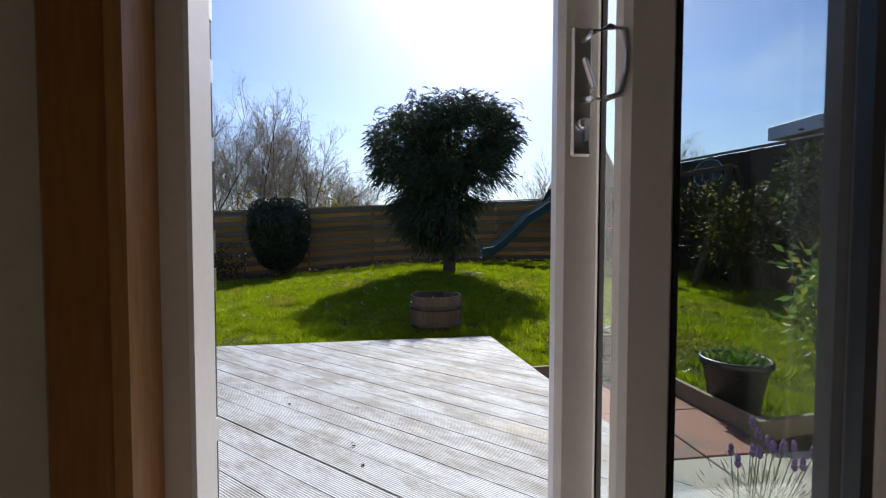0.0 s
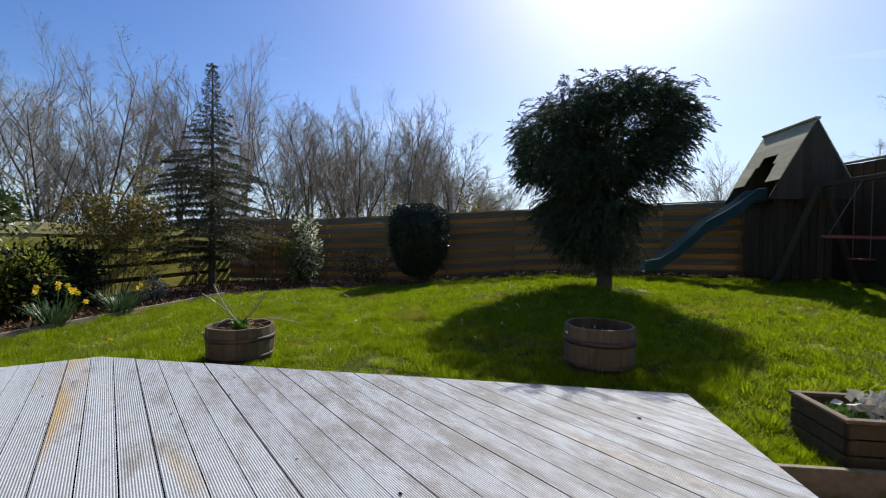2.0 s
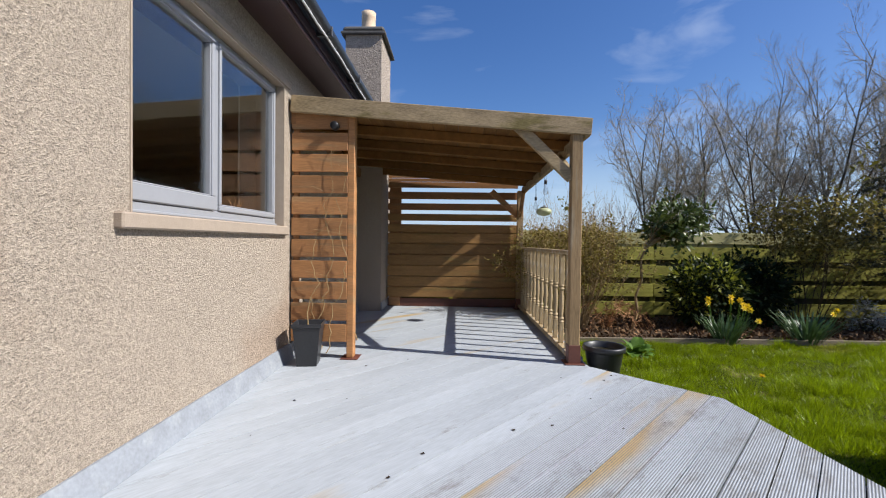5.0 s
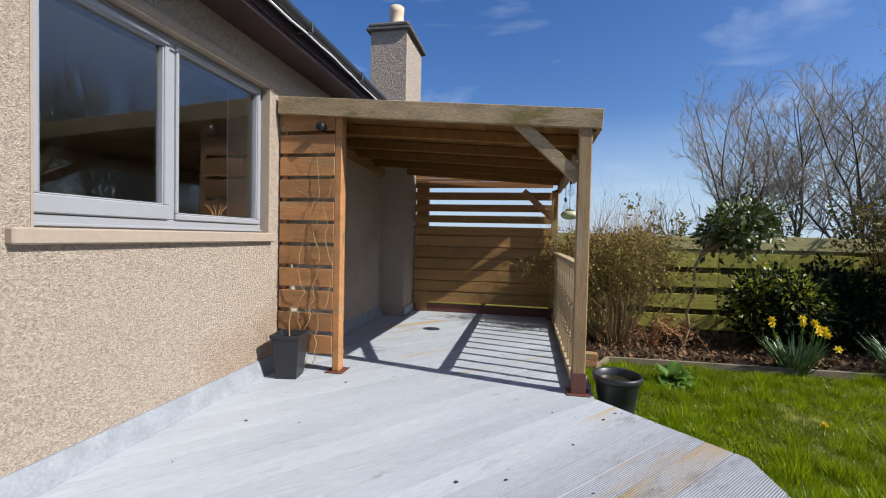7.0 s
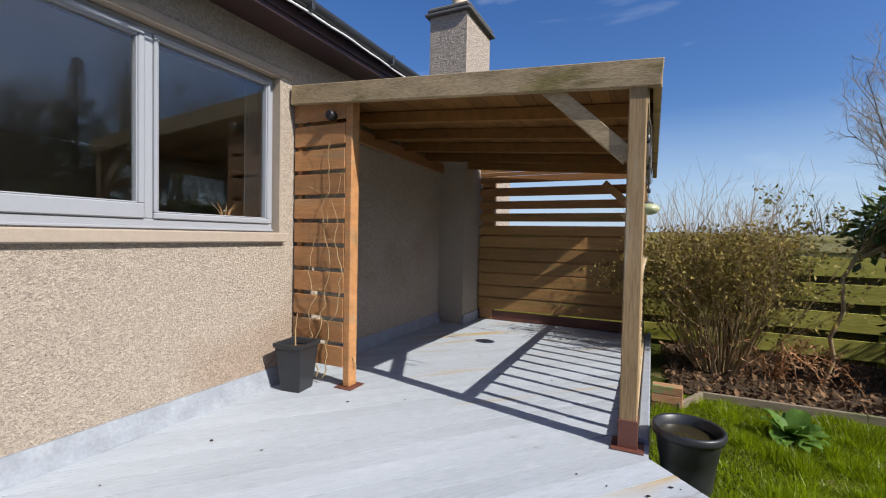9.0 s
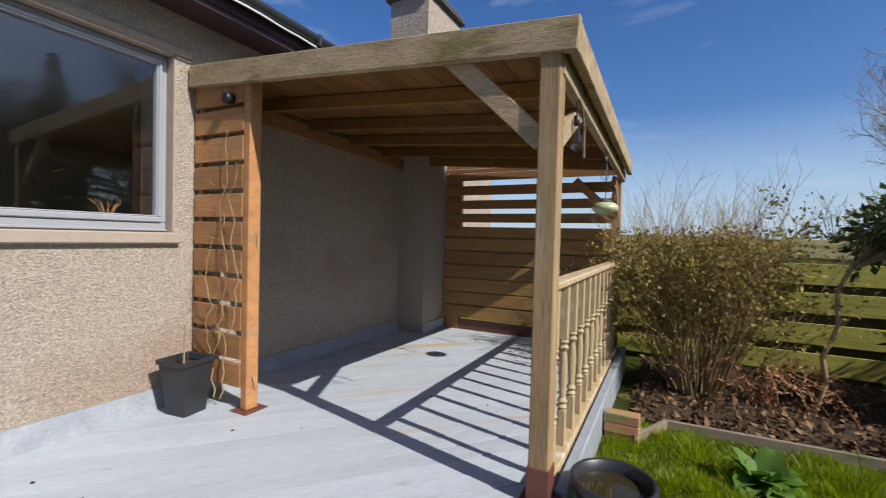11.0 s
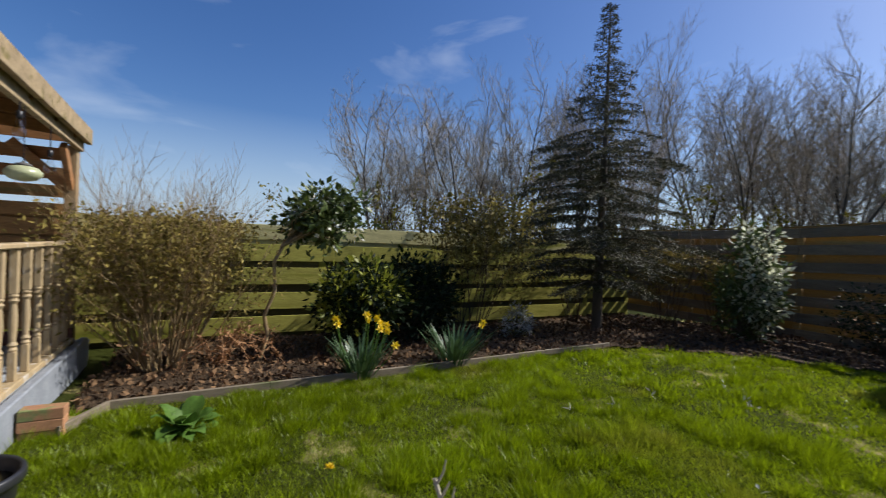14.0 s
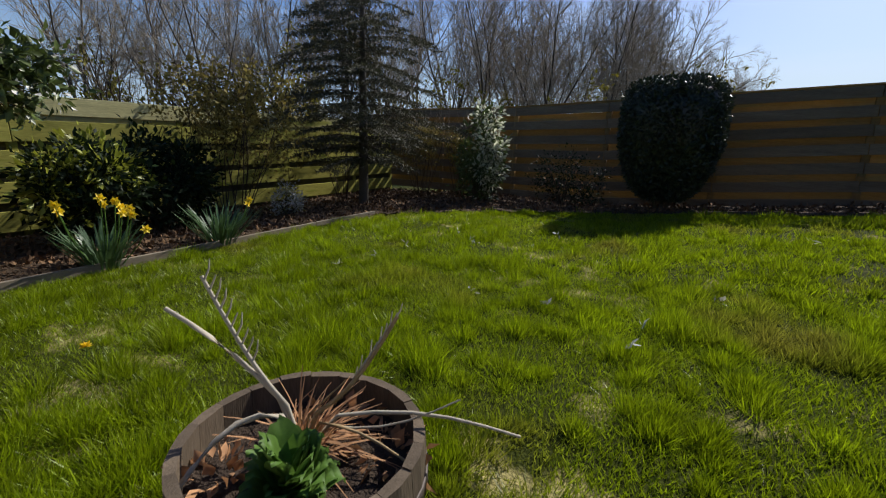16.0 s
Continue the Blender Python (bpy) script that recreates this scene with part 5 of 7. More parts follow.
# ---- shrubs in the beds ----
def twiggy(name, loc, w, h, seed, stems, mat, leafmat, leaves, size, label, rise=0.1, kids=(4, 4), level=2, r=0.008, dens=0.05):
    t = thing(name, loc, label, "shrub")
    rnd = random.Random(seed)
    wd = Wood()
    tips = []
    for i in range(stems):
        a = rnd.uniform(0, 2 * math.pi)
        q = rnd.random()
        d = Vector((math.cos(a) * q * w / h * 1.1, math.sin(a) * q * w / h * 1.1, 1))
        grow(wd, Vector((0.12 * w * math.cos(a), 0.12 * w * math.sin(a), -0.05)), d, h * rnd.uniform(0.7, 1.0), r, level, rnd, kids, 0.45, rise, tips, 0.09)
    part("woody_growth", wd.mesh("woody_growth", mat), mat, t)
    if leaves:
        g = np.random.default_rng(seed)
        p = np.array([tuple(q) for q in tips])
        p = p[p[:, 2] < (0.82 + 0.16 * noise.noise((seed, 0, 0.5))) * h]
        p = p[g.integers(0, len(p), leaves)] + g.normal(size=(leaves, 3)) * dens
        part("foliage", leaf_mesh("leaves", p, size, size * 0.5, leafmat, seed), leafmat, t)
    return t


def leafy(name, loc, rx, ry, rz, zc, seed, n, size, mat, label, mat2=None, share=0.3, clumped=60, stem="bark_tree", hollow=0.6, part2="pale_leaves", side2=None):
    """A rounded leafy shrub with an uneven outline."""
    t = thing(name, loc, label, "shrub")
    g = random.Random(seed)
    cent = []
    while len(cent) < clumped:
        u = Vector((g.gauss(0, 1), g.gauss(0, 1), g.gauss(0, 1))).normalized() * g.uniform(hollow, 1)
        c = Vector((u.x * rx, u.y * ry, u.z * rz + zc))
        if c.z > 0.05 and noise.noise(c * 2.2 + Vector((seed, 0, 0))) > -0.35:
            cent.append(c * (1 + 0.15 * noise.noise(c * 3)))
    w = Wood()
    for c in cent[::2]:
        w.limb([Vector((0.03 * g.gauss(0, 1), 0.03 * g.gauss(0, 1), -0.05)), Vector((c.x * 0.45, c.y * 0.45, c.z * 0.55)), c], 0.012, 0.003, 4)
    part("woody_growth", w.mesh("woody_growth", stem), stem, t)
    c = np.array([tuple(v) for v in cent])
    sp = min(rx, ry, rz) * 0.20
    p = clumps(seed, c, n // len(cent), sp)
    p[:, 2] = np.maximum(p[:, 2], 0.02)
    part("foliage", leaf_mesh("leaves", p, size, size * 0.5, mat, seed), mat, t)
    if mat2:
        cc = c if side2 is None else c[[bool(side2(v)) for v in c]]
        p = clumps(seed + 1, cc, max(1, int(n * share / len(cc))), sp * 1.05)
        p[:, 2] = np.maximum(p[:, 2], 0.02)
        part(part2, leaf_mesh(part2, p, size, size * 0.5, mat2, seed + 1), mat2, t)
    return t


BZ = -0.30
twiggy("forsythia_bush", (-6.15, 5.5, BZ), 0.95, 1.72, 61, 95, "twig_tan", "leaf_bronze", 15000, 0.042, "large twiggy bush with tan stems and sparse green buds", kids=(6, 5), dens=0.05)
twiggy("thorn_shrub", (-6.4, 9.05, BZ), 1.05, 2.2, 67, 15, "twig_red", "leaf_bronze", 4600, 0.06, "open shrub with thin brown stems and bronze-green leaves", kids=(5, 5), dens=0.07)
twiggy("brown_shrub", (-6.0, 12.9, -0.25), 0.7, 1.75, 71, 18, "twig_red", "leaf_bronze", 2200, 0.05, "leafless red-brown shrub against the fence")
twiggy("brown_shrub", (-5.3, 13.2, -0.22), 0.5, 1.6, 73, 13, "twig_red", "leaf_bronze", 1500, 0.05, "leafless red-brown shrub against the fence")
twiggy("brown_shrub", (-6.9, 11.6, -0.3), 0.4, 1.5, 75, 8, "twig_red", None, 0, 0.04, "leafless red-brown shrub against the fence")
leafy("variegated_shrub", (-4.72, 12.8, -0.22), 0.42, 0.35, 0.88, 0.85, 81, 2600, 0.085, "leaf_gloss", "upright holly with white-edged variegated leaves", "varieg", 0.45, 70, side2=lambda v: v[0] > 0.12 or v[2] > 1.5)
leafy("low_shrub", (-3.25, 13.3, -0.2), 0.7, 0.4, 0.45, 0.45, 83, 1500, 0.05, "leaf_dark", "low dark shrub with reddish stems under the fence", "leaf_dead", 0.15, 50, "twig_red")
leafy("yellow_edged_shrub", (-6.25, 7.45, BZ), 0.45, 0.52, 0.42, 0.60, 85, 3000, 0.08, "leaf_dark", "rounded evergreen shrub with yellow-green leaf edges", "leaf_yellow", 0.4, 80, side2=lambda v: v[2] > 0.75 or v[1] < -0.22)
leafy("dark_shrub", (-6.75, 8.3, BZ), 0.62, 0.6, 0.52, 0.6, 87, 3600, 0.08, "leaf_dark", "dense dark evergreen shrub by the mossy fence", None, 0, 80)
leafy("pale_shrub", (-6.2, 9.75, BZ), 0.2, 0.2, 0.24, 0.24, 89, 900, 0.04, "leaf_grey", "small pale dry clump in the bark bed", "leaf_olive", 0.4, 26)


def build_camellia():
    t = thing("small_evergreen_tree", (-6.02, 6.3, -0.25), "small evergreen tree with a crooked stem and white blossom", "tree")
    w = Wood()
    w.limb([Vector(p) for p in ((0, 0, -0.05), (-0.02, 0.10, 0.3), (0.0, 0.06, 0.5), (-0.04, 0.16, 0.75), (-0.03, 0.14, 1.05), (-0.1, 0.3, 1.35))], 0.022, 0.016, 7)
    g = random.Random(19)
    cent = []
    for i in range(64):
        u = Vector((g.gauss(0, 1), g.gauss(0, 1), g.gauss(0, 1))).normalized() * g.uniform(0.3, 1)
        cent.append(Vector((-0.15 + u.x * 0.42, 0.66 + u.y * 0.46, 1.56 + u.z * 0.33 + 0.14 * noise.noise(u * 2.0))))
    for c in cent[::2]:
        w.limb([Vector((-0.06, 0.2, 1.2)), Vector((-0.1 + c.x * 0.3, 0.2 + c.y * 0.4, 1.4)), c], 0.011, 0.003, 4)
    part("stem", w.mesh("stem", "twig_tan"), "twig_tan", t, "pale crooked stem")
    c = np.array([tuple(v) for v in cent])
    part("foliage", leaf_mesh("leaves", clumps(20, c, 27, 0.065), 0.09, 0.045, "leaf_gloss", 20), "leaf_gloss", t)
    part("blossom", leaf_mesh("blossom", clumps(21, c[::3], 7, 0.07), 0.05, 0.04, "petal_white", 21), "petal_white", t, "white blossom")


build_camellia()


def strap_clump(loc, n, h, seed, heads, label, spread=0.5):
    """Daffodils: strap leaves and nodding yellow trumpets."""
    t = thing("daffodil_clump", loc, label, "flowers", "daffodils in the bark bed")
    rnd = random.Random(seed)
    V, F = [], []
    for i in range(n):
        a, r = rnd.uniform(0, 2 * math.pi), 0.13 * math.sqrt(rnd.random())
        p = Vector((r * math.cos(a), r * math.sin(a), -0.02))
        d = Vector((math.cos(a) * rnd.uniform(0, spread), math.sin(a) * rnd.uniform(0, spread), 1))
        L = h * rnd.uniform(0.6, 1.0)
        side = Vector((-math.sin(a), math.cos(a), 0)) * 0.008
        k = len(V)
        for s in range(5):
            u = s / 4
            q = p + d * L * u + Vector((math.cos(a), math.sin(a), -0.4)) * L * 0.30 * u * u * rnd.uniform(0.6, 1.3)
            wd = side * (1.0 if s < 4 else 0.15)
            V += [tuple(q - wd), tuple(q + wd)]
            if s:
                F.append((k + 2 * s - 2, k + 2 * s - 1, k + 2 * s + 1, k + 2 * s))
    me = bpy.data.meshes.new("leaves")
    me.from_pydata(V, [], F)
    me.materials.append(MAT["leaf_blue"])
    part("leaves", me, "leaf_blue", t)
    for (hx, hy, hz, az) in heads:
        w = Wood()
        w.limb([Vector((hx * 0.3, hy * 0.3, 0)), Vector((hx * 0.8, hy * 0.8, hz * 0.6)), Vector((hx, hy, hz))], 0.005, 0.004, 5)
        st = part("flower_stalk", w.mesh("flower_stalk", "leaf_mid"), "leaf_mid", t)
        bm = bmesh.new()
        for j in range(6):
            b = j * math.pi / 3
            c, s = math.cos(b), math.sin(b)
            vs = [bm.verts.new(p) for p in ((0, 0, 0), (0.022 * c - 0.013 * s, 0.022 * s + 0.013 * c, 0.006), (0.044 * c, 0.044 * s, 0.002), (0.022 * c + 0.013 * s, 0.022 * s - 0.013 * c, 0.006))]
            bm.faces.new(vs)
        lathe(bm, [(0.008, 0.0), (0.012, 0.02), (0.019, 0.032)], 10, cap=False)
        fl = part("flower_head", bm, "petal", st, "yellow trumpet flower")
        fl.matrix_basis = pose(hx, hy, hz, 70, 0, az)
        BASE[fl.name] = BASE[t.name]
    return t


fl = random.Random(12)
H1 = [(0.10, -0.28, 0.56, 60), (0.02, -0.24, 0.50, 100), (0.05, 0.02, 0.58, 80), (0.10, 0.10, 0.55, 40), (0.06, 0.14, 0.50, 120), (0.14, 0.12, 0.46, 90), (0.08, 0.20, 0.48, 70), (0.0, 0.06, 0.52, 20), (0.22, 0.24, 0.32, 80), (0.16, 0.18, 0.44, 60)]
strap_clump((-5.12, 7.10, -0.2), 120, 0.44, 91, H1, "clump of yellow daffodils in flower in the bark bed")
strap_clump((-5.18, 8.12, -0.2), 150, 0.46, 93, [(0.0, 0.36, 0.42, 60), (-0.1, 0.40, 0.36, 100)], "clump of daffodil leaves with two yellow flowers", 0.7)


def broad_plant(loc, n, size, seed, label, name="dock_plant", rise=(0.7, 1.8)):
    """Broad basal leaves, ribbed and curled, rising from one crown."""
    t = thing(name, loc, label, "plant")
    rnd = random.Random(seed)
    for i in range(n):
        a = i * 2.4 + rnd.uniform(-0.3, 0.3)
        L = size * rnd.uniform(0.6, 1.1)
        W = L * rnd.uniform(0.42, 0.56)
        lift = rnd.uniform(*rise)
        bm = bmesh.new()
        rows = []
        for s in range(7):
            u = s / 6
            wd = W * math.sin(math.pi * min(1, 0.10 + u * 0.90)) ** 0.8
            z = L * (lift * u - 0.6 * u * u)
            rows.append([bm.verts.new((L * u * (1.15 - 0.45 * lift), k * wd / 2, z + abs(k) * 0.12 * wd + 0.012 * math.sin(9 * u + k))) for k in (-1, -0.4, 0, 0.4, 1)])
        for p, q in zip(rows, rows[1:]):
            for k in range(4):
                bm.faces.new((p[k], p[k + 1], q[k + 1], q[k]))
        o = part("leaf", bm, "leaf_mid", t, smooth=True)
        o.matrix_basis = pose(0, 0, 0.01, 0, 0, math.degrees(a))
    return t


broad_plant((-4.42, 5.72, -0.21), 36, 0.26, 5, "broad-leaved green plant at the lawn's edge", rise=(0.35, 1.25))
t = thing("dead_fern", (-6.05, 5.95, -0.28), "clump of dead orange-brown fern fronds", "plant")
g = random.Random(6)
w = Wood()
P = []
for i in range(16):
    a = g.uniform(0, 6.28)
    L = g.uniform(0.5, 0.8)
    b = [Vector((0, 0, 0)), Vector((math.cos(a) * L * 0.3, math.sin(a) * L * 0.3, L * 0.6)), Vector((math.cos(a) * L * 0.75, math.sin(a) * L * 0.75, L * 0.45)), Vector((math.cos(a) * L, math.sin(a) * L, L * 0.12))]
    w.limb(b, 0.006, 0.002, 4)
    for j in range(60):
        k = g.random() * 2.9
        q = b[int(k)].lerp(b[int(k) + 1], k - int(k))
        P.append((q.x + g.gauss(0, 0.02), q.y + g.gauss(0, 0.02), max(0.0, q.z + g.gauss(0, 0.02))))
part("fronds", w.mesh("fronds", "leaf_dead"), "leaf_dead", t)
part("foliage", leaf_mesh("foliage", P, 0.055, 0.014, "leaf_dead", 6), "leaf_dead", t)

# climber stems on the short slatted panel
w = Wood()
g = random.Random(14)
for y0, z1, sgn in ((2.60, 1.75, 1), (2.66, 1.6, -1), (2.52, 1.2, 1), (2.88, 1.1, 1)):
    p = Vector((-3.345 if y0 < 2.8 else -3.42, y0, 0.05 if y0 < 2.8 else 0.15))
    pts = [p]
    if y0 >= 2.8:
        p.y = 2.91
    while pts[-1].z < z1:
        pts.append(pts[-1] + Vector((g.gauss(0, 0.006), g.gauss(0, 0.03), 0.06)))
        pts[-1].x = max(pts[-1].x, -3.362) if y0 < 2.8 else pts[-1].x
    w.limb(pts, 0.005, 0.002, 4)
    for q in pts[4::3]:
        w.limb([q, q + Vector((0.03, g.gauss(0, 0.06), 0.06)), q + Vector((0.02, g.gauss(0, 0.10), 0.10))], 0.002, 0.001, 3)
tagged(new("climber", w.mesh("climber", "twig_tan")), "dry leafless climber stems on the slatted panel", "climbing plant")

# ---- half-barrel tubs ----
def half_barrel(loc, r, h, label, rz=0.0):
    """Bulging staves, two hoops and a rim, filled with soil."""
    t = thing("half_barrel_planter", loc, label, "planter", "half-barrel planters", rz=rz)
    n = 20
    rad = lambda u: r * (0.80 + 0.20 * math.sin(math.pi * (0.22 + 0.42 * u)) / math.sin(math.pi * 0.5))
    bm = bmesh.new()
    rows = []
    th = 0.026
    for s in range(6):
        u = s / 5
        a0, a1 = -math.pi / n * 0.985, math.pi / n * 0.985
        R = rad(u)
        rows.append([bm.verts.new((q * math.cos(a), q * math.sin(a), u * h)) for q, a in ((R, a0), (R + 0.002, 0), (R, a1), (R - th, a1), (R - th, a0))])
    for p, q in zip(rows, rows[1:]):
        for k in range(5):
            bm.faces.new((p[k], p[(k + 1) % 5], q[(k + 1) % 5], q[k]))
    bm.faces.new(rows[-1])
    bm.faces.new(rows[0][::-1])
    me = mesh_of(bm, "stave", "barrel")
    rnd = random.Random(int(loc[0] * 100))
    for i in range(n):
        o = part("stave", me, "barrel", t)
        o.matrix_basis = pose(0, 0, rnd.uniform(-0.004, 0.004), 0, 0, 360 * i / n)
    for u in (0.22, 0.70):
        bm = bmesh.new()
        lathe(bm, [(rad(u - 0.06) + 0.001, h * (u - 0.06)), (rad(u - 0.06) + 0.006, h * (u - 0.06)), (rad(u + 0.06) + 0.006, h * (u + 0.06)), (rad(u + 0.06) + 0.001, h * (u + 0.06))], 40, cap=False)
        part("hoop", bm, "hoop", t, "rusty iron hoop", smooth=True)
    bm = bmesh.new()
    bmesh.ops.create_circle(bm, cap_ends=True, radius=rad(0.75) - th * 0.8, segments=40)
    bmesh.ops.subdivide_edges(bm, edges=bm.edges, cuts=1)
    bmesh.ops.triangulate(bm, faces=bm.faces)
    bmesh.ops.subdivide_edges(bm, edges=bm.edges, cuts=3, use_grid_fill=True)
    for v in bm.verts:
        v.co.z = h * 0.72 + 0.018 * noise.noise(v.co * 14)
    part("soil", bm, "soil", t, "dark potting soil", smooth=True)
    return t


Z1 = -0.19
TUB1 = half_barrel((-1.805, 6.30, Z1), 0.315, 0.36, "weathered half-barrel planter with a dying cordyline on the lawn")
TUB2 = half_barrel((1.605, 6.40, ground_z(1.6, 6.4) - 0.03), 0.297, 0.415, "weathered half-barrel planter with bare soil on the lawn")


def tub_contents():
    zt = Z1 + 0.36 * 0.72
    c = thing("cordyline", (-1.85, 6.33, zt), "nearly dead cordyline with bare pale stalks", "plant")
    rnd = random.Random(77)
    # tips of the bare stalks
    for i, (tip, r, sag) in enumerate((((-0.28, -0.17, 0.41), 0.011, 0.03), ((-0.19, -0.12, 0.50), 0.010, -0.04), ((0.22, 0.13, 0.41), 0.010, -0.05), ((0.50, 0.31, 0.07), 0.008, 0.05), ((0.36, 0.22, 0.18), 0.005, -0.05), ((-0.10, -0.30, 0.02), 0.012, 0.10), ((0.32, 0.10, 0.02), 0.006, 0.04), ((0.12, 0.05, 0.24), 0.004, 0.0))):
        e = Vector(tip)
        pts = [e * (k / 6) + Vector((0, 0, sag * math.sin(math.pi * k / 6) + 0.10 * (1 - k / 6) * (k > 0))) for k in range(7)]
        w = Wood()
        w.limb(pts, r * 0.78, r * 0.5, 6)
        st = part("stalk", w.mesh("stalk", "stalk" if i in (0, 1, 3, 4, 5) else "twig_tan"), "twig_tan", c)
        if i in (1, 2):
            w = Wood()
            for k in range(10):
                q = pts[3].lerp(pts[6], (k + 0.5) / 10)
                w.limb([q, q + Vector((0.012, 0.008, 0.03)), q + Vector((0.016, 0.01, 0.055 + rnd.uniform(-0.02, 0.015)))], 0.003, 0.0015, 4)
            part("leaf_base", w.mesh("leaf_base", "stalk"), "stalk", st)
    V, F = [], []
    for i in range(120):
        a = rnd.gauss(0.9, 1.4)
        L = rnd.uniform(0.10, 0.30)
        el = rnd.uniform(0.1, 1.3)
        p = Vector((rnd.gauss(0, 0.025), rnd.gauss(0, 0.025), 0.02))
        d = Vector((math.cos(a) * math.cos(el), math.sin(a) * math.cos(el), math.sin(el)))
        sd = Vector((-math.sin(a), math.cos(a), 0)) * rnd.uniform(0.003, 0.007)
        k = len(V)
        for s in range(4):
            u = s / 3
            q = p + d * L * u - Vector((0, 0, 0.25 * L * u * u))
            ww = sd * (1 - 0.85 * u)
            V += [tuple(q - ww), tuple(q + ww)]
            if s:
                F.append((k + 2 * s - 2, k + 2 * s - 1, k + 2 * s + 1, k + 2 * s))
    me = bpy.data.meshes.new("dead_leaves")
    me.from_pydata(V, [], F)
    me.materials.append(MAT["leaf_dead"])
    part("dead_leaves", me, "leaf_dead", c, "shrivelled tan leaves")
    g = broad_plant((-1.75, 6.21, zt - 0.005), 80, 0.16, 21, "fresh green scalloped leaves sprouting in the planter", "pelargonium")
    for x, y, n in ((-1.95, 6.15, 60), (-1.66, 6.45, 50), (-1.88, 6.5, 50)):
        P = np.random.default_rng(n).normal(size=(n, 3)) * np.array([0.06, 0.05, 0.012]) + np.array([0, 0, 0.012])
        tt = thing("dead_leaf_litter", (x, y, zt), "dry brown leaves lying on the planter soil", "leaf litter", "litter in the planter")
        part("foliage", leaf_mesh("leaves", P, 0.045, 0.025, "leaf_dead", n), "leaf_dead", tt)
    z2 = ground_z(1.6, 6.4) - 0.03 + 0.415 * 0.735
    P = np.random.default_rng(5).normal(size=(110, 3)) * np.array([0.10, 0.08, 0.012]) + np.array([0, 0, 0.005])
    tt = thing("grey_sprouts", (1.6, 6.4, z2), "low grey-green sprouts on the planter soil", "plant")
    part("foliage", leaf_mesh("leaves", P, 0.045, 0.018, "leaf_grey", 5, (0, 0, 1), 0.1), "leaf_grey", tt)


tub_contents()


# ---- square timber planter ----
def square_planter():
    z = ground_z(2.84, 5.28) - 0.02
    t = thing("square_planter", (2.84, 5.28, z), "square dark timber planter box standing on the lawn", "planter", rz=3)
    h, r = 0.26, 0.225
    for a in range(4):
        for i in range(3):
            o = part("plank", B(-r, r, r - 0.022, r, 0.005 + i * h / 3, (i + 1) * h / 3 - 0.004, bev=0.004), "playwood", t)
            o.matrix_basis = pose(0, 0, 0, 0, 0, 90 * a)
        o = part("corner_post", B(r - 0.062, r - 0.024, r - 0.062, r - 0.024, 0.0, h - 0.01, bev=0.004), "barrel", t)
        o.matrix_basis = pose(0, 0, 0, 0, 0, 90 * a)
    for a in range(4):
        o = part("rim", B(-r - 0.01, r - 0.035, r - 0.035, r + 0.01, h, h + 0.02, bev=0.004), "barrel", t)
        o.matrix_basis = pose(0, 0, 0, 0, 0, 90 * a)
    bm = bmesh.new()
    bmesh.ops.create_grid(bm, x_segments=16, y_segments=16, size=r - 0.03)
    for v in bm.verts:
        v.co.z = h - 0.05 + 0.02 * noise.noise(v.co * 11)
    part("soil", bm, "soil", t, "mossy soil", smooth=True)
    P = clumps(3, [(0.02, 0.0, 0.07), (0.10, 0.04, 0.05), (0.16, 0.0, 0.06), (0.08, -0.05, 0.04), (0.2, 0.05, 0.04)], 26, (0.035, 0.035, 0.02))
    s = thing("silver_plant", (2.84, 5.28, z + h - 0.05), "silver-white leafy plant in the timber planter", "plant")
    part("foliage", leaf_mesh("leaves", P, 0.07, 0.04, "leaf_grey", 9, (0, 0, 1), 0.3), "leaf_grey", s)
    P = np.random.default_rng(15).uniform(-1, 1, size=(500, 3)) * np.array([0.18, 0.18, 0.0]) + np.array([0, 0, 0.0])
    m = thing("planter_moss", (2.84, 5.28, z + h - 0.055), "green moss and seedlings on the planter soil", "moss")
    part("foliage", leaf_mesh("leaves", P, 0.045, 0.014, "leaf_mid", 15, (0, 0, 1), 0.6), "leaf_mid", m)


square_planter()


# ---- black pots ----
def square_pot():
    t = thing("tall_square_pot", (-3.19, 2.56, 0.003), "tall tapered square black plastic pot with a bare twig", "pot", rz=8)
    bm = bmesh.new()
    rows = []
    for hw, z in ((0.078, 0.0), (0.107, 0.31), (0.117, 0.312), (0.119, 0.343), (0.110, 0.343), (0.101, 0.30)):
        rows.append([bm.verts.new((sx * hw, sy * hw, z)) for sx, sy in ((-1, -1), (1, -1), (1, 1), (-1, 1))])
    for a, b in zip(rows, rows[1:]):
        for k in range(4):
            bm.faces.new((a[k], a[(k + 1) % 4], b[(k + 1) % 4], b[k]))
    bm.faces.new(rows[0][::-1])
    bmesh.ops.bevel(bm, geom=list(bm.edges), offset=0.004, segments=2, affect="EDGES", profile=0.5)
    part("body", bm, "blackpot", t)
    bm = bmesh.new()
    bmesh.ops.create_grid(bm, x_segments=8, y_segments=8, size=0.100)
    for v in bm.verts:
        v.co.z = 0.295 + 0.01 * noise.noise(v.co * 20)
    part("soil", bm, "soil", t)
    w = Wood()
    w.limb([Vector((0.02, 0, 0.31)), Vector((0.01, -0.01, 0.42)), Vector((0.03, 0.02, 0.55))], 0.006, 0.003, 5)
    part("twig", w.mesh("twig", "twig_tan"), "twig_tan", t)


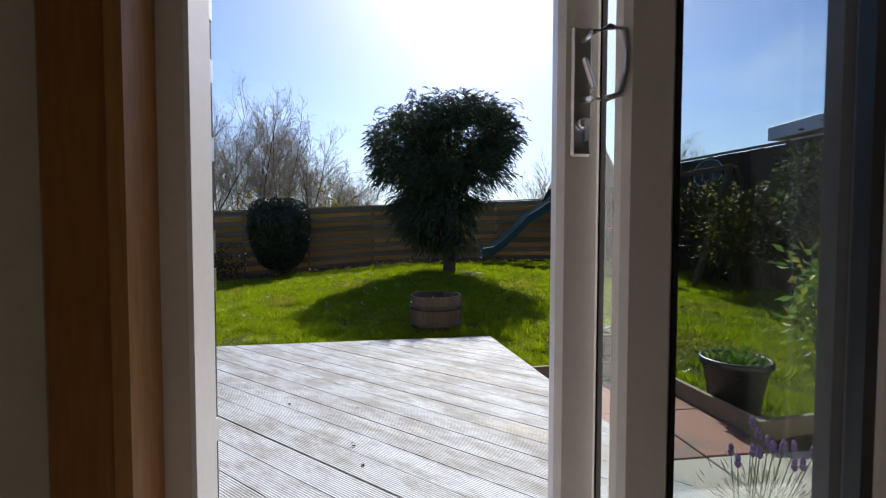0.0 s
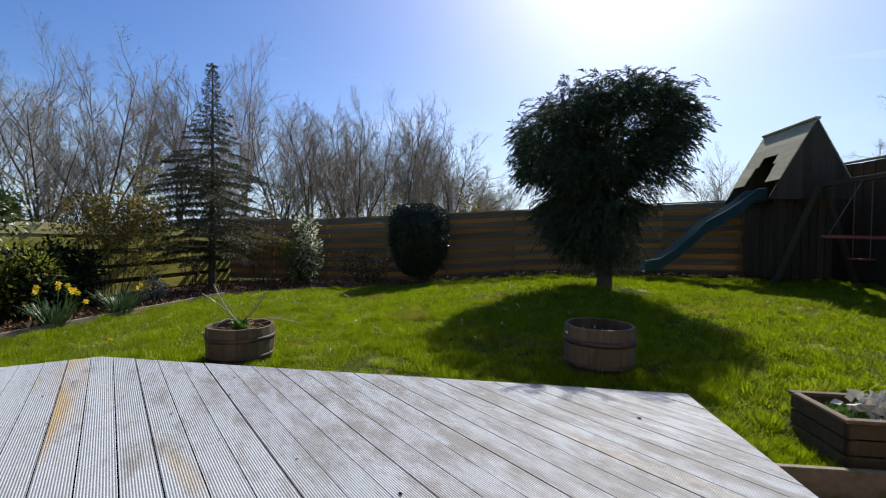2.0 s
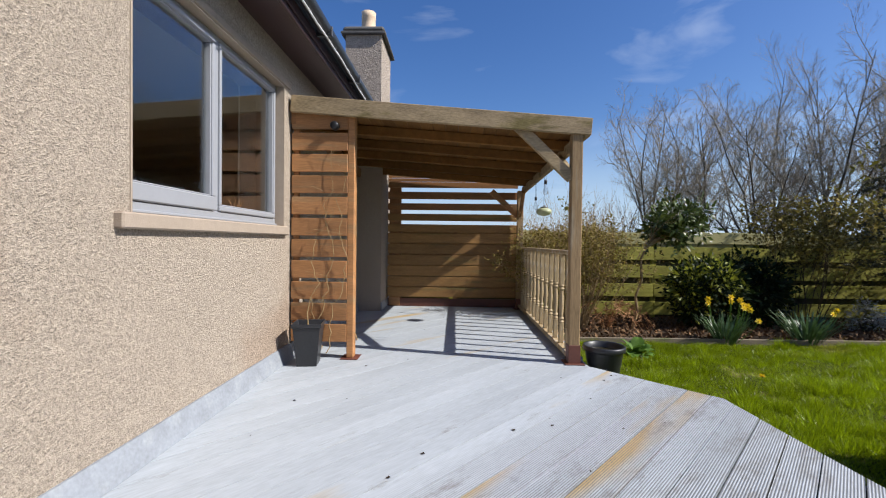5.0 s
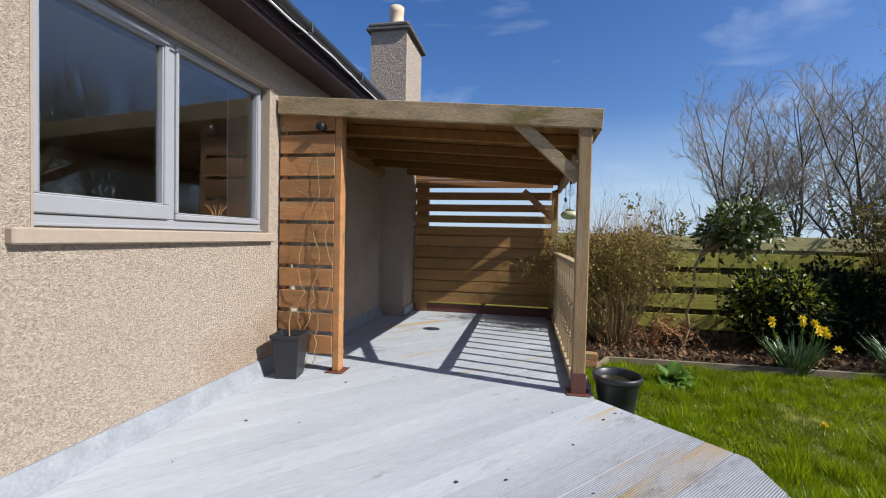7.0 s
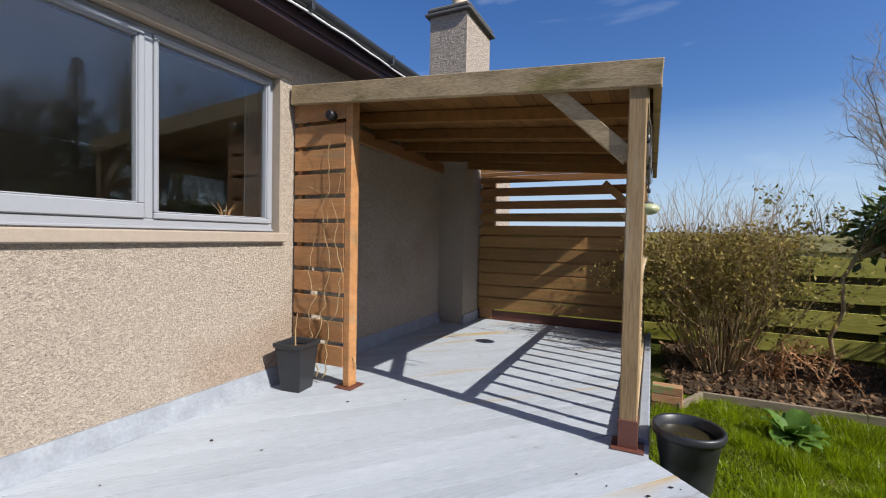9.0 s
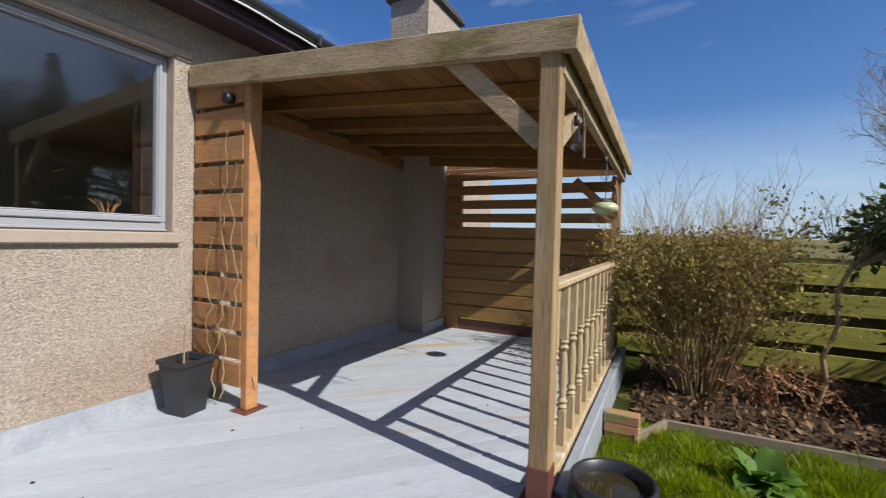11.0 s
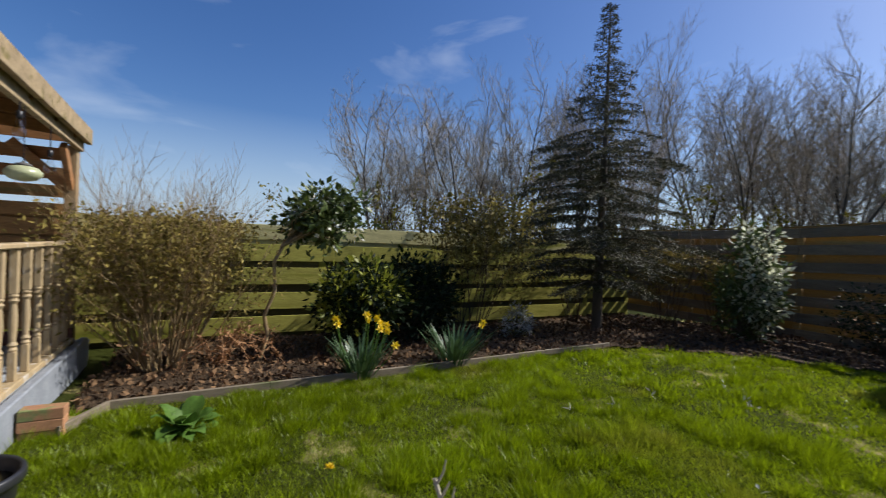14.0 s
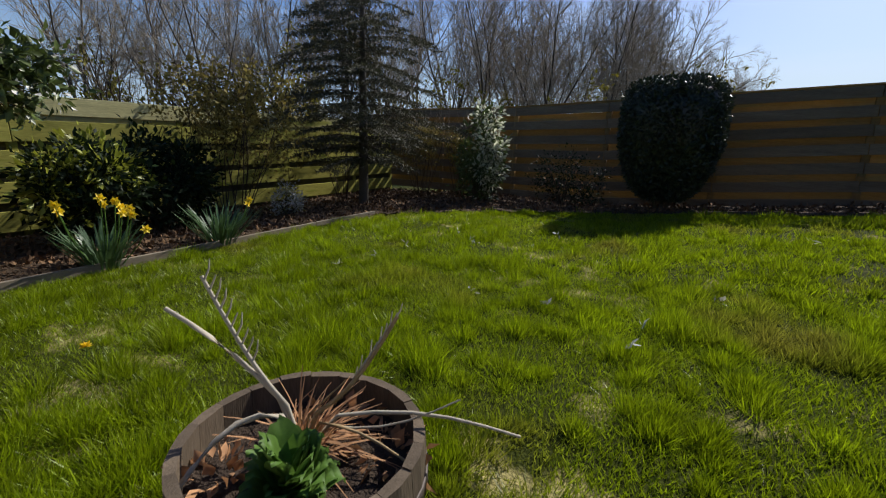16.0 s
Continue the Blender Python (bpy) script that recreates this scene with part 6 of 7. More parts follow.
def round_pot(loc, r, h, label, fill, ridge=True):
    t = thing("round_pot", loc, label, "pot")
    bm = bmesh.new()
    lathe(bm, [(r * 0.66, 0.0), (r * 0.72, h * 0.3), (r * 0.78, h * 0.55), (r * 0.80, h * 0.56), (r * 0.87, h * 0.84), (r * 0.90, h * 0.86), (r * 0.97, h * 0.87), (r, h * 0.91), (r * 0.995, h * 0.97), (r * 0.95, h), (r * 0.88, h * 0.98), (r * 0.84, h * 0.80), (r * 0.80, h * 0.6)], 40, cap=False)
    part("body", bm, "blackpot", t, smooth=True)
    bm = bmesh.new()
    bmesh.ops.create_circle(bm, cap_ends=True, radius=r * 0.845, segments=32)
    for v in bm.verts:
        v.co.z = h * 0.84
    part("water" if fill == "water" else "soil", bm, fill, t, "still brown water" if fill == "water" else "")
    return t


square_pot()
round_pot((-3.46, 5.045, -0.205), 0.178, 0.345, "round black plastic pot full of rainwater beside the deck", "water")
PR = (3.42, 4.15, -0.22)
round_pot(PR, 0.222, 0.40, "large round dark pot with green seedlings by the paving", "soil")
P = clumps(44, [(0.08 * math.cos(a), 0.08 * math.sin(a), 0.365) for a in range(6)] + [(0.13 * math.cos(a), 0.13 * math.sin(a), 0.362) for a in range(6)], 30, (0.05, 0.05, 0.02))
t = thing("pot_seedlings", (PR[0], PR[1], PR[2]), "low bright green seedlings growing in the pot", "plant")
part("foliage", leaf_mesh("leaves", P, 0.05, 0.022, "leaf_mid", 44, (0, 0, 1), 0.4), "leaf_mid", t)
w = Wood()
g = random.Random(45)
for i in range(14):
    a = g.uniform(0, 6.28)
    p = Vector((0.15 * math.cos(a), 0.15 * math.sin(a), 0.345))
    w.limb([p, p + Vector((g.gauss(0, 0.05), g.gauss(0, 0.05), 0.08)), p + Vector((g.gauss(0, 0.1), g.gauss(0, 0.1), 0.11))], 0.002, 0.001, 3)
part("dry_stalks", w.mesh("dry_stalks", "twig_tan"), "twig_tan", t)

# bricks stacked against the plinth
st = random.Random(9)
for i in range(3):
    o = part("brick", B(-0.1075, 0.1075, -0.051, 0.051, 0, 0.065, bev=0.004), "brick")
    o.matrix_basis = pose(-4.68 + st.uniform(-0.006, 0.006), 4.99 + st.uniform(-0.006, 0.006), -0.215 + 0.0665 * i, 0, 0, 88 + st.uniform(-4, 4))
    tagged(o, "old red-brown brick in a small stack by the deck", "brick", "stacked bricks")
o = part("brick", B(-0.1075, 0.1075, -0.051, 0.051, 0, 0.065, bev=0.004), "brick")
o.matrix_basis = pose(-4.80, 4.99, -0.215, 0, 0, 86)
tagged(o, "old red-brown brick in a small stack by the deck", "brick", "stacked bricks")


# ---- play tower, slide and swing ----
def play_tower():
    X, Y = 6.45, 13.02
    zb = ground_z(X, Y) - 0.03
    t = thing("play_tower", (X, Y, zb), "weathered wooden play tower with a pitched board roof", "play tower", rz=5)
    w = 0.50
    for sx in (-1, 1):
        for sy in (-1, 1):
            part("post", B(sx * w - 0.04, sx * w + 0.04, sy * w - 0.04, sy * w + 0.04, 0, 2.25, bev=0.006), "playwood", t)
    part("platform", B(-w - 0.04, w + 0.04, -w - 0.04, w + 0.04, 1.62, 1.66), "playwood", t)
    for i in range(7):
        x = -w + 0.0 + i * 0.15
        part("side_board", B(x, x + 0.135, -w - 0.062, -w - 0.042, 0.12, 1.85, bev=0.003), "playwood", t)
        part("side_board", B(x, x + 0.135, w + 0.042, w + 0.062, 0.12, 1.3, bev=0.003), "playwood", t)
        part("side_board", B(w + 0.042, w + 0.062, x, x + 0.135, 0.12, 1.75, bev=0.003), "playwood", t)
    for i in range(7):
        x = -w + 0.0 + i * 0.15
        part("side_board", B(-w - 0.062, -w - 0.042, x, x + 0.135, 0.12, 1.6, bev=0.003), "playwood", t)
    # roof boards on both slopes, gables north and south; both slopes have an arched opening above the platform
    ze, zr = 2.10, 3.30
    for sx in (-1, 1):
        for i in range(6):
            u0, u1 = i / 6, (i + 1) / 6 + 0.012
            xa, xb = sx * (0.66 - 0.66 * u0), sx * (0.66 - 0.66 * u1)
            za, zc = ze + (zr - ze) * u0, ze + (zr - ze) * u1
            gap = (0.36, 0.34, 0.24, 0, 0, 0)[i]
            spans = [(-0.82, -gap), (gap, 0.82)] if gap else [(-0.82, 0.82)]
            for ya, yb in spans:
                bm = bmesh.new()
                beam(bm, ((xa + xb) / 2, ya, (za + zc) / 2), ((xa + xb) / 2, yb, (za + zc) / 2), math.hypot(xb - xa, zc - za), 0.02, up=(sx * (zr - ze), 0, 0.66), bev=0.003)
                part("roof_board", bm, "playroof", t)
    part("ridge_board", B(-0.06, 0.06, -0.83, 0.83, zr - 0.02, zr + 0.03, bev=0.01), "playroof", t)
    for y in (-0.80, 0.80):
        for i in range(11):
            x = -0.75 + 0.15 * i
            slope = lambda q: zr - abs(q) * (zr - ze) / 0.66 - 0.02
            if slope(x) > 1.9:
                bm = bmesh.new()
                tops = [(x + 0.074, slope(x + 0.074)), (x, slope(x)), (x - 0.074, slope(x - 0.074))]
                ring = [(x - 0.074, 1.72), (x + 0.074, 1.72)] + [(a, max(1.75, b)) for a, b in tops]
                f = bm.faces.new([bm.verts.new((a, y - 0.01, b)) for a, b in ring])
                up = [e for e in bmesh.ops.extrude_face_region(bm, geom=[f])["geom"] if isinstance(e, bmesh.types.BMVert)]
                bmesh.ops.translate(bm, verts=up, vec=(0, 0.02, 0))
                bmesh.ops.recalc_face_normals(bm, faces=bm.faces)
                part("gable_board", bm, "playwood", t)
    return zb


zb = play_tower()


def slide():
    t = thing("slide", (4.78, 12.75, ground_z(4.5, 12.5)), "green plastic wavy slide with raised sides", "slide")
    path = [(1.12, 0.15, 1.72), (0.9, 0.12, 1.70), (0.6, 0.06, 1.45), (0.25, -0.02, 1.22), (-0.1, -0.08, 1.02), (-0.4, -0.14, 0.72), (-0.75, -0.2, 0.42), (-1.05, -0.26, 0.22), (-1.35, -0.32, 0.17)]
    prof = [(-0.25, 0.23), (-0.265, 0.245), (-0.285, 0.23), (-0.25, 0.0), (-0.18, -0.03), (0.18, -0.03), (0.25, 0.0), (0.285, 0.23), (0.265, 0.245), (0.25, 0.23), (0.215, 0.02), (0.16, 0.0), (-0.16, 0.0), (-0.215, 0.02)]
    bm = bmesh.new()
    rows = [[bm.verts.new((x, y + a, z + b)) for a, b in prof] for x, y, z in path]
    n = len(prof)
    for p, q in zip(rows, rows[1:]):
        for k in range(n):
            bm.faces.new((p[k], p[(k + 1) % n], q[(k + 1) % n], q[k]))
    bm.faces.new(rows[0])
    bm.faces.new(rows[-1][::-1])
    part("chute", bm, "slide", t, smooth=False)
    bm = bmesh.new()
    beam(bm, (-1.0, -0.28, -0.03), (-1.0, -0.28, 0.16), 0.3, 0.05)
    beam(bm, (0.0, -0.08, -0.03), (0.0, -0.08, 1.03), 0.05, 0.05)
    part("support", bm, "playwood", t)


slide()


def swing():
    zb = ground_z(6.8, 11) - 0.03
    t = thing("swing_set", (6.9, 10.6, zb), "dark wooden swing set with rope seats and red glider", "swing set")
    a, b = Vector((-0.45, 1.3, 2.0)), Vector((-0.05, -2.4, 2.0))
    bm = bmesh.new()
    beam(bm, a, b, 0.09, 0.09)
    part("top_beam", bm, "playwood", t)
    for p in (a, b):
        for s in (-1, 1):
            bm = bmesh.new()
            beam(bm, (p.x + s * 0.72, p.y + (0.1 if p is a else -0.1), 0), (p.x + s * 0.05, p.y, 2.0), 0.08, 0.08)
            part("leg", bm, "playwood", t)
    for y in (0.55, -1.4):
        x = -0.25
        st = part("seat", B(x - 0.08, x + 0.08, y - 0.22, y + 0.22, 0.62, 0.65, bev=0.01), "red" if y > 0 else "black", t, "plastic swing seat")
        for q in (-0.2, 0.2):
            part("rope", tube(bmesh.new(), [(x, y + q, 0.65), (x, y + q, 1.97)], 0.007, 0.007, 6), "rope", st)
    bm = bmesh.new()
    beam(bm, (-1.0, 0.3, 1.02), (0.3, -0.2, 0.99), 0.10, 0.05)
    gl = part("glider", bm, "red", t, "faded red plastic glider bar")
    for q, r in ((-0.92, 0.27), (0.2, -0.16)):
        part("rope", tube(bmesh.new(), [(q, r, 1.04), (-0.34 + q * 0.12, r, 1.96)], 0.007, 0.007, 6), "rope", gl)


swing()


def backboard():
    """A fan-shaped board with a painted border and target square."""
    t = thing("basketball_backboard", (7.57, 9.68, 2.0), "dark fan-shaped basketball backboard with white lines on the fence", "backboard")
    ring = [(-0.26, 0.0), (0.26, 0.0), (0.40, 0.14)] + [(0.41 * math.cos(a), 0.30 + 0.24 * math.sin(a)) for a in [math.pi * i / 12 for i in range(13)]] + [(-0.40, 0.14)]
    bm = bmesh.new()
    f = bm.faces.new([bm.verts.new((0.0, y, z)) for y, z in ring])
    up = [e for e in bmesh.ops.extrude_face_region(bm, geom=[f])["geom"] if isinstance(e, bmesh.types.BMVert)]
    bmesh.ops.translate(bm, verts=up, vec=(0.03, 0, 0))
    bmesh.ops.recalc_face_normals(bm, faces=bm.faces)
    part("board", bm, "black", t)
    pts = [(-0.004, 0.95 * y, 0.015 + 0.95 * z) for y, z in ring]
    part("border", tube(bmesh.new(), pts + pts[:1], 0.011, 0.011, 5), "white_fascia", t, "white painted border")
    sq = [(-0.004, y, z) for y, z in ((-0.15, 0.1), (0.15, 0.1), (0.15, 0.36), (-0.15, 0.36), (-0.15, 0.1))]
    part("target_square", tube(bmesh.new(), sq, 0.009, 0.009, 5), "white_fascia", t, "white painted square")


backboard()


# ---- shed beyond the fence, and evergreens before it ----
def garage():
    t = thing("garage", (10.2, 6.9, -0.2), "flat-roofed dark garage with a pale roof edge beyond the fence", "garage")
    part("wall", B(8.75, 12.0, 3.0, 9.1, -0.3, 2.85), "dark_wall", t, world=True)
    part("roof_edge", B(8.55, 12.2, 2.8, 9.3, 2.86, 3.12, bev=0.01), "white_fascia", t, "pale grey roof edge board", world=True)


garage()
leafy("ivy_mass", (7.25, 9.3, 0.0), 0.35, 1.5, 0.7, 1.3, 101, 3600, 0.08, "leaf_dark", "dark evergreen climber hanging over the fence", "leaf_olive", 0.15, 90)
leafy("evergreen_shrub", (6.75, 7.9, 0.0), 0.5, 0.6, 0.7, 1.1, 103, 2600, 0.07, "leaf_dark", "evergreen shrub with yellow-green new leaves by the fence", "leaf_olive", 0.4, 70)
leafy("evergreen_shrub", (6.9, 6.4, 0.0), 0.5, 0.8, 1.0, 1.5, 105, 3200, 0.08, "leaf_dark", "tall dark evergreen shrub by the fence", "leaf_mid", 0.15, 80)
leafy("laurel_shrub", (4.95, 4.75, -0.15), 0.42, 0.42, 0.42, 0.55, 107, 900, 0.10, "leaf_mid", "bright green laurel shrub beside the paving", "leaf_yellow", 0.35, 44)


# ---- paving and its timber edge ----
def paving():
    p = thing("pavement", (3, 3.6, -0.24), "path of red and grey concrete paving slabs", "paving", kind="structure")
    rnd = random.Random(4)
    for i in range(7):
        for j in range(4):
            x, y = 2.33 + 0.455 * i, 2.40 + 0.605 * j
            if j == 3 and i > 1 or x + 0.44 > 3.3 and j > 1:
                continue
            red = j >= 2
            part("slab", B(x, x + 0.447, y, y + 0.597, -0.27, -0.195 + rnd.uniform(-0.003, 0.003), bev=0.005), "flag" if red else "slab", p, world=True)
    part("bedding", B(2.32, 5.6, 2.38, 4.9, -0.3, -0.235), "soil", p, world=True)
    e = thing("timber_edging", (3, 4.5, -0.2), "rough timber boards edging the lawn above the paving", "edging", kind="structure")
    for a, b in (((2.20, 4.90), (3.24, 4.98)), ((3.22, 4.96), (3.24, 3.72)), ((3.24, 3.74), (5.4, 3.98))):
        bm = bmesh.new()
        beam(bm, (*a, -0.16), (*b, -0.16), 0.035, 0.17, bev=0.004)
        part("board", bm, "edging", e, world=True)
    part("peg", B(3.19, 3.27, 3.69, 3.77, -0.27, -0.06, bev=0.006), "edging", e, world=True)


paving()
l = thing("lavender", (2.62, 3.18, -0.22), "lavender stems with purple flower heads beside the deck", "flowers")
g = random.Random(31)
for i in range(16):
    x, y, h = g.uniform(-0.12, 0.35), g.uniform(-0.12, 0.12), g.uniform(0.22, 0.36)
    w = Wood()
    w.limb([Vector((x * 0.6, y * 0.6, 0)), Vector((x, y, h))], 0.0025, 0.002, 4)
    s = part("stem", w.mesh("stem", "leaf_mid"), "leaf_mid", l)
    part("flower_head", lathe(bmesh.new(), [(0.003, h - 0.01), (0.012, h), (0.013, h + 0.015), (0.008, h + 0.022), (0.012, h + 0.03), (0.009, h + 0.042), (0.002, h + 0.05)], 8, x, y), "lavender", s)
P = np.random.default_rng(32).normal(size=(300, 3)) * np.array([0.1, 0.07, 0.04]) + np.array([0.1, 0, 0.07])
P[:, 2] = np.maximum(P[:, 2], 0.0)
part("foliage", leaf_mesh("leaves", P, 0.05, 0.008, "leaf_grey", 32, (0, 0, 1), 0.5), "leaf_grey", l)

# things on the window's inner sill: a small plant and a dim door in the far wall
part_sill = solid("window_board", B(WX0, WX1, 1.95, 2.139, WZ0 - 0.035, WZ0 - 0.002, bev=0.004), "architrave", "varnished inner window board", "window board")
v = thing("window_plant", (-2.98, 2.06, WZ0 - 0.002), "small dry spiky plant in a terracotta pot on the window board", "plant")
part("pot", lathe(bmesh.new(), [(0.03, 0), (0.045, 0.07), (0.05, 0.07), (0.05, 0.085), (0.04, 0.085)], 16), "brick", v, smooth=True)
w = Wood()
for i in range(9):
    a = i * 0.7
    w.limb([Vector((0, 0, 0.07)), Vector((0.05 * math.cos(a), 0.03 * math.sin(a), 0.17)), Vector((0.11 * math.cos(a), 0.05 * math.sin(a), 0.22))], 0.004, 0.001, 4)
part("leaves", w.mesh("leaves", "leaf_dead"), "leaf_dead", v)
i_door = thing("door_2", (-2.6, -2.98, 0), "dark glazed pine door in the far wall of the room", "door", kind="structure")
bm = bmesh.new()
for a in ((-3.1, -2.98, 0, 2.0), (-2.3, -2.18, 0, 2.0), (-2.98, -2.3, 0, 0.2), (-2.98, -2.3, 1.88, 2.0), (-2.98, -2.3, 0.98, 1.08)):
    box(bm, a[0], a[1], -2.995, -2.95, a[2], a[3], 0.004)
part("door_leaf", bm, "architrave", i_door, world=True)

# ---- bark bed, edging, grass ----
BED = [(-5.02, 5.0), (-5.07, 7.5), (-5.12, 10.40), (-4.3, 11.6), (-3.0, 12.55), (-1.5, 12.95), (1.0, 12.95), (3.0, 12.75), (5.0, 13.1), (7.4, 13.2), (7.4, 13.82), (-7.52, 13.82), (-7.52, 5.0)]


def in_bed(x, y):
    c = False
    for (ax, ay), (bx, by) in zip(BED, BED[1:] + BED[:1]):
        if (ay > y) != (by > y) and x < ax + (y - ay) * (bx - ax) / (by - ay):
            c = not c
    return c


def build_bed():
    bm = bmesh.new()
    s = 0.14
    cells = {}

    def vert(i, j):
        if (i, j) not in cells:
            x, y = -7.6 + i * s, 4.9 + j * s
            e = 0.02 if x < -5.1 or y > 13 else 0.0
            cells[i, j] = bm.verts.new((x, y, ground_z(x, y) + 0.022 + e + 0.03 * noise.noise((x * 2.5, y * 2.5, 5))))
        return cells[i, j]

    for i in range(108):
        for j in range(65):
            x, y = -7.6 + (i + 0.5) * s, 4.9 + (j + 0.5) * s
            if in_bed(x, y) and not (x > -6.6 and y < 4.95):
                bm.faces.new((vert(i, j), vert(i + 1, j), vert(i + 1, j + 1), vert(i, j + 1)))
    solid("bark_bed", bm, "bark", "planting bed covered with brown bark mulch", "flower bed", smooth=True)
    g = np.random.default_rng(2)
    n = 26000
    x = g.uniform(-7.5, 7.4, n * 3)
    y = g.uniform(5.0, 13.8, n * 3)
    keep = [k for k in range(len(x)) if in_bed(x[k], y[k]) and (x[k] < -4.9 or y[k] > 12.4 or g.random() < 0.5)]
    x, y = x[keep], y[keep]
    z = np.array([ground_z(a, b) + 0.05 + 0.03 * noise.noise((a * 2.5, b * 2.5, 5)) for a, b in zip(x, y)])
    tagged(new("bark_chips", leaf_mesh("bark_chips", np.stack([x, y, z], axis=1), 0.05, 0.028, "chips", 7, None, 0, 0.6)), "loose bark chips and dry leaves on the bed", "bark", kind="stuff")
    e = thing("bed_edging", (-5.07, 7.7, -0.2), "low timber edging board along the bark bed", "edging", kind="structure")
    pts = [(-4.62, 5.06), (-5.0, 5.25), (-5.03, 6.3), (-5.06, 8.2), (-5.10, 9.3), (-5.12, 10.42)]
    for (ax, ay), (bx, by) in zip(pts, pts[1:]):
        bm = bmesh.new()
        beam(bm, (ax, ay, -0.172), (bx, by, -0.172), 0.03, 0.09, bev=0.004)
        part("board", bm, "edging", e, world=True)


build_bed()


def inside(poly, x, y):
    c = False
    for (ax, ay), (bx, by) in zip(poly, poly[1:] + poly[:1]):
        if (ay > y) != (by > y) and x < ax + (y - ay) * (bx - ax) / (by - ay):
            c = not c
    return c


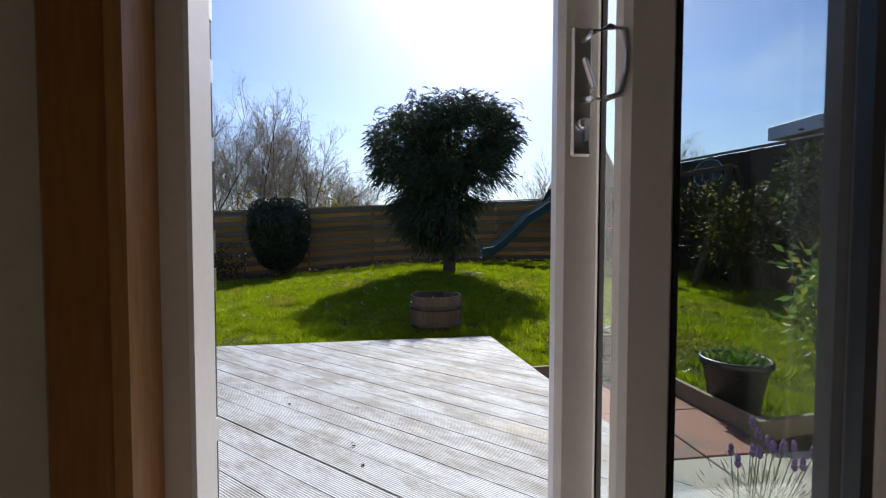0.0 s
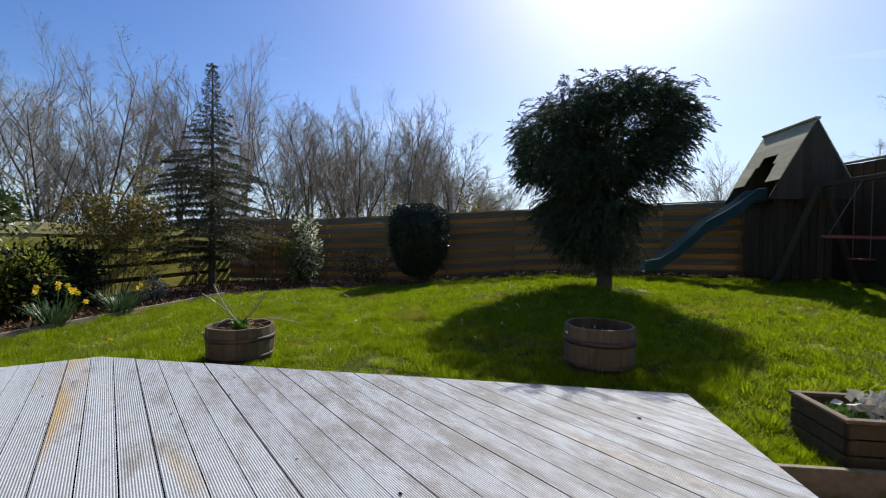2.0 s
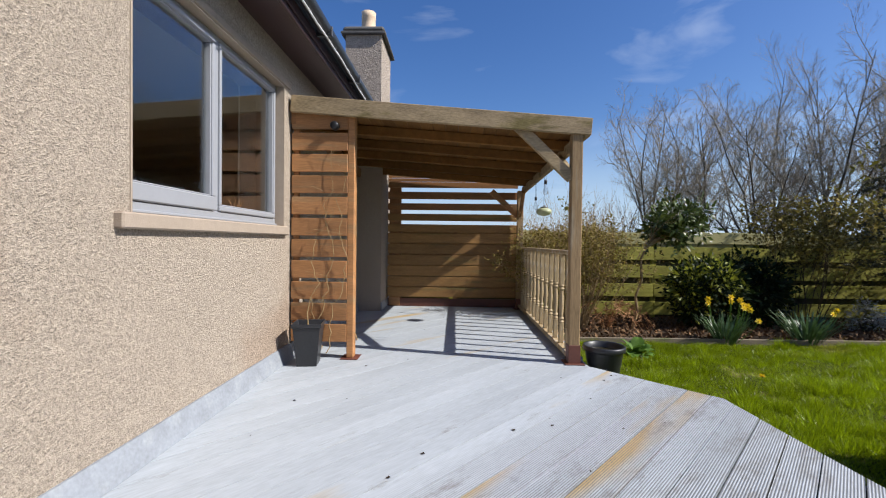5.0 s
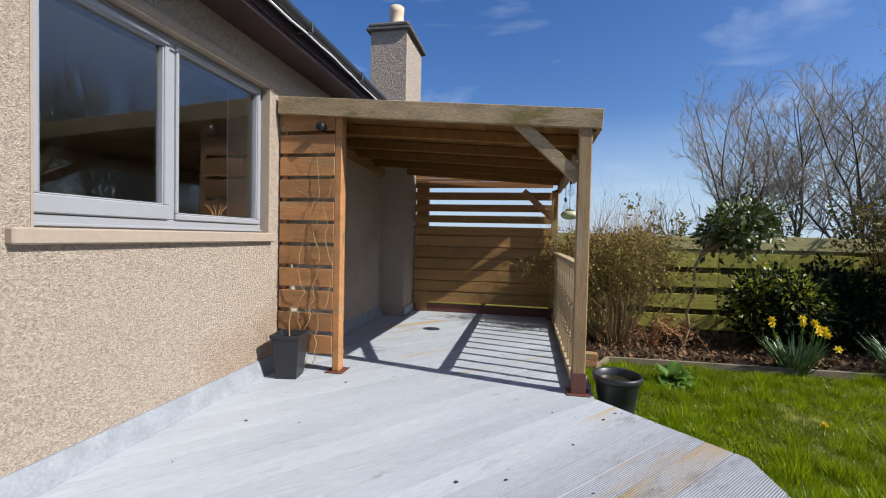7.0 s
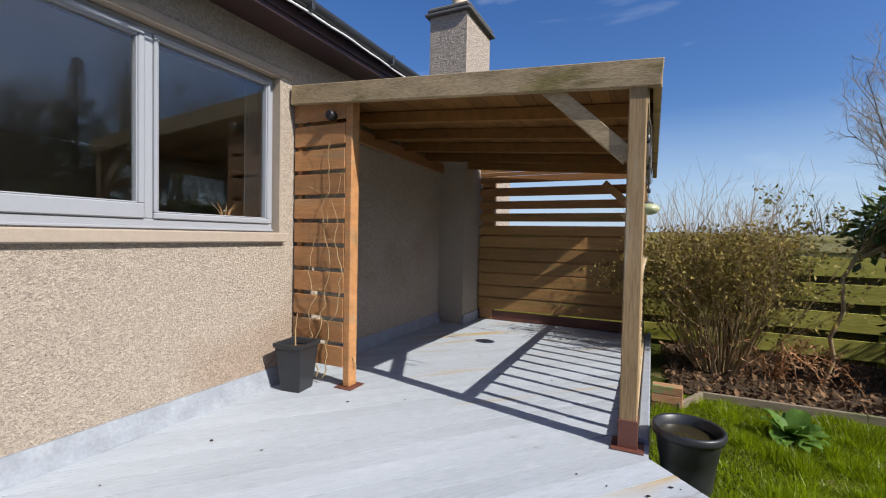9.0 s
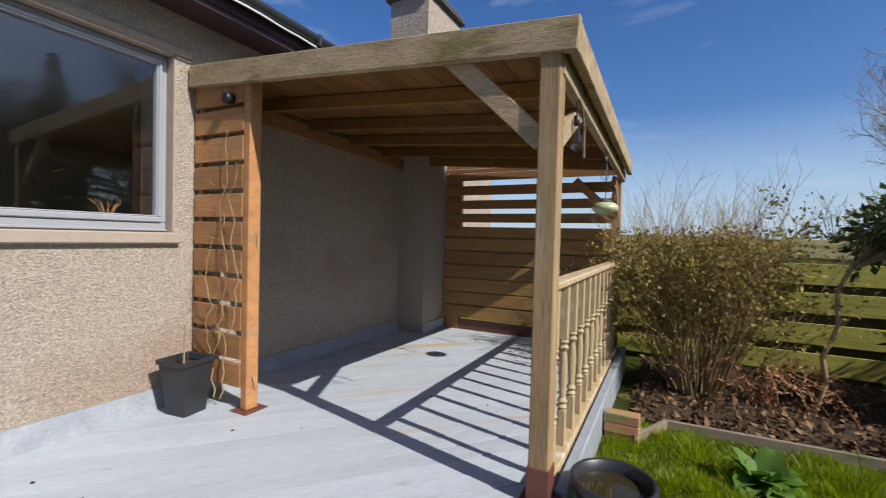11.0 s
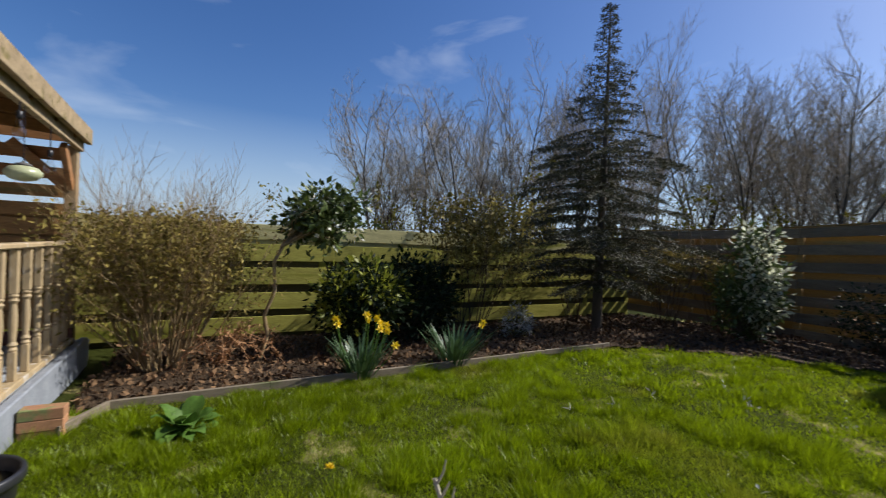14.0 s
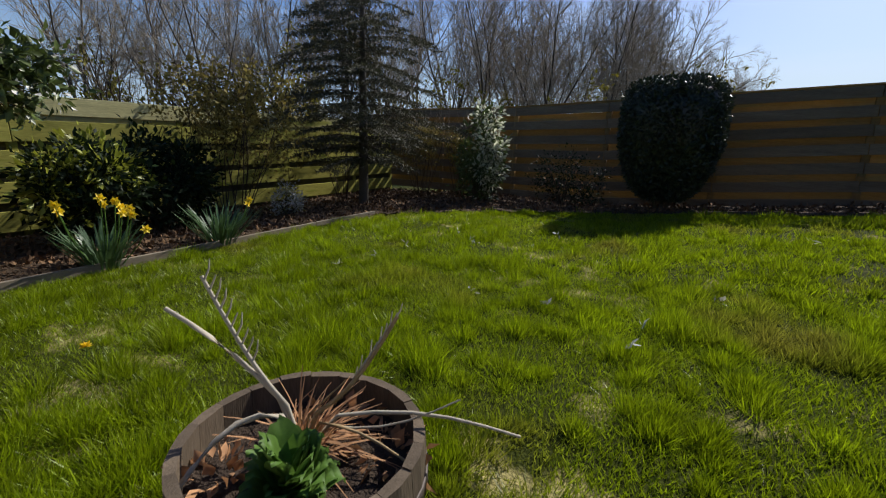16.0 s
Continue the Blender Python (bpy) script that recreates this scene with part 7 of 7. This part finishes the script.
def build_grass():
    g = np.random.default_rng(6)
    stand = [(-6.6, 2.0), (2.33, 2.0), (2.31, 3.0), (2.08, 5.70), (-2.58, 5.55), (-3.30, 4.88), (-6.6, 4.88)]
    out = []

    def free(a, b):
        return not inside(stand, a, b) and not in_bed(a, b) and not (a > 2.1 and b < 4.96 and a < 3.24) and not (a > 3.2 and b < 3.78 + 0.11 * (a - 3.2))

    def straw(a, b):
        return noise.noise((a * 1.25 + 4, b * 1.25, 9)) + 0.5 * noise.noise((a * 4.5, b * 4.5, 2)) - 0.22 * max(0.0, -0.4 - a)

    def blades(x, y, h, lx, ly, wid):
        n = len(x)
        z = np.array([ground_z(a, b) for a, b in zip(x, y)]) - 0.004
        a = g.uniform(0, 2 * np.pi, n)
        p = np.stack([x, y, z], axis=1)
        s = np.stack([np.cos(a), np.sin(a), np.zeros(n)], axis=1) * wid * g.uniform(0.6, 1.2, n)[:, None]
        tip = p + np.stack([lx, ly, h], axis=1)
        out.append(np.stack([p - s, p + s, tip], axis=1).reshape(-1, 3))

    # three belts: nearest the walk dense and fine, farther ones coarser; a thin sward, then tussocks on it
    for x0, x1, y0, y1, dens, hgt, wid, tufts, per in ((-5.1, 2.6, 4.8, 9.2, 11000, 0.034, 0.0029, 44, 240), (-5.1, 7.5, 9.2, 13.1, 3400, 0.04, 0.0054, 34, 100), (2.6, 7.5, 3.7, 9.2, 3400, 0.04, 0.0054, 34, 100)):
        n = int((x1 - x0) * (y1 - y0) * dens)
        x, y = g.uniform(x0, x1, n), g.uniform(y0, y1, n)
        ok = np.array([free(a, b) and (straw(a, b) < 0.38 or g.random() < 0.3) for a, b in zip(x, y)])
        x, y = x[ok], y[ok]
        n = len(x)
        h = hgt * g.uniform(0.5, 1.3, n)
        la, lean = g.uniform(0, 2 * np.pi, n), g.uniform(0.2, 1.1, n) * h
        blades(x, y, h, np.cos(la) * lean, np.sin(la) * lean, wid)
        n = int((x1 - x0) * (y1 - y0) * tufts)
        cx, cy = g.uniform(x0, x1, n), g.uniform(y0, y1, n)
        f = np.array([noise.noise((a * 1.7, b * 1.7, 3)) + 0.6 * noise.noise((a * 5, b * 5, 7)) for a, b in zip(cx, cy)])
        ok = np.array([free(a, b) and straw(a, b) < 0.36 + 0.1 * g.random() and q > -0.35 + 0.3 * g.random() for a, b, q in zip(cx, cy, f)])
        cx, cy, f = cx[ok], cy[ok], f[ok]
        tall = (0.088 + 0.06 * np.clip(f, -0.5, 0.8)) * g.uniform(0.65, 1.25, len(cx))
        R = tall * g.uniform(0.55, 0.95, len(cx))
        ox, oy = g.normal(size=(len(cx), per)) * R[:, None] * 0.6, g.normal(size=(len(cx), per)) * R[:, None] * 0.6
        h = tall[:, None] * g.uniform(0.45, 1.15, (len(cx), per)) * np.exp(-0.35 * (ox ** 2 + oy ** 2) / R[:, None] ** 2)
        lx = ox * 0.55 + g.normal(size=h.shape) * h * 0.28
        ly = oy * 0.55 + g.normal(size=h.shape) * h * 0.28
        x, y = (cx[:, None] + ox).ravel(), (cy[:, None] + oy).ravel()
        ok = np.array([free(a, b) for a, b in zip(x, y)])
        blades(x[ok], y[ok], h.ravel()[ok], lx.ravel()[ok], ly.ravel()[ok], wid * 1.05)
    v = np.concatenate(out)
    fcs = np.arange(len(v)).reshape(-1, 3)
    tagged(new("grass", raw_mesh("grass", v, fcs, "grass")), "short uneven green lawn grass with straw patches", "grass", kind="stuff")
    # pale weeds scattered through the lawn
    g = np.random.default_rng(10)
    c = np.stack([g.uniform(-4.5, 1.8, 26), g.uniform(7.2, 11.5, 26), np.zeros(26)], axis=1)
    c[:, 2] = [ground_z(a, b) + 0.045 for a, b in c[:, :2]]
    tagged(new("lawn_weeds", leaf_mesh("lawn_weeds", clumps(12, c, 4, 0.014), 0.06, 0.02, "leaf_grey", 13, (0, 0, 1), 0.2)), "small grey-leaved weeds scattered in the lawn", "weeds", kind="stuff")


build_grass()


def dandelion(x, y):
    z = ground_z(x, y)
    t = thing("dandelion", (x, y, z), "single open yellow dandelion flower in the lawn", "flower", "dandelions in the lawn")
    part("flower_stem", tube(bmesh.new(), [(0, 0, 0), (0.004, 0, 0.035), (0.006, 0.002, 0.095)], 0.002, 0.002, 6), "leaf_mid", t)
    g = np.random.default_rng(3)
    a = g.uniform(0, 2 * np.pi, 70)
    p = np.zeros((70, 3)) + np.array([0.006, 0.002, 0.095])
    ax = np.stack([np.cos(a), np.sin(a), g.uniform(0.1, 1.4, 70)], axis=1)
    part("flower_head", leaf_mesh("petals", p, 0.026, 0.008, "petal", 3, ax, 0.9), "petal", t, "yellow flower head")


for x, y in ((-3.45, 6.38),):
    dandelion(x, y)
